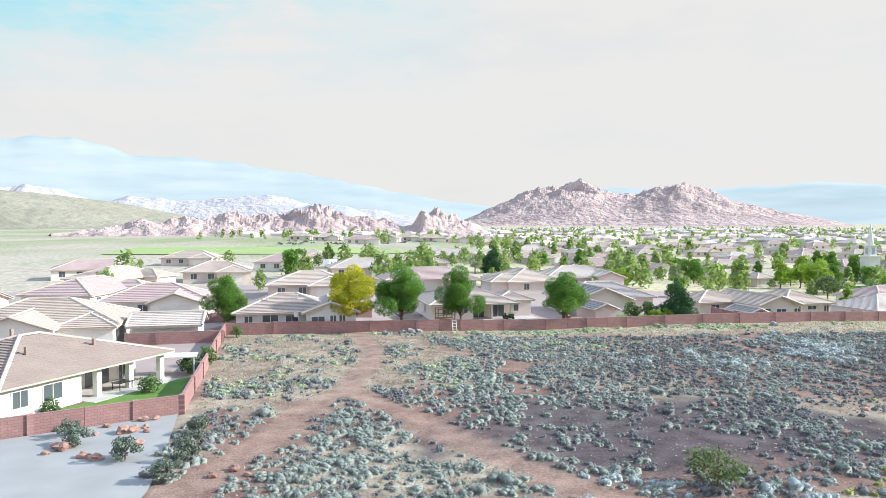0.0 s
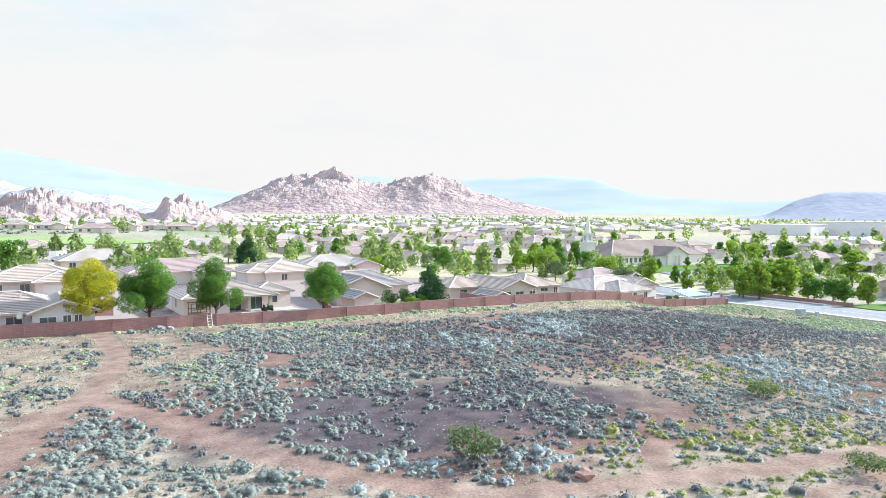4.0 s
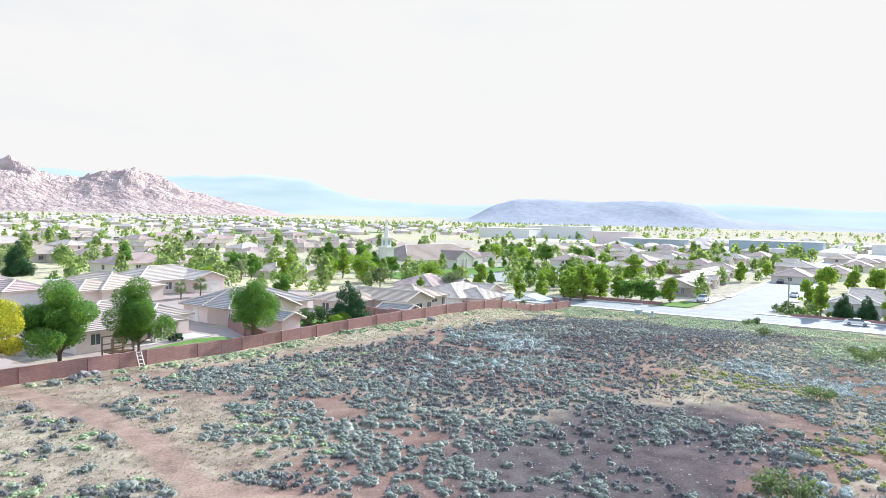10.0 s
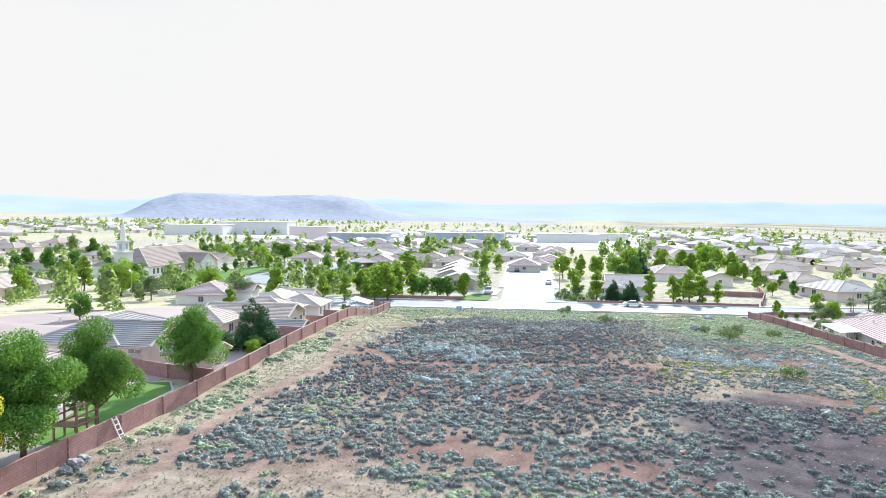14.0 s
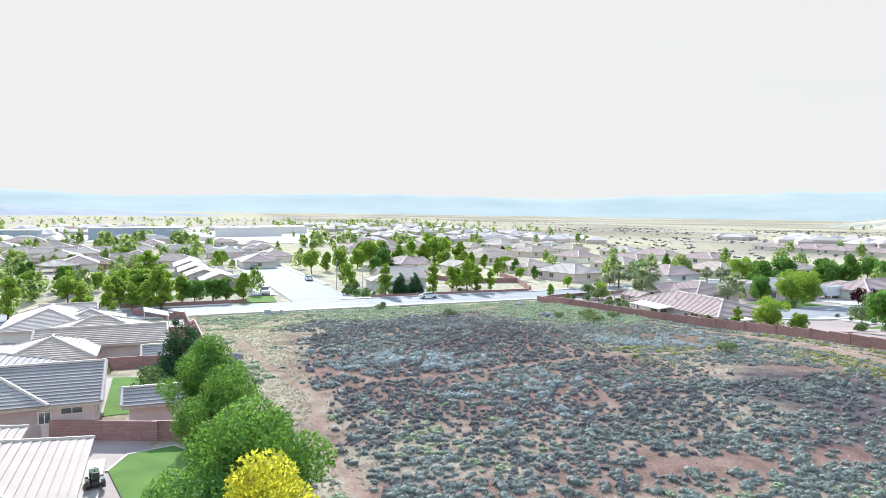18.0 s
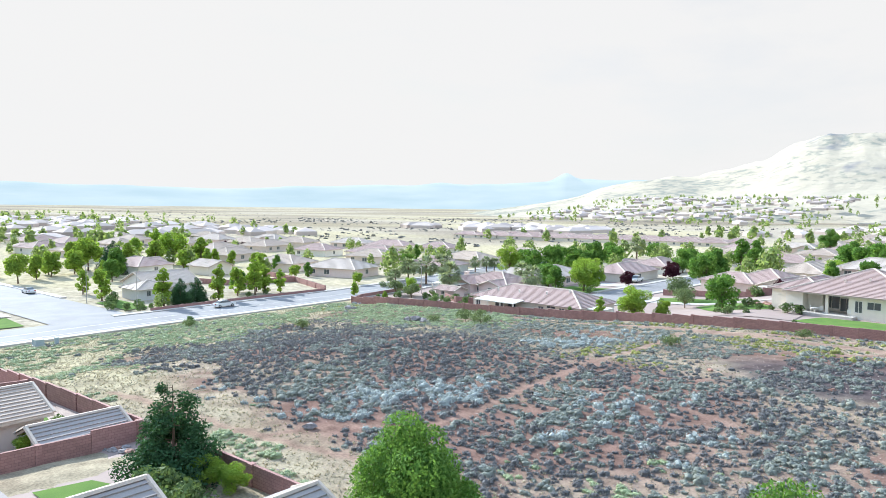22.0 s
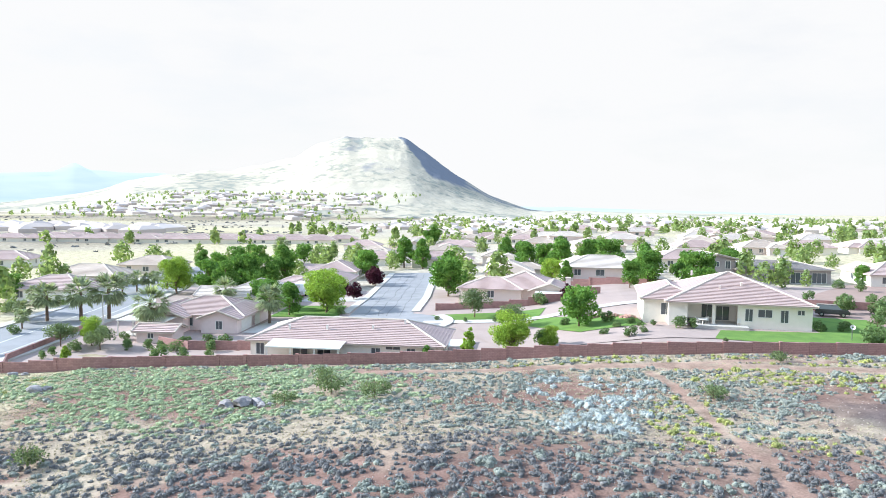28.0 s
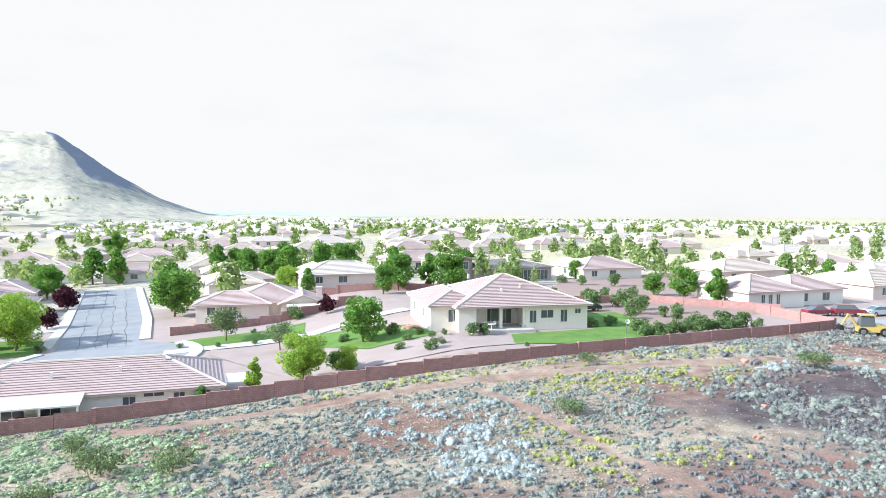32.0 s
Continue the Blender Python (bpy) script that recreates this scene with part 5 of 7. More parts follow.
window(a, Matrix.Translation((3.2, 5.4, 0)) @ Matrix.Rotation(math.pi, 4, "Z"), 3.4, 1.8, 0.5, 2)
window(a, Matrix.Translation((0.6, 5.4, 0)) @ Matrix.Rotation(math.pi, 4, "Z"), 1.7, 1.9, 0.2, 1)
m = Matrix.Translation((-0.9, 5.4, 0)) @ Matrix.Rotation(math.pi, 4, "Z")
door(a, m)
part("patio_slab", boxes((-2, 5.5, -0.6, 6.5, 10.2, 0.08)), M_CONCRETE, a)
vents(a, [(-2, 4, 5.0), (1, 5, 4.6), (-5, 3, 5.0), (4, -1, 6.0)], M_STUCCO[0])
a = house("pink stucco house with gabled wings and white pergola", 119, -10.5, 4,
          [(-8, -7, 7, 5, 2.8, "hip"), (1, -2, 9, 7.5, 2.7, "gy"), (-8, -3, -2, 7.5, 2.7, "gy")], M_STUCCO[1], M_TILE[1],
          [(2, "w", 4, "garage", 4.6, 2.2, 0), (2, "n", 3, W, 1.0, 1.3, 0.8), (0, "n", 6, W, 1.0, 1.3, 0.8), (1, "n", 4, W, 1.6, 1.3, 0.7), (2, "w", 9.0, "garage", 2.4, 2.2, 0)])
patio_cover(a, 2, 7.6, 10, 11.5, 2.5, 2.4, 4)
chimney(a, 8.6, 0, 2.5, 4.4)
a = house("small pink stucco garden shed with tiled roof", 119.5, 3.6, 4, [(-2.8, -1.8, 2.8, 1.8, 2.0, "gx")], M_STUCCO[1], M_TILE[1], [(0, "n", 2.2, W, 0.9, 0.9, 0.8)], name="shed")
a = house("tan stucco house with layered pinkish tiled roofs", 67.5, -43, -4,
          [(-8, -8, 6, 6, 2.8, "hip"), (-1, -2, 11, 7, 2.7, "hip"), (-10.5, 0, -3, 8, 2.7, "gy")], M_STUCCO[0], M_TILE[1],
          [(1, "n", 2.5, W, 1.3, 1.3, 0.8), (1, "n", 6, W, 1.3, 1.3, 0.8), (2, "n", 3, W, 1.6, 1.6, 0.4)])
patio_cover(a, -10, 8, -4, 11, 2.5, 2.4, 3)
chimney(a, -9.8, 3, 2.5, 4.8)
a = house("dark modern house with brown metal roofs and stone chimney", 15, -64, 8,
          [(-12, -6, 8, 6, 3.2, "hip"), (8, -5, 16, 5, 5.2, "gy")], M_TILE[2], M_TILE[2],
          [(0, "n", 13, W, 3.0, 2.2, 0.2), (0, "n", 17.5, W, 3.0, 2.2, 0.2), (1, "n", 4, W, 1.0, 1.0, 3.4), (1, "n", 6.4, W, 1.0, 1.6, 3.0)], pitch=0.22)
chimney(a, -3, 2, 2.5, 5.6)
a = house("white stucco house with pink tiled roofs and tall windows", -16.5, -12.5, 4,
          [(-2, -6, 10, 6, 3.0, "hip"), (-12, -5, 0, 5, 2.9, "hip")], M_STUCCO[3], M_TILE[1],
          [(0, "n", 3, W, 0.7, 1.9, 0.4), (0, "n", 4.6, W, 0.7, 1.9, 0.4), (0, "n", 6.2, W, 0.7, 1.9, 0.4), (1, "n", 3, W, 1.6, 1.3, 0.8), (1, "n", 8, W, 1.6, 1.3, 0.8), (0, "e", 5, W, 1.2, 1.4, 0.8)])

# ---- houses farther off: a few designs, repeated ----
def design(wall_m, roof_m, label, k):
    w = 8 + k % 3
    ops = [(0, "s", 2.5, W, 1.4, 1.3, 0.8), (0, "s", 6.5, W, 1.4, 1.3, 0.8), (0, "n", 3, W, 1.4, 1.3, 0.8), (0, "n", 8, W, 1.8, 1.3, 0.8), (1, "s", 3.5, "garage", 4.6, 2.2, 0), (0, "e", 4, W, 1.2, 1.2, 0.9), (0, "w", 6, W, 1.2, 1.2, 0.9)]
    return house(label, 0, 0, 0, [(-w, -5.5, w, 6.5, 2.75, "hip"), (w - 8, -9, w - 1, 0, 2.75, "gy" if k % 2 else "hip")], wall_m, roof_m, ops, z=-400, step=0.6)


DESIGN = [design(M_STUCCO[k % 4], M_TILE[(k * 3) % 4 if k != 2 else 1], lab, k) for k, lab in enumerate((
    "tan stucco house with brown tiled roof and front garage", "pink stucco house with grey-brown tiled roof", "cream stucco house with pink tiled roof",
    "white stucco house with brown tiled roof", "tan stucco house with pale sand tiled roof"))]
HOMES = []


def home(x, y, rot, k, s=1.0, group="houses of the town"):
    m = Matrix.Translation((x, y, ground_z(x, y))) @ Matrix.Rotation(radians(rot), 4, "Z") @ Matrix.Diagonal((s, s, s, 1))
    ob = copy_thing(DESIGN[k % len(DESIGN)], m)
    tagged(ob, group=group)
    HOMES.append((x, y))
    return ob


for k, (x, y, rot) in enumerate(((-14, 139, 4), (-4, 193, 10), (11, 155, 8), (-28, 216, 0), (13, 216, 5), (31, 149, -80), (46, 156, 6), (70, 217, 12), (93, 234, 15), (113, 206, 10), (190, 381, 0), (180, 325, 8), (-52, 128, 80), (-36, 112, 8), (-58, 160, 70), (-40, 178, 10), (-70, 108, 80), (-74, 190, 20),
                                 (120, 150, 12), (140, 262, 10), (60, 260, 0), (30, 262, 0), (120, 300, 8), (160, 290, 8), (-62, 245, 0), (-24, 252, 4), (232, 270, 0), (262, 300, 10),
                                 (165, -34, 8), (176, -60, 6), (178, -92, 5), (122, -36, 96), (116, -62, 96), (122, -92, 96), (72, -84, -86), (74, -112, -86), (50, -66, 4), (98, -135, 4), (122, -140, 4), (76, -140, 4),
                                 (202, -2, 20), (176, -6, 18), (222, -54, 20), (246, -43, 20), (300, -66, 20), (312, -46, 20), (280, -85, 20), (255, -88, 20), (230, -95, 20), (322, -20, 20), (205, -40, 20), (345, -45, 20), (24, -98, 4), (-12, -64, 4), (-40, -50, 4), (-46, -18, 4), (-66, -34, 4))):
    home(x, y, rot, k)
for k in range(9):
    x, y = [(-53, 560), (-31, 536), (-5, 469), (13, 511), (30, 540), (47, 519), (67, 531), (108, 640), (137, 640)][k]
    home(x, y, rnd.uniform(-10, 10), k, 1.15, "ridge-top houses")
for k in range(26):
    f = k / 25
    home(330 - 150 * f + rnd.uniform(-2, 2), -214 - 46 * f - 20 * (k % 2), 16, 2, 0.85, "row of alike pink houses")
rg = random.Random(23)


def fill(x0, x1, y0, y1, n, gap, rot):
    done = 0
    for _ in range(n * 30):
        x, y = rg.uniform(x0, x1), rg.uniform(y0, y1)
        if all(math.hypot(x - a, y - b) > gap for a, b in HOMES):
            home(x, y, rot + rg.choice((0, 90, 180)) + rg.uniform(-5, 5), rg.randrange(5))
            done += 1
            if done == n:
                break


fill(70, 330, 250, 520, 30, 24, 8)
fill(-70, 150, -420, -150, 44, 22, 4)
fill(-230, -70, -330, -60, 22, 24, 4)
fill(280, 420, 140, 260, 12, 24, 8)
fill(235, 420, 78, 250, 16, 26, 8)
fill(215, 400, -70, 40, 14, 27, 20)

for x, y, l in ((318, 146, 12), (306, 171, 9), (330, 118, 10)):
    house("long low cream bungalow with pale roof", x, y, 97, [(-l, -5, l, 5, 2.8, "gx")], M_STUCCO[2], M_TILE[3], [(0, "n", 4, W, 1.2, 1.2, 0.9), (0, "n", 9, W, 1.2, 1.2, 0.9), (0, "n", 14, "door", 1.0, 2.05, 0)], group="long bungalows")
wall_run("wall_garden_20", [(262, 168), (244, 147), (249, 127)], 2.0, "brown block wall behind the park")
ps = empty("picnic_shelter", Matrix.Translation((238, 154, ground_z(238, 154))) @ Matrix.Rotation(radians(40), 4, "Z"), "open picnic shelter with pale hip roof", "shelter")
roof(ps, -5, -4, 5, 4, 2.6, 0.4, "hip", M_TILE[3], step=0.6)
posts(ps, [(-4.5, -3.5), (4.5, -3.5), (-4.5, 3.5), (4.5, 3.5)], 2.6, 0.15)


def far_houses():
    """Roofs and walls of the town beyond, too far to count."""
    v, f = [], []
    g = random.Random(5)
    for x0, x1, y0, y1, n in ((120, 900, 500, 1500, 330), (-120, 220, 640, 900, 60), (-700, 250, -1150, -420, 380), (350, 760, -1150, -760, 160), (420, 800, 120, 300, 50), (400, 900, -150, 20, 90), (330, 520, -420, -300, 40), (-900, -230, -420, 60, 120)):
        for _ in range(n):
            x, y = g.uniform(x0, x1), g.uniform(y0, y1)
            a, l, w, z = g.uniform(0, 3.14), g.uniform(7, 11), g.uniform(5, 7), ground_z(x, y) - 0.5
            if y0 == -1150 and x0 == 350:
                z += 40 * smooth01((-y - 700) / 500)
            c, s = math.cos(a), math.sin(a)
            P = lambda px, py, pz: (x + px * c - py * s, y + px * s + py * c, z + pz)
            i = len(v)
            v += [P(-l, -w, 0), P(l, -w, 0), P(l, w, 0), P(-l, w, 0), P(-l, -w, 3.2), P(l, -w, 3.2), P(l, w, 3.2), P(-l, w, 3.2), P(-l + w, 0, 5.6), P(l - w, 0, 5.6)]
            f += [(i, i + 1, i + 5, i + 4), (i + 1, i + 2, i + 6, i + 5), (i + 2, i + 3, i + 7, i + 6), (i + 3, i, i + 4, i + 7), (i + 4, i + 5, i + 9, i + 8), (i + 6, i + 7, i + 8, i + 9), (i + 5, i + 6, i + 9), (i + 7, i + 4, i + 8)]
    tagged(mesh_ob("distant_houses", v, f, mat("far_roofs", (0.66, 0.57, 0.52), (0.52, 0.44, 0.40), per_island=0.3, scale=0.02)), "pale roofs of the distant town", "houses", kind="stuff")


far_houses()


def warehouse(x, y, rot, l, w, h, material, label):
    root = empty("warehouse", Matrix.Translation((x, y, ground_z(x, y))) @ Matrix.Rotation(radians(rot), 4, "Z"), label, "warehouse", "industrial sheds")
    part("wall", boxes((-l / 2, -w / 2, -1, l / 2, w / 2, h)), material, root)
    part("roof", boxes((-l / 2 - 0.4, -w / 2 - 0.4, h, l / 2 + 0.4, w / 2 + 0.4, h + 0.5)), M_TRIM, root)
    for k in range(int(l / 14)):
        part("loading_door", boxes((-l / 2 + 6 + k * 14, -w / 2 - 0.15, 0, -l / 2 + 10 + k * 14, -w / 2, 4)), M_TILE[2], root)


M_SHED = mat("shed_blue_grey", (0.42, 0.50, 0.56), scale=0.1)
for x, y, rot, l, w, h, mt, lab in ((556, 430, 100, 55, 30, 9, M_TRIM, "long white industrial shed"), (600, 395, 100, 70, 30, 12, M_TRIM, "large white industrial hall"), (470, 240, 95, 45, 18, 7, M_SHED, "long blue-grey metal shed"),
                                    (505, 165, 97, 60, 18, 8, M_SHED, "long blue-grey metal shed"), (560, 90, 97, 50, 20, 7, M_TRIM, "white industrial building with dark doors"), (620, 60, 97, 40, 20, 6, M_TRIM, "white industrial building with dark doors"), (520, 300, 95, 36, 16, 10, M_STUCCO[1], "tall tan building on the plain")):
    warehouse(x, y, rot, l, w, h, mt, lab)


def church():
    root = empty("church", Matrix.Translation((192, 214, ground_z(192, 214))) @ Matrix.Rotation(radians(3), 4, "Z"), "long brown-roofed church with slender white steeple", "church")
    body(root, -24, -9, 26, 12, 3.6, M_STUCCO[3], "hip")
    roof(root, -24, -9, 26, 12, 3.6, 0.52, "hip", M_TILE[4], step=0.8)
    body(root, -2, -15, 10, 0, 3.8, M_STUCCO[3], "gy", 0.5)
    roof(root, -2, -15, 10, 0, 3.8, 0.5, "gy", M_TILE[4], step=0.8)
    posts(root, [(-1.5, -15.6), (3, -15.6), (5, -15.6), (9.5, -15.6)], 3.6, 0.3)
    for k in range(8):
        window(root, Matrix.Translation((-21 + k * 2.3, -9, 0)), 1.2, 1.7, 0.9, 1)
    sx, sy = -33, -6
    st = part("steeple", boxes((sx - 2, sy - 2, -1, sx + 2, sy + 2, 8.5), (sx - 2.3, sy - 2.3, 8.5, sx + 2.3, sy + 2.3, 9.0), (sx - 1.3, sy - 1.3, 9.0, sx + 1.3, sy + 1.3, 12.0), (sx - 1.6, sy - 1.6, 12.0, sx + 1.6, sy + 1.6, 12.4)), M_TRIM, root, "white steeple tower")
    v, f = [], []
    tube(v, f, (sx, sy, 12.4), (sx, sy, 19.6), 1.1, 0.05, 8)
    mesh_ob("spire", v, f, M_TRIM, st, "slender white spire")
    for a in range(4):
        m = Matrix.Translation((sx, sy, 0)) @ Matrix.Rotation(a * math.pi / 2, 4, "Z")
        part("louvre", boxes((-0.5, -1.36, 9.6, 0.5, -1.3, 11.4)), M_SHED, st).matrix_basis = m


church()

# ---- planting ----
plant("ash", -21.6, 91.5, 7.8, 0.85)
plant("gold", -4.8, 91.8, 9.3, 0.92)
plant("ash", 2.0, 92.2, 9.0, 1.0, "dense dark green shade tree against the wall")
plant("ash", 10.4, 93.6, 8.8, 0.82)
plant("ash", 25.8, 95.4, 8.2, 0.95, "broad leafy tree inside the garden wall")
plant("pine", 44.6, 98.5, 6.5, 1.15)
for x, y, h in ((42.6, 97.4, 2.2), (40.6, 96.6, 2.0), (58.2, 103.2, 2.2), (61, 99.4, 1.6)):
    plant("lime", x, y, h, 1.3, "bushy yellow-green garden shrub")
G_EAST = "narrow trees along the street wall"
for x, y, h in ((149, 58, 8.3), (151, 45, 8.6), (154, 39, 7.5), (153, 35, 8.9), (154, 32, 7.4), (153, 28.5, 6.2), (166, 65, 8), (249, 21, 12.7), (126, 124, 8), (130, 120, 7.4), (97, 185, 8), (108, 195, 9), (120, 193, 9), (127, 194, 10), (71, 14.5, 4.4), (180, 65, 6.5), (214, 50, 5.3)):
    plant("column", x, y, h, group=G_EAST)
for x, y, h in ((150.5, 54, 5.8), (152, 49.8, 5.6), (160, 36, 6), (83, -47, 9.5), (221, 45, 10.5), (35, 203, 8.6), (156, 209, 7.4), (42, -49, 8.6), (20, -74, 7), (103, -123, 10)):
    plant("pine" if x in (150.5, 152, 221, 35) else "mid", x, y, h, 1.0, "dark green bushy tree" if x not in (150.5, 152, 221, 35) else "")
for x, y, h in ((145, 121, 7), (146, 111, 9.9), (144.5, 115.5, 8.8), (148, 107, 6.4), (151, 117, 9.2), (146, 104, 5.6), (147, 100, 5.6), (147, 97, 5.5), (149, 93, 6.7), (181, 119, 10.7), (135, 116, 6.3), (133, 113, 7.0), (152, 132, 6.6), (160, 135, 5.5), (171, 135, 6.7), (176, 146, 6)):
    plant("column" if h > 7.9 or x < 140 else "mid" if h < 6 else "midlime", x, y, h, 1.6 if h > 7.9 else 1.15, group="trees along the corner garden")
for x, y, h in ((241, 19, 12), (232, 13, 10), (237, 47, 11), (251, 28, 9.5), (238, 26, 9), (232, 37, 9), (230, 53, 8), (233, 59, 7), (230, 9, 6), (223, 6, 5.5), (218, 0, 5.2), (59, 161, 5.3), (66, 12.6, 6.2), (61, 11.6, 3.3), (105, -30, 8.4), (145, -46, 9), (61, -69, 6), (103, -25, 8.7)):
    plant("midlime" if x > 200 else "lime", x, y, h, 1.05)
for x, y, h in ((199, 3, 5.2), (178, 5, 4.4), (109, -22, 6.6), (115, -27, 6.6), (155, -85, 7.3), (160, -107, 7.9), (157, -118, 7.7), (134, -62, 8.5), (136, -88, 8.6), (69, -102, 9.5), (63, -98, 8.8), (53, -80, 8.5), (47, -77, 8.8), (34, -51, 7), (58, -57, 5.5), (-21, 180, 8.5), (65, 213, 7.7), (60, 242, 5.3), (19, 224, 5.6), (150, 194, 7), (172, 209, 4.6),
                (193, 190, 3.6), (209, 195, 4.2), (158, 141, 4.8), (179, 156, 6.5), (145, 147, 5.2), (175, 186, 3.8), (216, 193, 3.4), (205, -60, 6), (116, -103, 8), (110, -127, 10)):
    plant("mid", x, y, h)
for x, y, h in ((116, 165, 6.5), (131, 10.5, 3.8), (124, 11.5, 3.6), (154, -8, 3.5)):
    plant("olive", x, y, h)
for x, y, h in ((107, -75, 5), (108, -54, 3.2), (58, -28, 3.4), (181, 0, 3.3), (299, -37, 3.4), (310, -34, 3.5), (288, -40, 3.2), (244, -41, 3)):
    plant("plum", x, y, h)
for x, y, h in ((147, -7, 6.6), (142, -9, 7.4), (138, -11, 8), (123, 0.5, 7.6), (156, -42, 4.8), (155, -46, 4.8), (153, -47.5, 4.4), (124, -27, 6), (156, -135, 8.9), (109, -13, 6.6), (161, -21, 4), (151, -52, 4.6), (29, 199, 5.3), (86, 189, 5.6), (156, 4, 3.1), (146, 0, 3.2)):
    plant("palm", x, y, h, group="fan palms")
for x, y, h in ((151, 68, 2.0), (155, 66.5, 2.6), (148, 66, 1.8), (146, 64, 1.9), (147, 61.5, 1.4), (149, 59, 1.6), (122.5, 64, 1.9), (85, 14.6, 2.2), (81.6, 13.8, 1.6), (77, 12.6, 1.7), (113, 8, 2.0), (116, 9.5, 1.5), (120.5, 10.5, 1.8), (44, 5, 1.9), (38.6, 100.4, 2.8), (41, 100.9, 2.9), (60.8, 101.2, 2.2), (-19.6, 63.5, 1.9), (-18.8, 67.5, 2.1), (-21, 56, 1.7),
                (-26.5, 50.2, 1.3), (-31, 46.8, 1.4), (52, 3, 1.1), (50, 1, 1.1), (49, 3.5, 0.9), (67, -23, 0.9), (70, -22, 0.9), (17, -14, 3), (14, -6, 3.0), (9, -24, 2.2), (20, 6, 1.6), (22, 0, 1.3), (12, 2, 2.4), (10, -10, 2.6), (-19.2, 86, 1.6), (-15.5, 90.2, 1.3), (-10.4, 90.6, 1.2), (152, 46, 1.3), (151, 38, 1.3), (152, 33, 1.2), (150, 57, 1.4),
                (107, 110, 2.0), (112, 113, 1.8), (90, 106.5, 1.8), (94, 105.5, 1.6)):
    plant("bush", x, y, h)
for x, y, h in ((-17.2, 38.3, 1.5), (-22.7, 43.7, 1.2), (-21.2, 41.6, 1.3), (-14.2, 43.5, 1.3), (-14.0, 40.5, 1.2), (-13.6, 37.5, 1.4), (-13.8, 34.6, 1.3)):
    plant("sagebush", x, y, h, z=ground_z(x, y) + 0.1)
for x, y, h in ((15.9, 30.8, 2.0), (82, 35.9, 2.1), (77.2, 37.4, 1.9), (46.2, 35.8, 1.6), (98.9, 55.8, 1.7), (120.6, 65, 1.5), (85.1, 40.2, 1.4), (36, 20.3, 1.4), (85, 29.6, 1.5)):
    plant("creosote", x, y, h)
EXTRA = {kind: [] for kind in T}
EXTRA["mid"] += [(137, -45, 8.8), (129, -46, 10.2), (128, -67, 10.5), (108, -19, 7.1), (114, -94, 8.4), (85, -45, 10.1), (130, -40, 8.2), (130, -62, 8.4), (57, -1, 6.5), (59, -55, 6.3), (42, -45, 7.8), (46, -40, 5.8), (20, -69, 6.7), (-4, -60, 4.6), (84, -55, 9.5), (84, 16.6, 2.4), (82, 13, 2.3), (76, 16.2, 2.1), (72, -135, 8.1), (64, -125, 6.7), (59, -114, 8.6), (-5, -11, 6.4), (-4, -19, 6.4), (-2, -25, 4.6)]
EXTRA["mid"] += [(-8, -64, 4.1), (-58, -53, 6.1), (-49, -31, 5.7), (127, 178, 8.1), (151, 192, 7.2), (121, 160, 3.6), (255, 197, 9), (262, 222, 7.3), (272, 247, 6.1), (284, 197, 6.8), (278, 187, 6.6), (98, 212, 7.8), (96, 199, 7.2), (64, 141, 4.9), (179, 262, 8.3), (178, 251, 8.1), (171, 259, 6.3), (230, 276, 9.8), (183, 244, 8.2), (142, 242, 5.5), (153, -60, 6.9), (163, -93, 6.7), (163, -126, 7.4), (147, -133, 7.8)]
EXTRA["mid"] += [(118, -29, 6.3), (77, -134, 9.2), (59, -94, 9.2), (51, -88, 8.3), (33, -40, 8.2), (178, 139, 6.5), (203, 155, 5.8), (229, 160, 4.7), (203, 144, 5.2), (256, 153, 5.2), (203, 51, 6.5), (212, 47, 8.5), (171, -27, 6.1)]
EXTRA["midlime"] += [(157, 120, 8), (150, 122, 6.6), (228, 191, 5.2), (214, 171, 4.4), (194, 169, 4.6), (244, 204, 6.2), (176, 130, 5.6), (214, 71, 8.5), (221, 65, 7.2), (178, 64, 6.8), (223, 23, 7), (225, 14, 6.5), (226, 5, 6), (213, 1, 5.2), (152, 6, 3.6), (227, 60, 8.1), (222, 68, 9.6), (291, 33, 8.4), (268, 42, 8.5), (232, 102, 7.5), (259, 101, 6.3), (218, 126, 5.7), (288, 141, 6.5), (247, 49, 9.1)]
EXTRA["midlime"] += [(236, 10, 5.2), (234, 15, 7.2), (195, 11, 6.1), (175, 11, 4.4), (137, 18, 3.2), (123, 20, 2.6), (128, 200, 6.2), (123, 192, 6), (211, 183, 3.6)]
EXTRA["lime"] += [(107, -32, 8.3), (122, 14, 4.6), (127, 9, 4.7), (122, 178, 10.4), (128, 156, 8.6), (240, 200, 8.7), (257, 227, 8), (272, 177, 6.4), (181, 155, 5)]
EXTRA["palm"] += [(41, 140, 3.3), (45.5, 141, 3.7), (142, 226, 5), (137, -8, 6.6), (135, -10, 7.7), (123, 3, 8.5), (110, -10, 7.1), (150, -5, 3.9), (149, -8, 3.6), (160, -61, 3.4), (155, -63, 3.9), (157, -58, 3.6)]
EXTRA["plum"] += [(103, -44, 4.1), (105, -70, 5.3)]
EXTRA["column"] += [(126, 137, 9.5), (135, 110, 10.5), (98, 133, 6), (156, 41, 7), (156, 36, 6.6), (158, 32, 7.7)]
EXTRA["ash"] += [(109, -128, 12), (121, -247, 12)]
EXTRA["olive"] += [(124, 145, 6.1), (74, -17.5, 5), (67, -7, 3.9)]
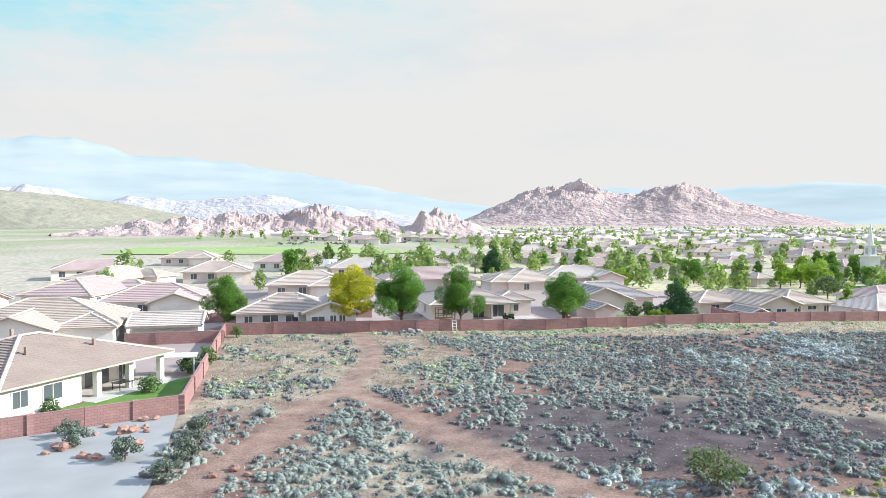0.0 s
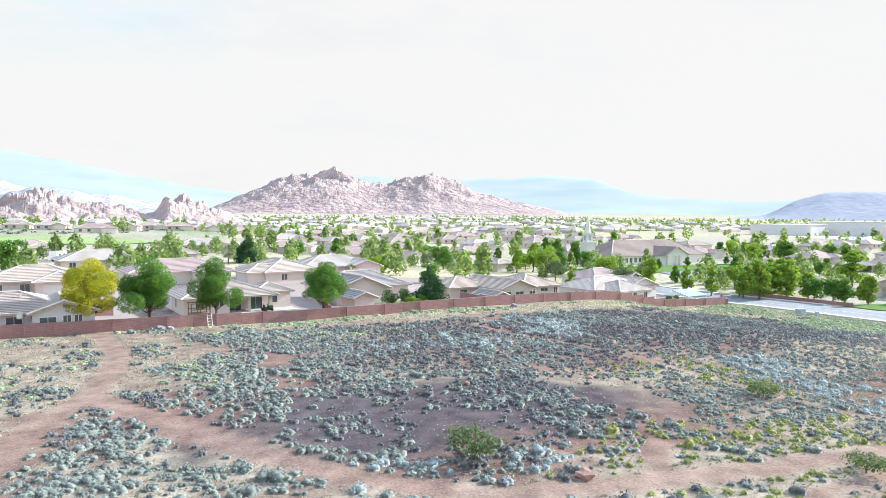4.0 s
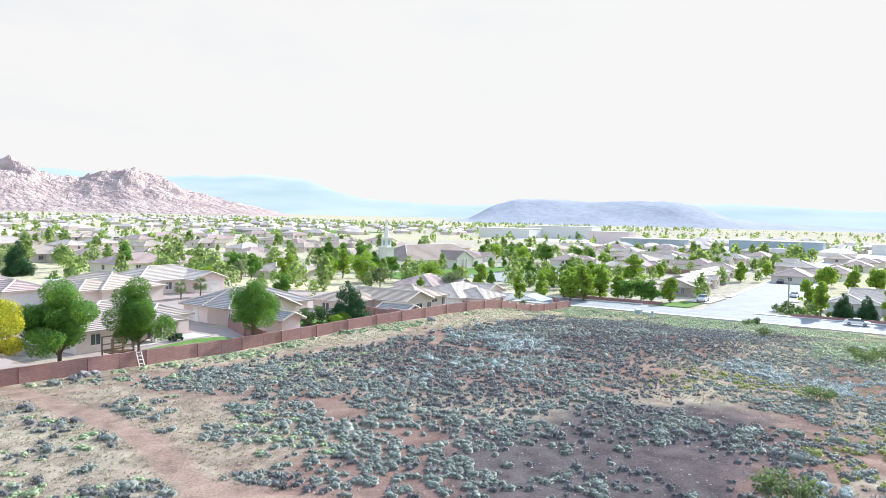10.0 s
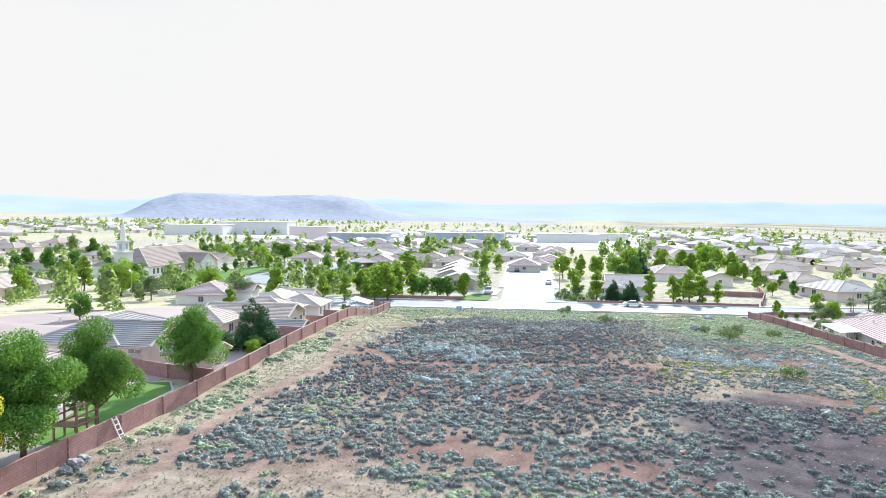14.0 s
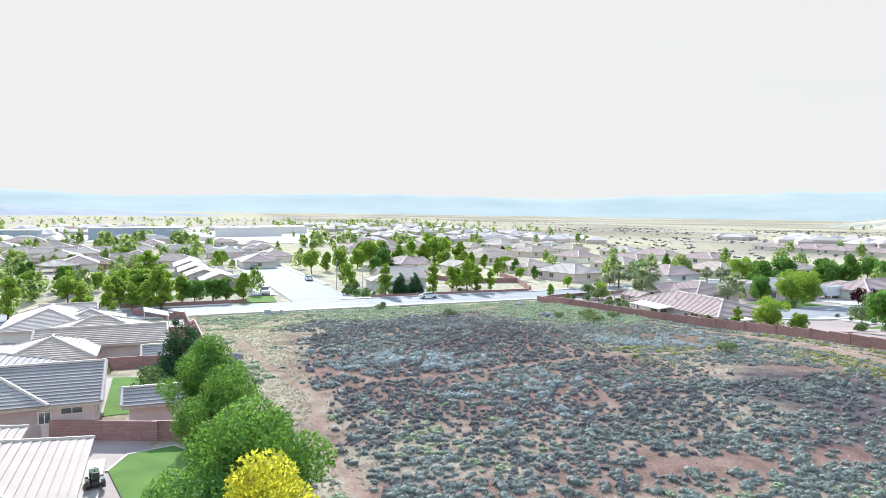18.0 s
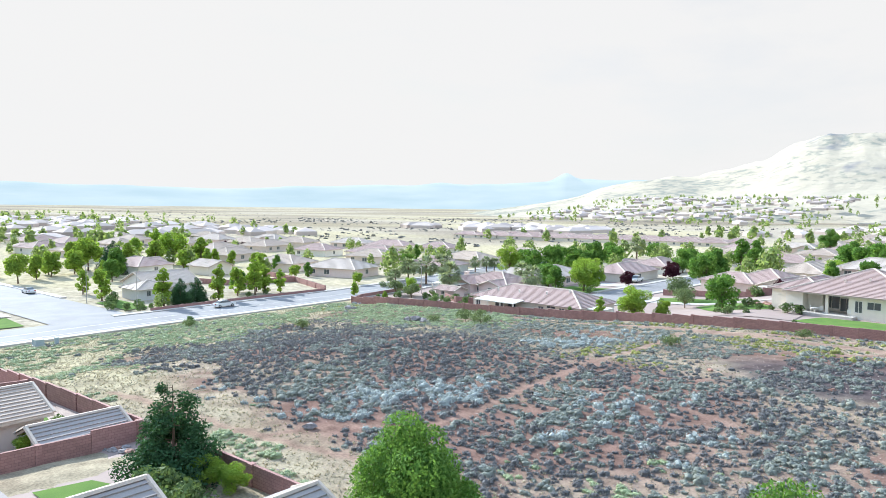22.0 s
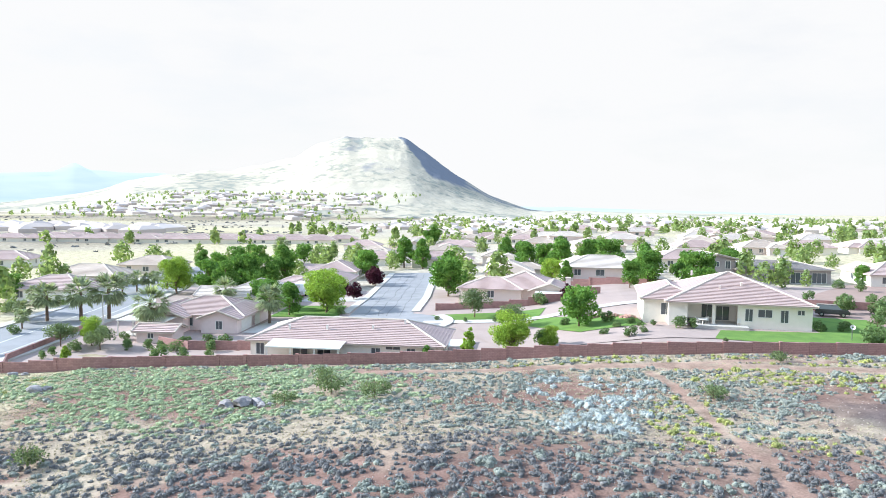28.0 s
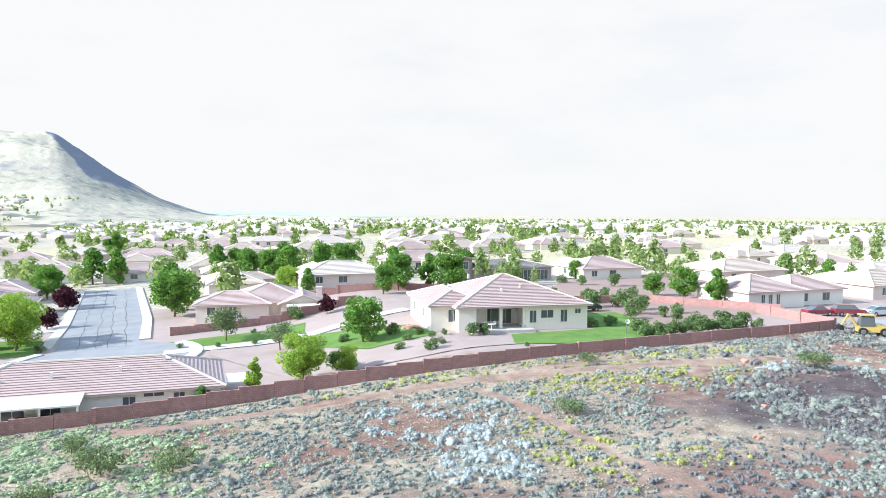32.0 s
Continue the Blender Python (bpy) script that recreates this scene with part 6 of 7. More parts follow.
EXTRA["bush"] += [(163, 64, 2.4), (151, 65, 1.3), (150, 62.8, 2), (147, 60, 1.7), (171, 63, 2.2), (128, 16, 1.5), (127, 13, 1.9), (113, 15, 2.4), (110, 14, 1.7), (108, 10, 1.9), (85, 14, 2.4), (83, 13, 2.2), (77, 13, 1.6), (156, -23, 1.5), (122, 8, 1), (128, 18, 1.3), (144, 4, 1.8), (62, 10, 2.6), (43, 6, 1.9), (54, 7, 1.2), (49, 8, 1), (26, 3, 1.6), (21, -1, 1.4), (22, 7, 1.8)]
EXTRA["bush"] += [(117.6, 9.8, 1.8), (116.2, 10.2, 1.7), (114.9, 9.8, 1.9), (113.4, 10.3, 1.6), (112.2, 9.9, 1.8), (110.7, 5.6, 1.9), (109.4, 5.2, 1.8), (108.2, 5.5, 1.9), (125, 4.1, 1.5), (121.2, 4.6, 1.6), (106.5, 13.4, 1.2), (4.1, -50.7, 2.2), (1.8, -46, 2.4), (-3.7, -41.8, 3), (4.1, -22.8, 2.6), (-2.2, -26.3, 2.4), (9.4, -16.7, 2.8), (11.4, -2.4, 2.0), (23, 2.6, 1.6), (42.4, 4.9, 1.7), (52.9, 3.6, 0.9), (51.2, 3.8, 0.8), (49.5, 3.9, 0.9), (48.2, 3.4, 0.8), (47.1, 3, 0.9), (56, -7, 1), (53.5, -6.4, 1.1)]
EXTRA["bush"] += [(12, -14, 2.5), (15, -19, 2.7), (17, -29, 2), (40, 13, 0.6), (99, -22, 1.8), (80, -15, 0.9), (75, -13, 0.9), (70, -13, 1), (53, -2, 1.8), (56, -3, 1.4), (59, -4, 1.4), (51, 10, 1.7), (63, -29, 2.6), (20, 5, 1.4), (17, -2, 2), (7, -5, 1.8), (12, 7, 2.5), (9, 8, 2.7), (6, 8.4, 2.5), (14, 8, 2)]
EXTRA["bush"] += [(4.5 + 1.55 * k, 9.3 + 0.16 * k + 0.5 * math.sin(k * 2.1), 1.7 + 0.5 * math.sin(k * 1.3) ** 2) for k in range(13)]
for kind, spots in EXTRA.items():
    for x, y, h in spots:
        if all(math.hypot(x - a, y - b) > (1.5 if kind == "bush" else 3.5) for a, b in PLANTED):
            plant(kind, x, y, h)


def on_street(x, y, d):
    for pts in (EAST_ST, SIDE_ST, CUL_ST):
        for (x0, y0), (x1, y1) in zip(pts, pts[1:]):
            dx, dy = x1 - x0, y1 - y0
            k = min(max(((x - x0) * dx + (y - y0) * dy) / (dx * dx + dy * dy), 0), 1)
            if math.hypot(x - x0 - k * dx, y - y0 - k * dy) < d:
                return True
    return False


def far_trees():
    v, f = [], []
    g = random.Random(9)
    near = [(x + g.uniform(-16, 16), y + g.uniform(-16, 16)) for x, y in HOMES for _ in range(3)]
    for x0, x1, y0, y1, n in ((-30, 150, 138, 250, 190), (140, 300, 60, 250, 170), (60, 330, 240, 500, 200), (120, 1000, 480, 1600, 1300), (-140, 220, 560, 900, 160), (-800, 260, -1150, -300, 1500), (300, 800, -1200, -700, 420), (380, 700, 120, 420, 130), (-900, -200, -400, 80, 260), (270, 420, 110, 260, 60), (240, 420, 128, 260, 60), (235, 420, -75, 60, 70), (60, 200, -160, -40, 60), (-60, 60, -160, -40, 60), (600, 1500, 500, 1100, 420), (420, 1000, -160, 60, 170), (700, 1400, -300, 400, 160)):
        for _ in range(n):
            x, y, h = g.uniform(x0, x1), g.uniform(y0, y1), g.uniform(3.5, 8.5) * g.choice((0.8, 1, 1.15))
            wide = g.uniform(0.24, 0.46)
            if near and g.random() < 0.5:
                x, y = near.pop()
            if -125 < x < 24 and 314 < y < 410 or math.hypot(x - 45, y - 58) < (84 if x0 in (-30, 140) else 108) or on_street(x, y, 9) or any(abs(x - a) < 12 and abs(y - b) < 11 for a, b in HOMES) or abs(x - 186) < 36 and abs(y - 213) < 20:
                continue
            z = ground_z(x, y)
            if x0 == 300:
                z += 40 * smooth01((-y - 700) / 500)
            for _ in range(210 if math.hypot(x, y) < 300 else 50 if math.hypot(x, y) < 480 else 26):
                d = Vector((g.gauss(0, 1), g.gauss(0, 1), g.gauss(0, 1))).normalized()
                p = Vector((x, y, z + h * 0.5)) + Vector((d.x * h * wide * (1 - 0.35 * d.z), d.y * h * wide * (1 - 0.35 * d.z), d.z * h * 0.5)) * g.uniform(0.5, 1.0)
                t = Vector((g.gauss(0, 1), g.gauss(0, 1), g.gauss(0, 1))).normalized()
                sz = 0.064 if math.hypot(x, y) < 300 else 0.14
                w = d.cross(t) * h * sz
                t = t * h * sz * 1.15
                i = len(v)
                v += [p - t, p + w, p + t, p - w]
                f.append((i, i + 1, i + 2, i + 3))
    tagged(mesh_ob("distant_trees", v, f, leaf_mat("leaf_far", (0.34, 0.41, 0.17), (0.19, 0.29, 0.12), 0.55)), "scattered green trees of the distant town", "trees", kind="stuff")


far_trees()
for group in T.values():
    for ob in group:
        for o in (*ob.children_recursive, ob):
            bpy.data.objects.remove(o)
for ob in DESIGN:
    for o in (*ob.children_recursive, ob):
        bpy.data.objects.remove(o)

# ---- brush of the open lot ----
def tuft(seed, leaves, size, core=0.0, rise=0.0):
    """One low shrub of unit radius: a mound of small leaf sprays in a few uneven lobes over a dim core, or, with rise, a fan of blades."""
    g = random.Random(seed)
    v = []
    lobes = [(g.uniform(-0.55, 0.55), g.uniform(-0.55, 0.55), g.uniform(0.34, 0.66)) for _ in range(3)] + [(0, 0, 0.62)]
    for k in range(leaves):
        lx, ly, ls = lobes[k % 4]
        a, e = g.random() * 6.283, math.asin(g.random() ** 0.8)
        d = Vector((math.cos(a) * math.cos(e), math.sin(a) * math.cos(e), math.sin(e) * 1.15 + 0.06))
        o = Vector((lx, ly, 0))
        t = Vector((g.gauss(0, 1), g.gauss(0, 1), g.gauss(0, 0.8) + 0.5)).normalized()
        if rise:
            p = o * 0.6
            q = p + d * ls * g.uniform(0.8, 1.2) + Vector((0, 0, rise))
            w = (q - p).cross(t).normalized() * size
            v += [p - w, p + w, q]
        else:
            p = o + d * ls * g.uniform(0.84, 1.20)
            w = (d + 0.8 * t).cross(t).normalized()
            s = size * g.uniform(0.6, 1.5)
            v += [p - t * s * 0.8 + w * s * 0.5, p - t * s * 0.5 - w * s * 0.6, p + t * s * 1.25]
    faces = np.arange(len(v)).reshape(-1, 3)
    if core:
        n, tri = len(v), []
        for lx, ly, ls in lobes:
            b = len(v)
            for e, m in ((-0.1, 5), (0.6, 5)):
                for k in range(m):
                    a = (k + e) * 2 * math.pi / m
                    r = core * ls * g.uniform(0.7, 1.15)
                    v.append(Vector((lx + math.cos(a) * math.cos(e) * r, ly + math.sin(a) * math.cos(e) * r, math.sin(e) * r * 1.15)))
            v.append(Vector((lx, ly, core * ls * 1.15)))
            for k in range(5):
                a, c = b + k, b + (k + 1) % 5
                tri += [(a, c, c + 5), (a, c + 5, a + 5), (a + 5, c + 5, b + 10)]
        faces = np.concatenate([faces, np.array(tri)])
    return np.array([tuple(q) for q in v]), faces


def scatter(name, spots, variants, material, label, category):
    """All spots (x, y, radius, height) of one sort of shrub, joined."""
    vs, fs, n = [], [], 0
    g = random.Random(3)
    for k, (x, y, r, h) in enumerate(spots):
        tv, tf = variants[k % len(variants)]
        a = g.random() * 6.283
        c, s = math.cos(a), math.sin(a)
        q = np.empty_like(tv)
        q[:, 0] = x + r * (tv[:, 0] * c - tv[:, 1] * s)
        q[:, 1] = y + r * (tv[:, 0] * s + tv[:, 1] * c)
        q[:, 2] = lot_z(x, y) + h * tv[:, 2]
        vs.append(q)
        fs.append(tf + n)
        n += len(tv)
    v, f = np.concatenate(vs), np.concatenate(fs)
    me = bpy.data.meshes.new(name)
    me.vertices.add(len(v))
    me.vertices.foreach_set("co", v.astype(np.float32).ravel())
    me.loops.add(len(f) * 3)
    me.loops.foreach_set("vertex_index", f.astype(np.int32).ravel())
    me.polygons.add(len(f))
    me.polygons.foreach_set("loop_start", np.arange(0, len(f) * 3, 3, dtype=np.int32))
    me.update(calc_edges=True)
    me.shade_smooth()
    me.materials.append(material)
    return tagged(new(name, me), label, category, kind="stuff")


def lot_z(x, y):
    return ground_z(x, y) + 0.22 * noise.noise((x * 0.12, y * 0.12, 0)) + 0.08 * noise.noise((x * 0.5, y * 0.5, 3))


def in_lot(x, y):
    north = np.interp(x, [p[0] for p in WALL_N], [p[1] for p in WALL_N]) - 0.8 if x < 117 else 112 - 0.3 * (x - 117)
    south = np.interp(x, [p[0] for p in WALL_S[::-1]], [p[1] for p in WALL_S[::-1]]) + 0.8 if x > -6 else 8
    west = np.interp(y, [8, 49, 88], [-14.5, -15.8, -20.2])
    east = np.interp(y, [25, 60, 110], [129, 126.5, 121])
    return south < y < north and west < x < east


def sorts(x, y):
    """How much each sort of shrub likes a spot."""
    n = n2(x, y, 0.07, 20) + 0.5 * n2(x, y, 0.23, 21)
    gold = max(blob(x, y, 33, 26, 13, 6.5), 0.8 * blob(x, y, 36, 19.5, 28, 2.4), 0.85 * blob(x, y, 49.6, 44, 3.4, 10), 0.7 * blob(x, y, 121, 35, 6, 6), 0.6 * blob(x, y, 45, 48, 6, 3), 0.4 * blob(x, y, 58, 21, 12, 2.5))
    pale = max(blob(x, y, 50, 76, 5.5, 13), blob(x, y, 57, 34, 6.5, 6), 0.8 * blob(x, y, 57, 43, 4, 6), blob(x, y, 20, 28, 3.5, 2.5), 0.9 * blob(x, y, 11, 30.5, 4, 2.5), 0.8 * blob(x, y, 61, 88, 10, 4), 0.3 * blob(x, y, 34, 66, 12, 8))
    e = edge(x, y)
    green = max(1.6 * blob(x, y, 97, 34, 22, 14), 0.9 * e, 0.4 * west(x, y), 0.35 * blob(x, y, 26, 78, 12, 7))
    dark = (0.12 + 0.3 * smooth01((46 - x) / 8) + 1.15 * smooth01((x - 16 + 9 * n) / 16) * smooth01((y - 42 + 8 * n) / 9)) * (1 - e) + 0.4 * charred(x, y)
    sage = (0.32 + 0.7 * smooth01(0.4 + 1.9 * n) * (1 - 0.35 * min(dark, 1))) * (1 - 0.7 * e) * (1 - 0.7 * blob(x, y, 97, 34, 22, 14))
    return {"gold": gold * 1.15, "pale": pale * (1.1 + n), "green": green * (1.2 + n), "dark": max(dark * (0.85 - 0.9 * n), 0.05), "sage": sage}


def cover(x, y):
    """Share of the ground that shrubs may take."""
    core = smooth01((x - 10) / 10) * smooth01((y - 47) / 8) * smooth01((84 - y) / 6)
    c = 0.70 + 0.45 * core + (1.4 - 0.6 * core) * n2(x, y, 0.13, 11) + 0.5 * n2(x, y, 0.035, 12) + 0.5 * n2(x, y, 0.4, 13)
    c -= 0.50 * west(x, y) + 0.2 * smooth01((6 - x) / 6) * smooth01((56 - y) / 8)
    c -= 0.30 * charred(x, y)
    c += 0.35 * blob(x, y, 97, 34, 22, 14) + 0.1 * smooth01((56 - y) / 10) * smooth01((x - 36) / 10)
    c -= 0.30 * edge(x, y) + 0.2 * smooth01((y - 80) / 6)
    c -= 0.2 * blob(x, y, 47, 84, 6, 6)
    return c


brush = {"dark": [], "sage": [], "pale": [], "green": [], "gold": [], "straw": []}
GROWN = collections.defaultdict(list)


def room(x, y, r):
    i, j = int(x // 2), int(y // 2)
    return all(math.hypot(x - a, y - b) > 0.44 * (r + c) for di in (-1, 0, 1) for dj in (-1, 0, 1) for a, b, c in GROWN[i + di, j + dj])


def grow(kind, x, y, r, h):
    GROWN[int(x // 2), int(y // 2)].append((x, y, r))
    brush[kind].append((x, y, r, h))


gr = random.Random(17)
for _ in range(52000):
    x, y = gr.uniform(-21, 130), gr.uniform(8, 112)
    if not in_lot(x, y) or track_at(x, y) < 1.15 or gr.random() > cover(x, y):
        continue
    w = sorts(x, y)
    kind = gr.choices(list(w), [max(v, 0) ** 1.6 for v in w.values()])[0]
    r = {"dark": 0.44, "sage": 0.58, "pale": 0.62, "green": 0.57, "gold": 0.36}[kind] * gr.uniform(0.5, 1.15) * (1 + 0.9 * gr.random() ** 5)
    if y < 54 and x > 32 and kind in ("sage", "dark"):
        r *= 0.72
    if not room(x, y, r):
        continue
    tall = {"dark": 0.98, "sage": 0.82, "pale": 0.95, "green": 0.62, "gold": 0.95}[kind] * gr.uniform(0.85, 1.15)
    grow(kind, x, y, r, r * tall)
    if kind in ("sage", "green", "pale") and gr.random() < 0.5:
        for _ in range(gr.randint(1, 3)):
            a, d = gr.random() * 6.283, r * gr.uniform(0.8, 1.3)
            qx, qy, q = x + math.cos(a) * d, y + math.sin(a) * d, r * gr.uniform(0.6, 0.95)
            if in_lot(qx, qy) and track_at(qx, qy) > 1.15:
                grow(kind, qx, qy, q, q * tall)
for _ in range(90000):
    x, y = gr.uniform(-21, 130), gr.uniform(8, 112)
    dry = 0.34 + 0.75 * edge(x, y) + 0.75 * smooth01((56 - y) / 10) * smooth01((x - 34) / 10) + 0.8 * west(x, y) + 0.9 * n2(x, y, 0.07, 1) - 0.9 * charred(x, y)
    dry -= 0.5 * smooth01(1.5 - math.hypot((x - 44) / 36, (y - 64) / 18))
    if gr.random() < dry and in_lot(x, y) and track_at(x, y) > 0.9:
        brush["straw"].append((x, y, gr.uniform(0.16, 0.42), gr.uniform(0.10, 0.28)))
M_BRUSH = {"dark": leaf_mat("brush_dark", (0.25, 0.25, 0.25), (0.155, 0.157, 0.163), 0.08, bump=0.4, vary=0.15), "sage": leaf_mat("brush_sage", (0.33, 0.353, 0.312), (0.222, 0.245, 0.22), 0.08, bump=0.4, vary=0.15),
           "pale": leaf_mat("brush_pale", (0.47, 0.515, 0.505), (0.37, 0.41, 0.405), 0.08, bump=0.4, vary=0.12), "green": leaf_mat("brush_green", (0.42, 0.49, 0.30), (0.30, 0.37, 0.22), 0.12, bump=0.4, vary=0.15),
           "gold": leaf_mat("brush_gold", (0.45, 0.46, 0.16), (0.31, 0.345, 0.13), 0.08, bump=0.4, vary=0.20), "straw": leaf_mat("dry_grass", (0.56, 0.51, 0.395), (0.43, 0.39, 0.30), 0.15, vary=0.15)}
for _m in M_BRUSH.values():
    for _n in _m.node_tree.nodes:
        if _n.type == "BUMP":
            _n.inputs["Distance"].default_value = 0.25
BRUSH_LABEL = {"dark": "dark grey-green low desert brush", "sage": "grey-green sagebrush of the open lot", "pale": "pale silvery sagebrush", "green": "green weedy scrub", "gold": "yellow-flowered rabbitbrush", "straw": "dry straw-coloured grass tufts"}
BRUSH_NAME = {"dark": "desert_brush", "sage": "sagebrush", "pale": "silver_sagebrush", "green": "weeds", "gold": "rabbitbrush", "straw": "dry_grass"}
# leaf sprays, their size, solid core, rise of blades
BRUSH_FORM = {"dark": (46, 0.115, 0.74, 0), "sage": (46, 0.105, 0.82, 0), "pale": (84, 0.09, 0.80, 0), "green": (44, 0.11, 0.80, 0), "gold": (64, 0.11, 0.86, 0), "straw": (9, 0.085, 0, 0.2)}
for key, spots in brush.items():
    scatter(BRUSH_NAME[key], spots, [tuft(200 + k, *BRUSH_FORM[key]) for k in range(12)], M_BRUSH[key], BRUSH_LABEL[key], "grass" if key == "straw" else "shrubs")


def litter():
    """Pale stones, dead twigs and clods that lie between the shrubs."""
    g = random.Random(77)
    spots = []
    for _ in range(22000):
        x, y = g.uniform(-21, 130), g.uniform(8, 112)
        if in_lot(x, y) and g.random() < 0.55 + 0.3 * charred(x, y) + 0.6 * n2(x, y, 0.15, 51) and track_at(x, y) > 0.8:
            spots.append((x, y, g.uniform(0.03, 0.075) * (1 + 1.2 * g.random() ** 6), g.uniform(0.03, 0.09)))
    forms = []
    for k in range(6):
        v = [(math.cos(a) * g.uniform(0.6, 1.3), math.sin(a) * g.uniform(0.6, 1.3), g.uniform(-0.2, 0.5)) for a in (0.2, 1.5, 2.7, 3.9, 5.2)] + [(0, 0, g.uniform(0.8, 1.4))]
        forms.append((np.array(v), np.array([(q, (q + 1) % 5, 5) for q in range(5)])))
    scatter("stones", spots, forms, mat("desert_pebble", (0.36, 0.30, 0.265), (0.22, 0.17, 0.15), per_island=0.5, scale=3), "small pale stones strewn over the lot", "stones")


litter()


def far_scrub():
    v, f = [], []
    g = random.Random(41)
    for x0, x1, y0, y1, n in ((240, 900, -700, -120, 1500), (330, 1000, -140, 30, 600), (-60, 200, 440, 560, 260), (700, 1800, -600, 600, 900)):
        for _ in range(n):
            x, y = g.uniform(x0, x1), g.uniform(y0, y1)
            if n2(x, y, 0.01, 31) + 0.5 * n2(x, y, 0.04, 32) < -0.1:
                continue
            r, z = g.uniform(0.6, 2.0), ground_z(x, y)
            for _ in range(7):
                a = g.random() * 6.28
                p = Vector((x + math.cos(a) * r * g.random(), y + math.sin(a) * r * g.random(), z + 0.3 * r * g.random()))
                t = Vector((g.gauss(0, 1), g.gauss(0, 1), g.gauss(0, 0.7))).normalized() * r * 0.7
                w = Vector((g.gauss(0, 1), g.gauss(0, 1), 1)).normalized() * r * 0.45
                i = len(v)
                v += [p - t, p + w, p + t, p - w]
                f.append((i, i + 1, i + 2, i + 3))
    tagged(mesh_ob("distant_scrub", v, f, M_BRUSH["dark"]), "dark scrub dotting the far plain", "shrubs", kind="stuff")


far_scrub()

# ---- vehicles ----
def paint(name, c, rough=0.25, metal=0.0):
    m = mat(name, c, tuple(v * 0.94 for v in c), rough=rough, metal=metal, bump=0.0, spec=0.6)
    m.node_tree.nodes["Principled BSDF"].inputs["Coat Weight"].default_value = 0.5
    return m


M_WHITECAR, M_REDCAR, M_DARKCAR = paint("car_white", (0.78, 0.79, 0.80)), paint("car_maroon", (0.17, 0.025, 0.045)), paint("car_black", (0.02, 0.022, 0.025))
M_BLUECAR = paint("car_blue_grey", (0.42, 0.50, 0.56))
M_YELLOW = paint("machine_yellow", (0.48, 0.34, 0.09), 0.6)
M_TYRE = mat("tyre_rubber", (0.03, 0.03, 0.03), rough=0.9)
M_RIM = mat("wheel_rim", (0.5, 0.5, 0.52), rough=0.3, metal=0.9)
M_LAMP = mat("lamp_lens", (0.75, 0.74, 0.70), rough=0.2)
M_TAIL = mat("tail_lens", (0.4, 0.02, 0.02), rough=0.3)


def prism(profile, w, inset=0.0):
    """Side profile (x, z) swept across the width; the upper part drawn in by inset."""
    bm = bmesh.new()
    top = max(z for _, z in profile)
    low = min(z for _, z in profile)
    a, b = [], []
    for x, z in profile:
        k = inset * max((z - low) / (top - low), 0)
        a.append(bm.verts.new((x, -w / 2 + k, z)))
        b.append(bm.verts.new((x, w / 2 - k, z)))
    bm.faces.new(a)
    bm.faces.new(b[::-1])
    for k in range(len(profile)):
        j = (k + 1) % len(profile)
        bm.faces.new((a[j], a[k], b[k], b[j]))
    return bm


def wheels(root, xs, w, r):
    for x in xs:
        for s in (-1, 1):
            v, f = [], []
            y = s * (w / 2 - 0.1)
            tube(v, f, (x, y - 0.11, r), (x, y + 0.11, r), r, r, 14)
            f += [tuple(range(13, -1, -1)), tuple(range(14, 28))]
            wh = mesh_ob("wheel", v, f, M_TYRE, root)
            v, f = [], []
            tube(v, f, (x, y + s * 0.08, r), (x, y + s * 0.125, r), r * 0.62, r * 0.55, 10)
            f += [tuple(range(9, -1, -1)), tuple(range(10, 20))]
            mesh_ob("rim", v, f, M_RIM, wh)


def sedan(x, y, rot, material, label, kind="sedan"):
    z = ground_z(x, y) + 0.14
    root = empty("car", Matrix.Translation((x, y, z)) @ Matrix.Rotation(radians(rot), 4, "Z"), label, "car")
    lower = [(-2.35, 0.32), (2.30, 0.30), (2.38, 0.55), (2.25, 0.78), (1.25, 0.92), (-1.7, 0.96), (-2.25, 0.92), (-2.4, 0.62)]
    cabin = [(1.3, 0.90), (0.55, 1.38), (-0.75, 1.42), (-1.75, 0.94)]
    if kind == "suv":
        lower = [(-2.3, 0.4), (2.3, 0.38), (2.35, 0.75), (2.1, 1.0), (1.2, 1.08), (-2.25, 1.1), (-2.35, 0.7)]
        cabin = [(1.25, 1.05), (0.6, 1.68), (-1.9, 1.72), (-2.25, 1.08)]
    body_part = part("car_body", prism(lower, 1.8, 0.06), material, root)
    part("cabin_glass", prism(cabin, 1.56, 0.16), M_GLASS, root)
    (x1, z1), (x2, z2) = cabin[1], cabin[2]
    part("car_roof", prism([(x1 + 0.05, z1 - 0.02), (x1, z1 + 0.04), (x2, z2 + 0.04), (x2 - 0.08, z2 - 0.02)], 1.28, 0.02), material, root)
    for s in (-0.62, 0.62):
        part("headlight", boxes((2.26, s - 0.18, 0.58, 2.36, s + 0.18, 0.72)), M_LAMP, body_part)
        part("tail_light", boxes((-2.38, s - 0.18, 0.68, -2.3, s + 0.18, 0.86)), M_TAIL, body_part)
    wheels(root, (-1.42, 1.42), 1.8, 0.32)
    return root


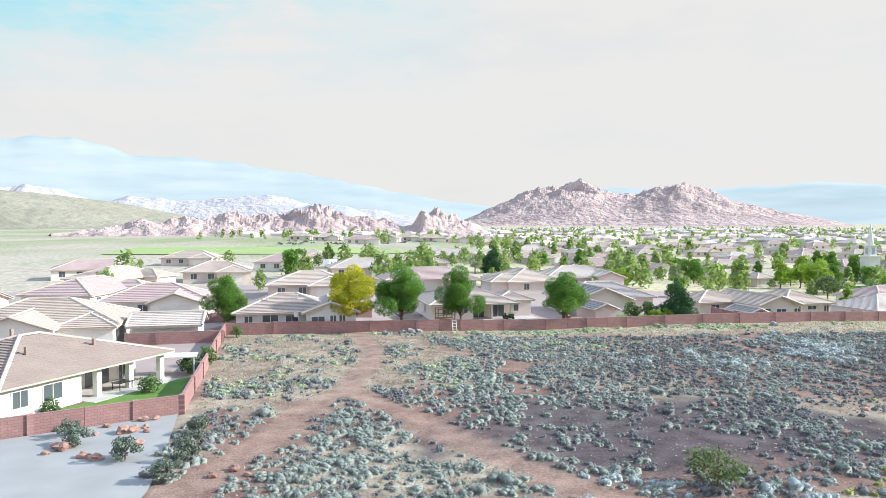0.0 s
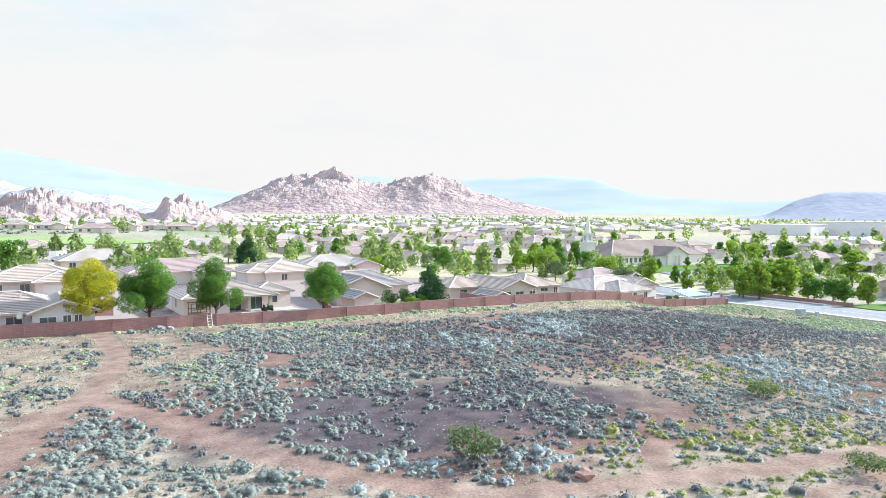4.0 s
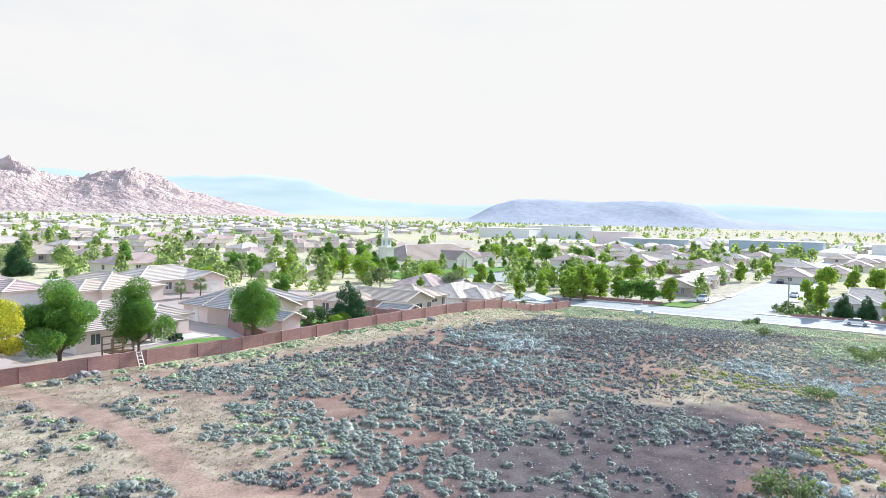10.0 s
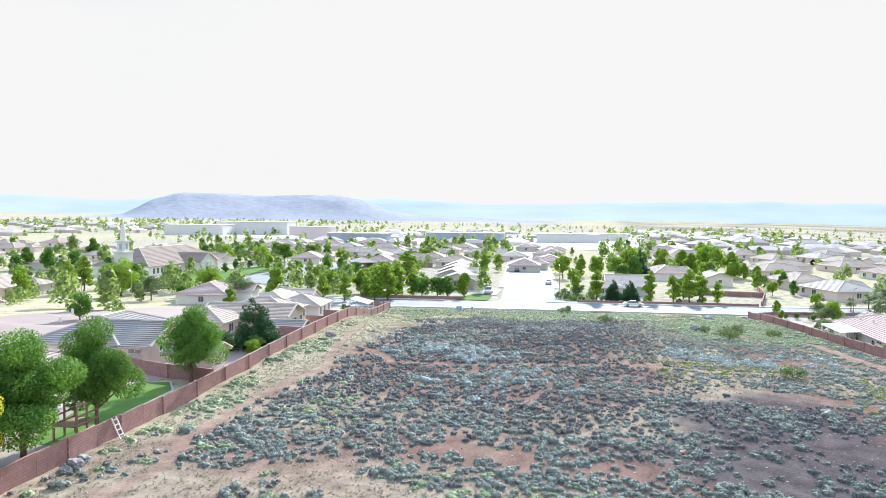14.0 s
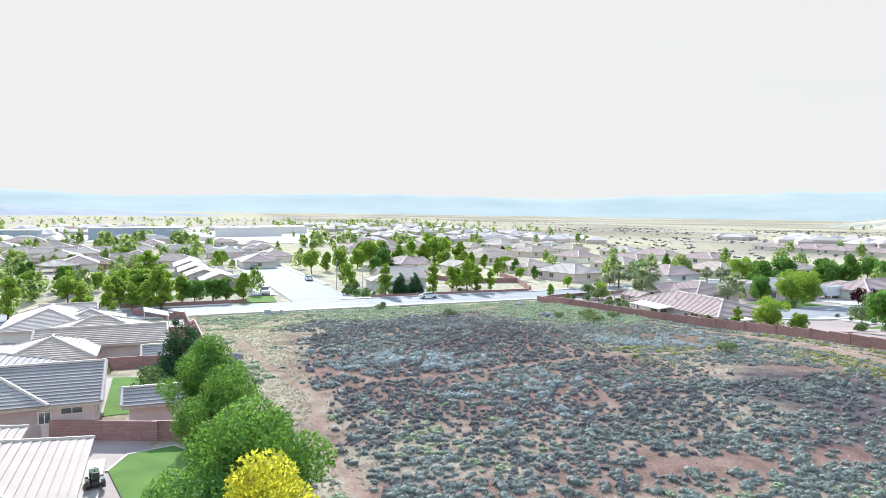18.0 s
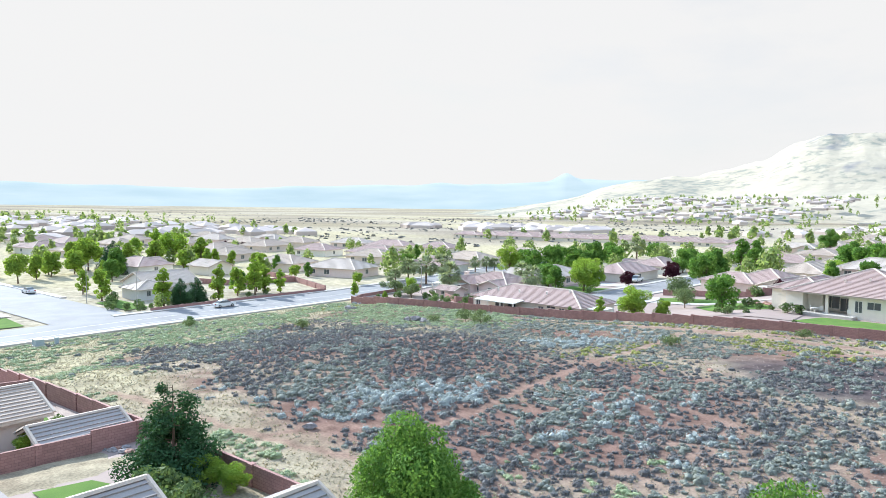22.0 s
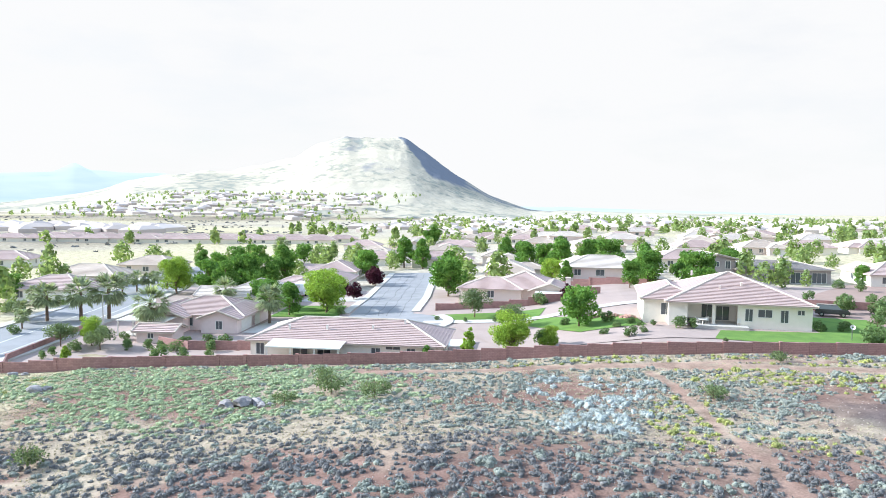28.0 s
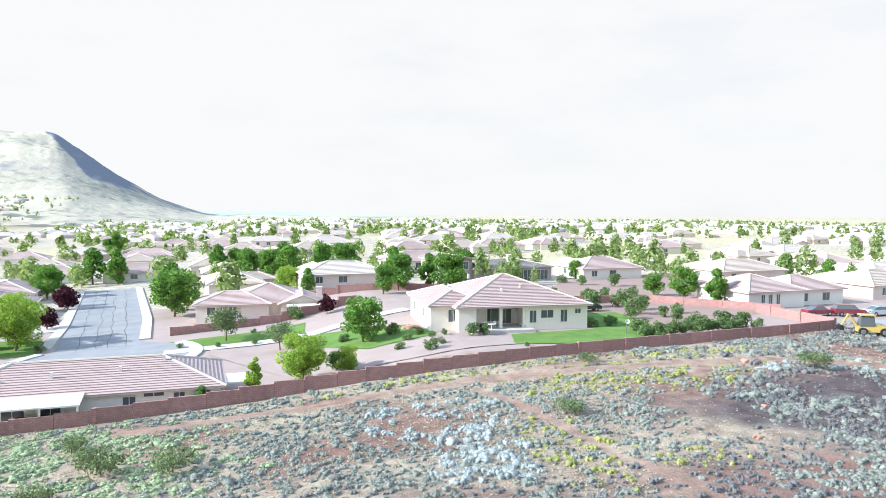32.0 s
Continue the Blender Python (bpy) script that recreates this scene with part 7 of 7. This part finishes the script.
def pickup(x, y, rot, material, label):
    z = ground_z(x, y) + 0.2
    root = empty("pickup_truck", Matrix.Translation((x, y, z)) @ Matrix.Rotation(radians(rot), 4, "Z"), label, "pickup truck")
    b = part("truck_body", prism([(-2.8, 0.5), (2.7, 0.45), (2.8, 0.8), (2.6, 1.1), (1.4, 1.18), (-2.8, 1.15)], 1.95, 0.05), material, root)
    part("cabin_glass", prism([(1.35, 1.15), (0.7, 1.80), (-0.75, 1.82), (-1.0, 1.15)], 1.7, 0.15), M_GLASS, root)
    part("cabin_roof", prism([(0.75, 1.80), (0.7, 1.87), (-0.75, 1.88), (-0.82, 1.80)], 1.45, 0.02), material, root)
    part("cargo_bed", boxes((-2.7, -0.8, 1.16, -1.1, 0.8, 1.2)), M_DARKCAR, root)
    for s in (-0.7, 0.7):
        part("headlight", boxes((2.66, s - 0.18, 0.8, 2.8, s + 0.18, 0.98)), M_LAMP, b)
        part("tail_light", boxes((-2.84, s - 0.1, 0.8, -2.78, s + 0.1, 1.1)), M_TAIL, b)
    wheels(root, (-1.75, 1.8), 1.95, 0.4)
    return root


sedan(139.6, 49.4, -84, M_WHITECAR, "white sedan parked at the kerb")
pickup(157.5, 87.8, 185, M_WHITECAR, "white pickup truck on a concrete drive")
pickup(106.5, -54.5, 100, M_WHITECAR, "white pickup truck beside a garage")
sedan(-13, 2.2, 175, M_REDCAR, "maroon sedan parked on the gravel")
sedan(-17.4, 3.6, 160, M_REDCAR, "maroon off-road car parked on the gravel", "suv")
sedan(-22.5, 4.4, 178, M_BLUECAR, "pale blue-grey car parked by the house")
sedan(19.8, -10.5, 170, M_DARKCAR, "black car parked beside the house", "suv")
sedan(190, 74, 5, M_WHITECAR, "pale car parked along the side street")
sedan(236, 90, 5, M_DARKCAR, "dark car parked along the side street")


def caravan(x, y, rot, l, label):
    root = empty("caravan", Matrix.Translation((x, y, ground_z(x, y) + 0.1)) @ Matrix.Rotation(radians(rot), 4, "Z"), label, "caravan")
    h = l / 2
    part("caravan_body", prism([(-h, 0.6), (h - 0.4, 0.6), (h, 1.4), (h - 0.5, 2.9), (-h + 0.2, 3.0)], 2.4, 0.06), M_WHITECAR, root)
    for k in range(3):
        part("caravan_window", boxes((-h + 1.0 + k * 1.9, -1.22, 1.5, -h + 2.0 + k * 1.9, -1.15, 2.2)), M_GLASS, root)
    wheels(root, (-0.5, 0.5), 2.3, 0.36)


caravan(28.6, 159, 20, 8, "white caravan parked beside a house")
caravan(-14, 219, 60, 5, "white trailer parked behind houses")
caravan(117, -50, 96, 6.5, "white boat trailer under a cover")


def backhoe(x, y, rot):
    root = empty("backhoe", Matrix.Translation((x, y, ground_z(x, y) + 0.05)) @ Matrix.Rotation(radians(rot), 4, "Z"), "yellow backhoe loader standing on bare soil", "excavator")
    part("chassis", prism([(-1.6, 0.5), (2.0, 0.5), (2.1, 1.2), (0.5, 1.5), (-1.5, 1.2)], 1.3, 0.1), M_YELLOW, root)
    part("cab", prism([(0.5, 1.3), (0.3, 2.6), (-1.2, 2.6), (-1.3, 1.2)], 1.3, 0.1), M_GLASS, root)
    part("cab_roof", boxes((-1.35, -0.75, 2.6, 0.45, 0.75, 2.75)), M_YELLOW, root)
    part("bucket", prism([(3.0, 0.1), (3.9, 0.1), (3.5, 0.5), (3.1, 0.9)], 2.1), M_YELLOW, root)
    for s in (-0.8, 0.8):
        v, f = [], []
        tube(v, f, (1.6, s, 1.1), (3.2, s, 0.5), 0.09, 0.09)
        mesh_ob("loader_arm", v, f, M_YELLOW, root)
    v, f = [], []
    tube(v, f, (-1.5, 0, 1.1), (-2.6, 0, 2.7), 0.16, 0.13)
    tube(v, f, (-2.6, 0, 2.7), (-3.4, 0, 1.2), 0.13, 0.1)
    mesh_ob("boom", v, f, M_YELLOW, root)
    part("digging_bucket", prism([(-3.7, 0.6), (-3.1, 0.6), (-3.2, 1.2), (-3.6, 1.3)], 0.7), M_DARKCAR, root)
    wheels(root, (-1.0, 1.5), 1.9, 0.55)


backhoe(-6.5, 17.2, 150)


# ---- rocks, boxes and garden pieces ----
M_BOULDER = mat("boulder_red", (0.40, 0.24, 0.19), (0.30, 0.18, 0.145), scale=2, fine=9, bump=0.6, per_object=0.2)
M_LAVA = mat("boulder_dark", (0.40, 0.37, 0.37), (0.17, 0.16, 0.165), scale=2, fine=9, bump=0.6, per_object=0.2)
M_WOOD = mat("weathered_timber", (0.36, 0.25, 0.16), (0.28, 0.19, 0.12), fine=22, per_object=0.1)


def boulder_mesh(seed, name):
    bm = bmesh.new()
    bmesh.ops.create_icosphere(bm, subdivisions=2, radius=1.0)
    for v in bm.verts:
        d = 1 + 0.55 * noise.noise(v.co * 1.5 + Vector((seed * 7.1, 0, 0))) + 0.35 * noise.noise(v.co * 3.5 + Vector((0, seed * 3.3, 0)))
        v.co *= d
        v.co.z *= 0.75
    me = bpy.data.meshes.new(name)
    bm.to_mesh(me)
    bm.free()
    return me


ROCKS = [boulder_mesh(k, "boulder") for k in range(5)]


def rock(x, y, s, material, label, group=""):
    me = ROCKS[int(abs(x * 3 + y * 5)) % 5].copy()
    me.materials.append(material)
    ob = new("boulder", me)
    z = lot_z(x, y) if in_lot(x, y) else ground_z(x, y) + 0.1
    ob.matrix_world = Matrix.Translation((x, y, z + s * 0.26)) @ Matrix.Rotation(x * 5 + y, 4, "Z") @ Matrix.Diagonal((s * 1.15, s * 0.9, s * 0.85, 1))
    return tagged(ob, label, "rock", group)


for x, y, s in ((-22.1, 41.2, 0.42), (-21.7, 40.8, 0.5), (-19.9, 39.1, 0.36), (-19.0, 38.6, 0.38), (-19.2, 44.1, 0.55), (-18.7, 44.3, 0.45), (-20.8, 45.6, 0.28), (-18.8, 47.0, 0.34), (-18.1, 45.2, 0.26), (-17.4, 41.2, 0.36), (-18.0, 47.3, 0.3), (-17.7, 44.1, 0.25), (-20.9, 43.8, 0.22), (-22.4, 39.9, 0.24), (-23.3, 45.2, 0.5)):
    rock(x, y, s, M_BOULDER, "rough red boulder on white gravel", "boulders on the gravel")
for x, y, s in ((3, 89.3, 0.6), (4.2, 89.6, 0.45), (2, 89.0, 0.4), (89, 40.4, 0.9), (90.4, 41, 0.7), (88, 39.8, 0.6), (91, 39.9, 0.5), (87.2, 40.5, 0.45), (86.6, 40, 0.35), (114.8, 35.6, 0.8), (113.9, 35, 0.5), (124.8, 26.9, 0.5), (123.6, 26.4, 0.4), (57.5, 93.6, 0.7), (49, 86, 0.5), (20.2, 26, 0.5), (-10.5, 36, 0.34), (-11.5, 35, 0.28), (-9.6, 35.2, 0.22), (110, 57, 0.45), (64, 76, 0.35), (24, 47, 0.3), (30, 40, 0.3), (15, 50, 0.28), (36, 46, 0.3)):
    rock(x, y, s, M_LAVA if x > 60 or y > 80 else M_BOULDER, "rough weathered rock in the brush", "rocks of the lot")
for k in range(26):
    a = rnd.random()
    rock(50 + 8.5 * a, 98.2 + 1.0 * a + rnd.uniform(-0.8, 0.8), rnd.uniform(0.16, 0.34), M_LAVA if k % 3 else M_BOULDER, "cobble in a raised garden bed", "cobbles of the garden bed")
for k in range(22):
    a = rnd.random()
    rock(49 + 7 * a, -3.4 - 4.6 * a + rnd.uniform(-0.8, 0.8), rnd.uniform(0.3, 0.55), M_BOULDER, "red boulder of the terraced bed", "boulders of the terrace")


def slab_thing(name, x, y, rot, rows, material, label, category):
    root = empty(name, Matrix.Translation((x, y, ground_z(x, y))) @ Matrix.Rotation(radians(rot), 4, "Z"), label, category)
    for pname, r, mt in rows:
        part(pname, boxes(*r), mt or material, root)
    return root


slab_thing("utility_box", 120.5, 88.3, 5, [("plinth", [(-0.9, -0.7, -0.2, 0.9, 0.7, 0.15)], M_CONCRETE), ("cabinet", [(-0.8, -0.6, 0.15, 0.8, 0.6, 1.05)], M_SHED), ("lid", [(-0.85, -0.65, 1.05, 0.85, 0.65, 1.12)], M_TRIM)], M_SHED, "pale green utility cabinet beside the street", "utility box")
slab_thing("utility_box", 121.5, 85.5, 5, [("cabinet", [(-0.3, -0.25, -0.2, 0.3, 0.25, 0.9)], M_SHED), ("lid", [(-0.33, -0.28, 0.9, 0.33, 0.28, 0.95)], M_TRIM)], M_SHED, "small green utility pedestal beside the street", "utility box")
# ladder of white timber leaning on the wall
lad = empty("ladder", Matrix.Translation((9.2, 90.4, ground_z(9, 90) + 0.05)) @ Matrix.Rotation(radians(6), 4, "Z") @ Matrix.Rotation(radians(-24), 4, "X"), "short pale timber ladder leaning on the wall", "ladder")
for x in (-0.28, 0.28):
    part("rail", boxes((x - 0.04, -0.04, 0, x + 0.04, 0.04, 1.7)), M_TRIM, lad)
for k in range(4):
    part("rung", boxes((-0.28, -0.035, 0.25 + k * 0.4, 0.28, 0.035, 0.32 + k * 0.4)), M_TRIM, lad)
# timber play frame in the garden
fr = empty("play_frame", Matrix.Translation((8.2, 93.6, ground_z(8, 93) + 0.1)) @ Matrix.Rotation(radians(6), 4, "Z"), "weathered timber play frame with platform", "play frame")
for x in (-1.2, 0, 1.2):
    for y in (-0.9, 0.9):
        part("frame_post", boxes((x - 0.06, y - 0.06, -0.2, x + 0.06, y + 0.06, 2.6)), M_WOOD, fr)
for z in (1.1, 1.7, 2.5):
    for y in (-0.93, 0.93):
        part("frame_rail", boxes((-1.3, y - 0.05, z, 1.3, y + 0.05, z + 0.12)), M_WOOD, fr)
part("platform", boxes((-1.2, -0.9, 1.0, 1.2, 0.9, 1.08)), M_WOOD, fr)
# small shade roof in the west garden
gz_ = empty("garden_shelter", Matrix.Translation((-20.6, 63.6, ground_z(-20, 63))) @ Matrix.Rotation(radians(8), 4, "Z"), "small white-roofed garden shelter on posts", "shelter")
part("shelter_roof", boxes((-1.7, -1.2, 1.75, 1.7, 1.2, 1.85)), M_TRIM, gz_)
posts(gz_, [(-1.5, -1.0), (1.5, -1.0), (-1.5, 1.0), (1.5, 1.0)], 1.75, 0.06)
# sloping shade canopy by the corner house
cn = empty("shade_canopy", Matrix.Translation((111.5, 108.5, ground_z(111, 108))) @ Matrix.Rotation(radians(8), 4, "Z"), "pale blue-grey sloping shade canopy on posts", "canopy")
m = part("canopy_roof", boxes((-3.2, -2.2, 0, 3.2, 2.2, 0.12)), M_SHED, cn)
m.matrix_basis = Matrix.Translation((0, 0, 2.6)) @ Matrix.Rotation(radians(14), 4, "X")
posts(cn, [(-3, -2), (3, -2)], 2.1, 0.06)
posts(cn, [(-3, 2), (3, 2)], 3.0, 0.06)


def street_lamp(x, y, h, label):
    root = empty("street_lamp", Matrix.Translation((x, y, ground_z(x, y))), label, "street lamp", "street lamps")
    v, f = [], []
    tube(v, f, (0, 0, -0.2), (0, 0, h), 0.09, 0.06, 8)
    mesh_ob("pole", v, f, M_RIM, root)
    v, f = [], []
    tube(v, f, (0, 0, h - 0.1), (-1.2, 0, h + 0.15), 0.04, 0.035, 6)
    mesh_ob("arm", v, f, M_RIM, root)
    part("lamp_head", boxes((-1.7, -0.12, h + 0.08, -1.1, 0.12, h + 0.2)), M_RIM, root)


for x, y, h in ((146.5, 64.5, 8), (164, 68.8, 8), (118, 172, 7), (96, 168, 6), (128, 5, 7)):
    street_lamp(x, y, h, "slim grey street lamp beside the road")


def chair(x, y, z, rot):
    root = empty("patio_chair", Matrix.Translation((x, y, z)) @ Matrix.Rotation(radians(rot), 4, "Z"), "white patio chair on the covered terrace", "chair", "patio chairs")
    part("seat", boxes((-0.25, -0.25, 0.40, 0.25, 0.25, 0.46)), M_TRIM, root)
    part("backrest", boxes((-0.25, 0.2, 0.46, 0.25, 0.26, 0.95)), M_TRIM, root)
    for a in (-0.22, 0.22):
        for b in (-0.22, 0.22):
            part("leg", boxes((a - 0.02, b - 0.02, 0, a + 0.02, b + 0.02, 0.40)), M_TRIM, root)


for x, y, r in ((40.2, 2.2, 20), (41.4, 2.6, -60), (36.2, 2.9, 10), (34.8, 2.6, -10)):
    chair(x, y, 0.40, r)
tb = empty("patio_table", Matrix.Translation((40.8, 3.1, 0.40)), "round white patio table under the roof", "table")
v, f = [], []
tube(v, f, (0, 0, 0.68), (0, 0, 0.74), 0.6, 0.6, 16)
f += [tuple(range(15, -1, -1)), tuple(range(16, 32))]
mesh_ob("tabletop", v, f, M_TRIM, tb)
v, f = [], []
tube(v, f, (0, 0, 0), (0, 0, 0.68), 0.06, 0.06, 8)
mesh_ob("leg", v, f, M_TRIM, tb)
bq = empty("barbecue", Matrix.Translation((42.6, 4.6, 0.40)), "black covered barbecue on the patio", "barbecue")
part("firebox", boxes((-0.5, -0.3, 0.5, 0.5, 0.3, 1.1)), M_DARKCAR, bq)
part("cart", boxes((-0.45, -0.26, 0.0, 0.45, 0.26, 0.5)), M_DARKCAR, bq)
ds = empty("satellite_dish", Matrix.Translation((24.4, 8.9, ground_z(24, 9) + 0.1)), "white satellite dish on a garden pole", "satellite dish")
v, f = [], []
tube(v, f, (0, 0, -0.2), (0, 0, 1.5), 0.06, 0.06, 8)
mesh_ob("pole", v, f, M_RIM, ds)
v, f = [], []
tube(v, f, (0, 0.05, 1.6), (0, 0.17, 1.66), 0.12, 0.32, 14)
mesh_ob("dish", v, f, M_TRIM, ds)
for x, y, z in ((91.5, 17.6, 0.0), (90.2, 17.7, 0.0)):
    bn = empty("barbecue", Matrix.Translation((x, y, ground_z(86, 11) + 0.06)), "dark covered grill under the patio roof", "barbecue")
    part("cover", boxes((-0.4, -0.3, 0.0, 0.4, 0.3, 1.0)), M_DARKCAR, bn)
pt = empty("patio_set", Matrix.Translation((-23.6, 57.4, ground_z(-23, 57) + 0.05)) @ Matrix.Rotation(radians(62), 4, "Z"), "dark wicker table on the columned patio", "table")
part("tabletop", boxes((-0.8, -0.5, 0.68, 0.8, 0.5, 0.74)), M_DARKCAR, pt)
for a in (-0.7, 0.7):
    for b in (-0.4, 0.4):
        part("leg", boxes((a - 0.03, b - 0.03, 0, a + 0.03, b + 0.03, 0.68)), M_DARKCAR, pt)


def mower(x, y, z, rot):
    root = empty("ride_on_mower", Matrix.Translation((x, y, z)) @ Matrix.Rotation(radians(rot), 4, "Z"), "small dark green ride-on mower parked beside the lawn", "lawn mower")
    part("bonnet", boxes((0.15, -0.27, 0.38, 0.85, 0.27, 0.78), (0.85, -0.22, 0.42, 0.92, 0.22, 0.70)), M_LEAF["dark"], root, "dark green bonnet")
    part("deck", boxes((-0.55, -0.5, 0.16, 0.45, 0.5, 0.34)), M_DARKCAR, root)
    part("seat", boxes((-0.55, -0.22, 0.5, -0.12, 0.22, 0.62), (-0.6, -0.22, 0.6, -0.48, 0.22, 0.98)), M_DARKCAR, root, "black seat")
    part("chassis", boxes((-0.7, -0.2, 0.3, 0.8, 0.2, 0.5)), M_DARKCAR, root)
    v, f = [], []
    tube(v, f, (0.2, 0, 0.75), (0.02, 0, 0.98), 0.025, 0.025, 6)
    tube(v, f, (0.02, 0, 0.96), (0.0, 0, 0.99), 0.17, 0.17, 10)
    mesh_ob("steering_wheel", v, f, M_DARKCAR, root)
    for a, r in ((-0.5, 0.27), (0.62, 0.2)):
        for b in (-0.42, 0.42):
            v, f = [], []
            tube(v, f, (a, b - 0.1, r), (a, b + 0.1, r), r, r, 14)
            f += [tuple(range(13, -1, -1)), tuple(range(14, 28))]
            mesh_ob("wheel", v, f, M_DARKCAR, root, "black rubber tyre")


mower(18.9, 101.5, ground_z(14.6, 108) + 0.17, 15)
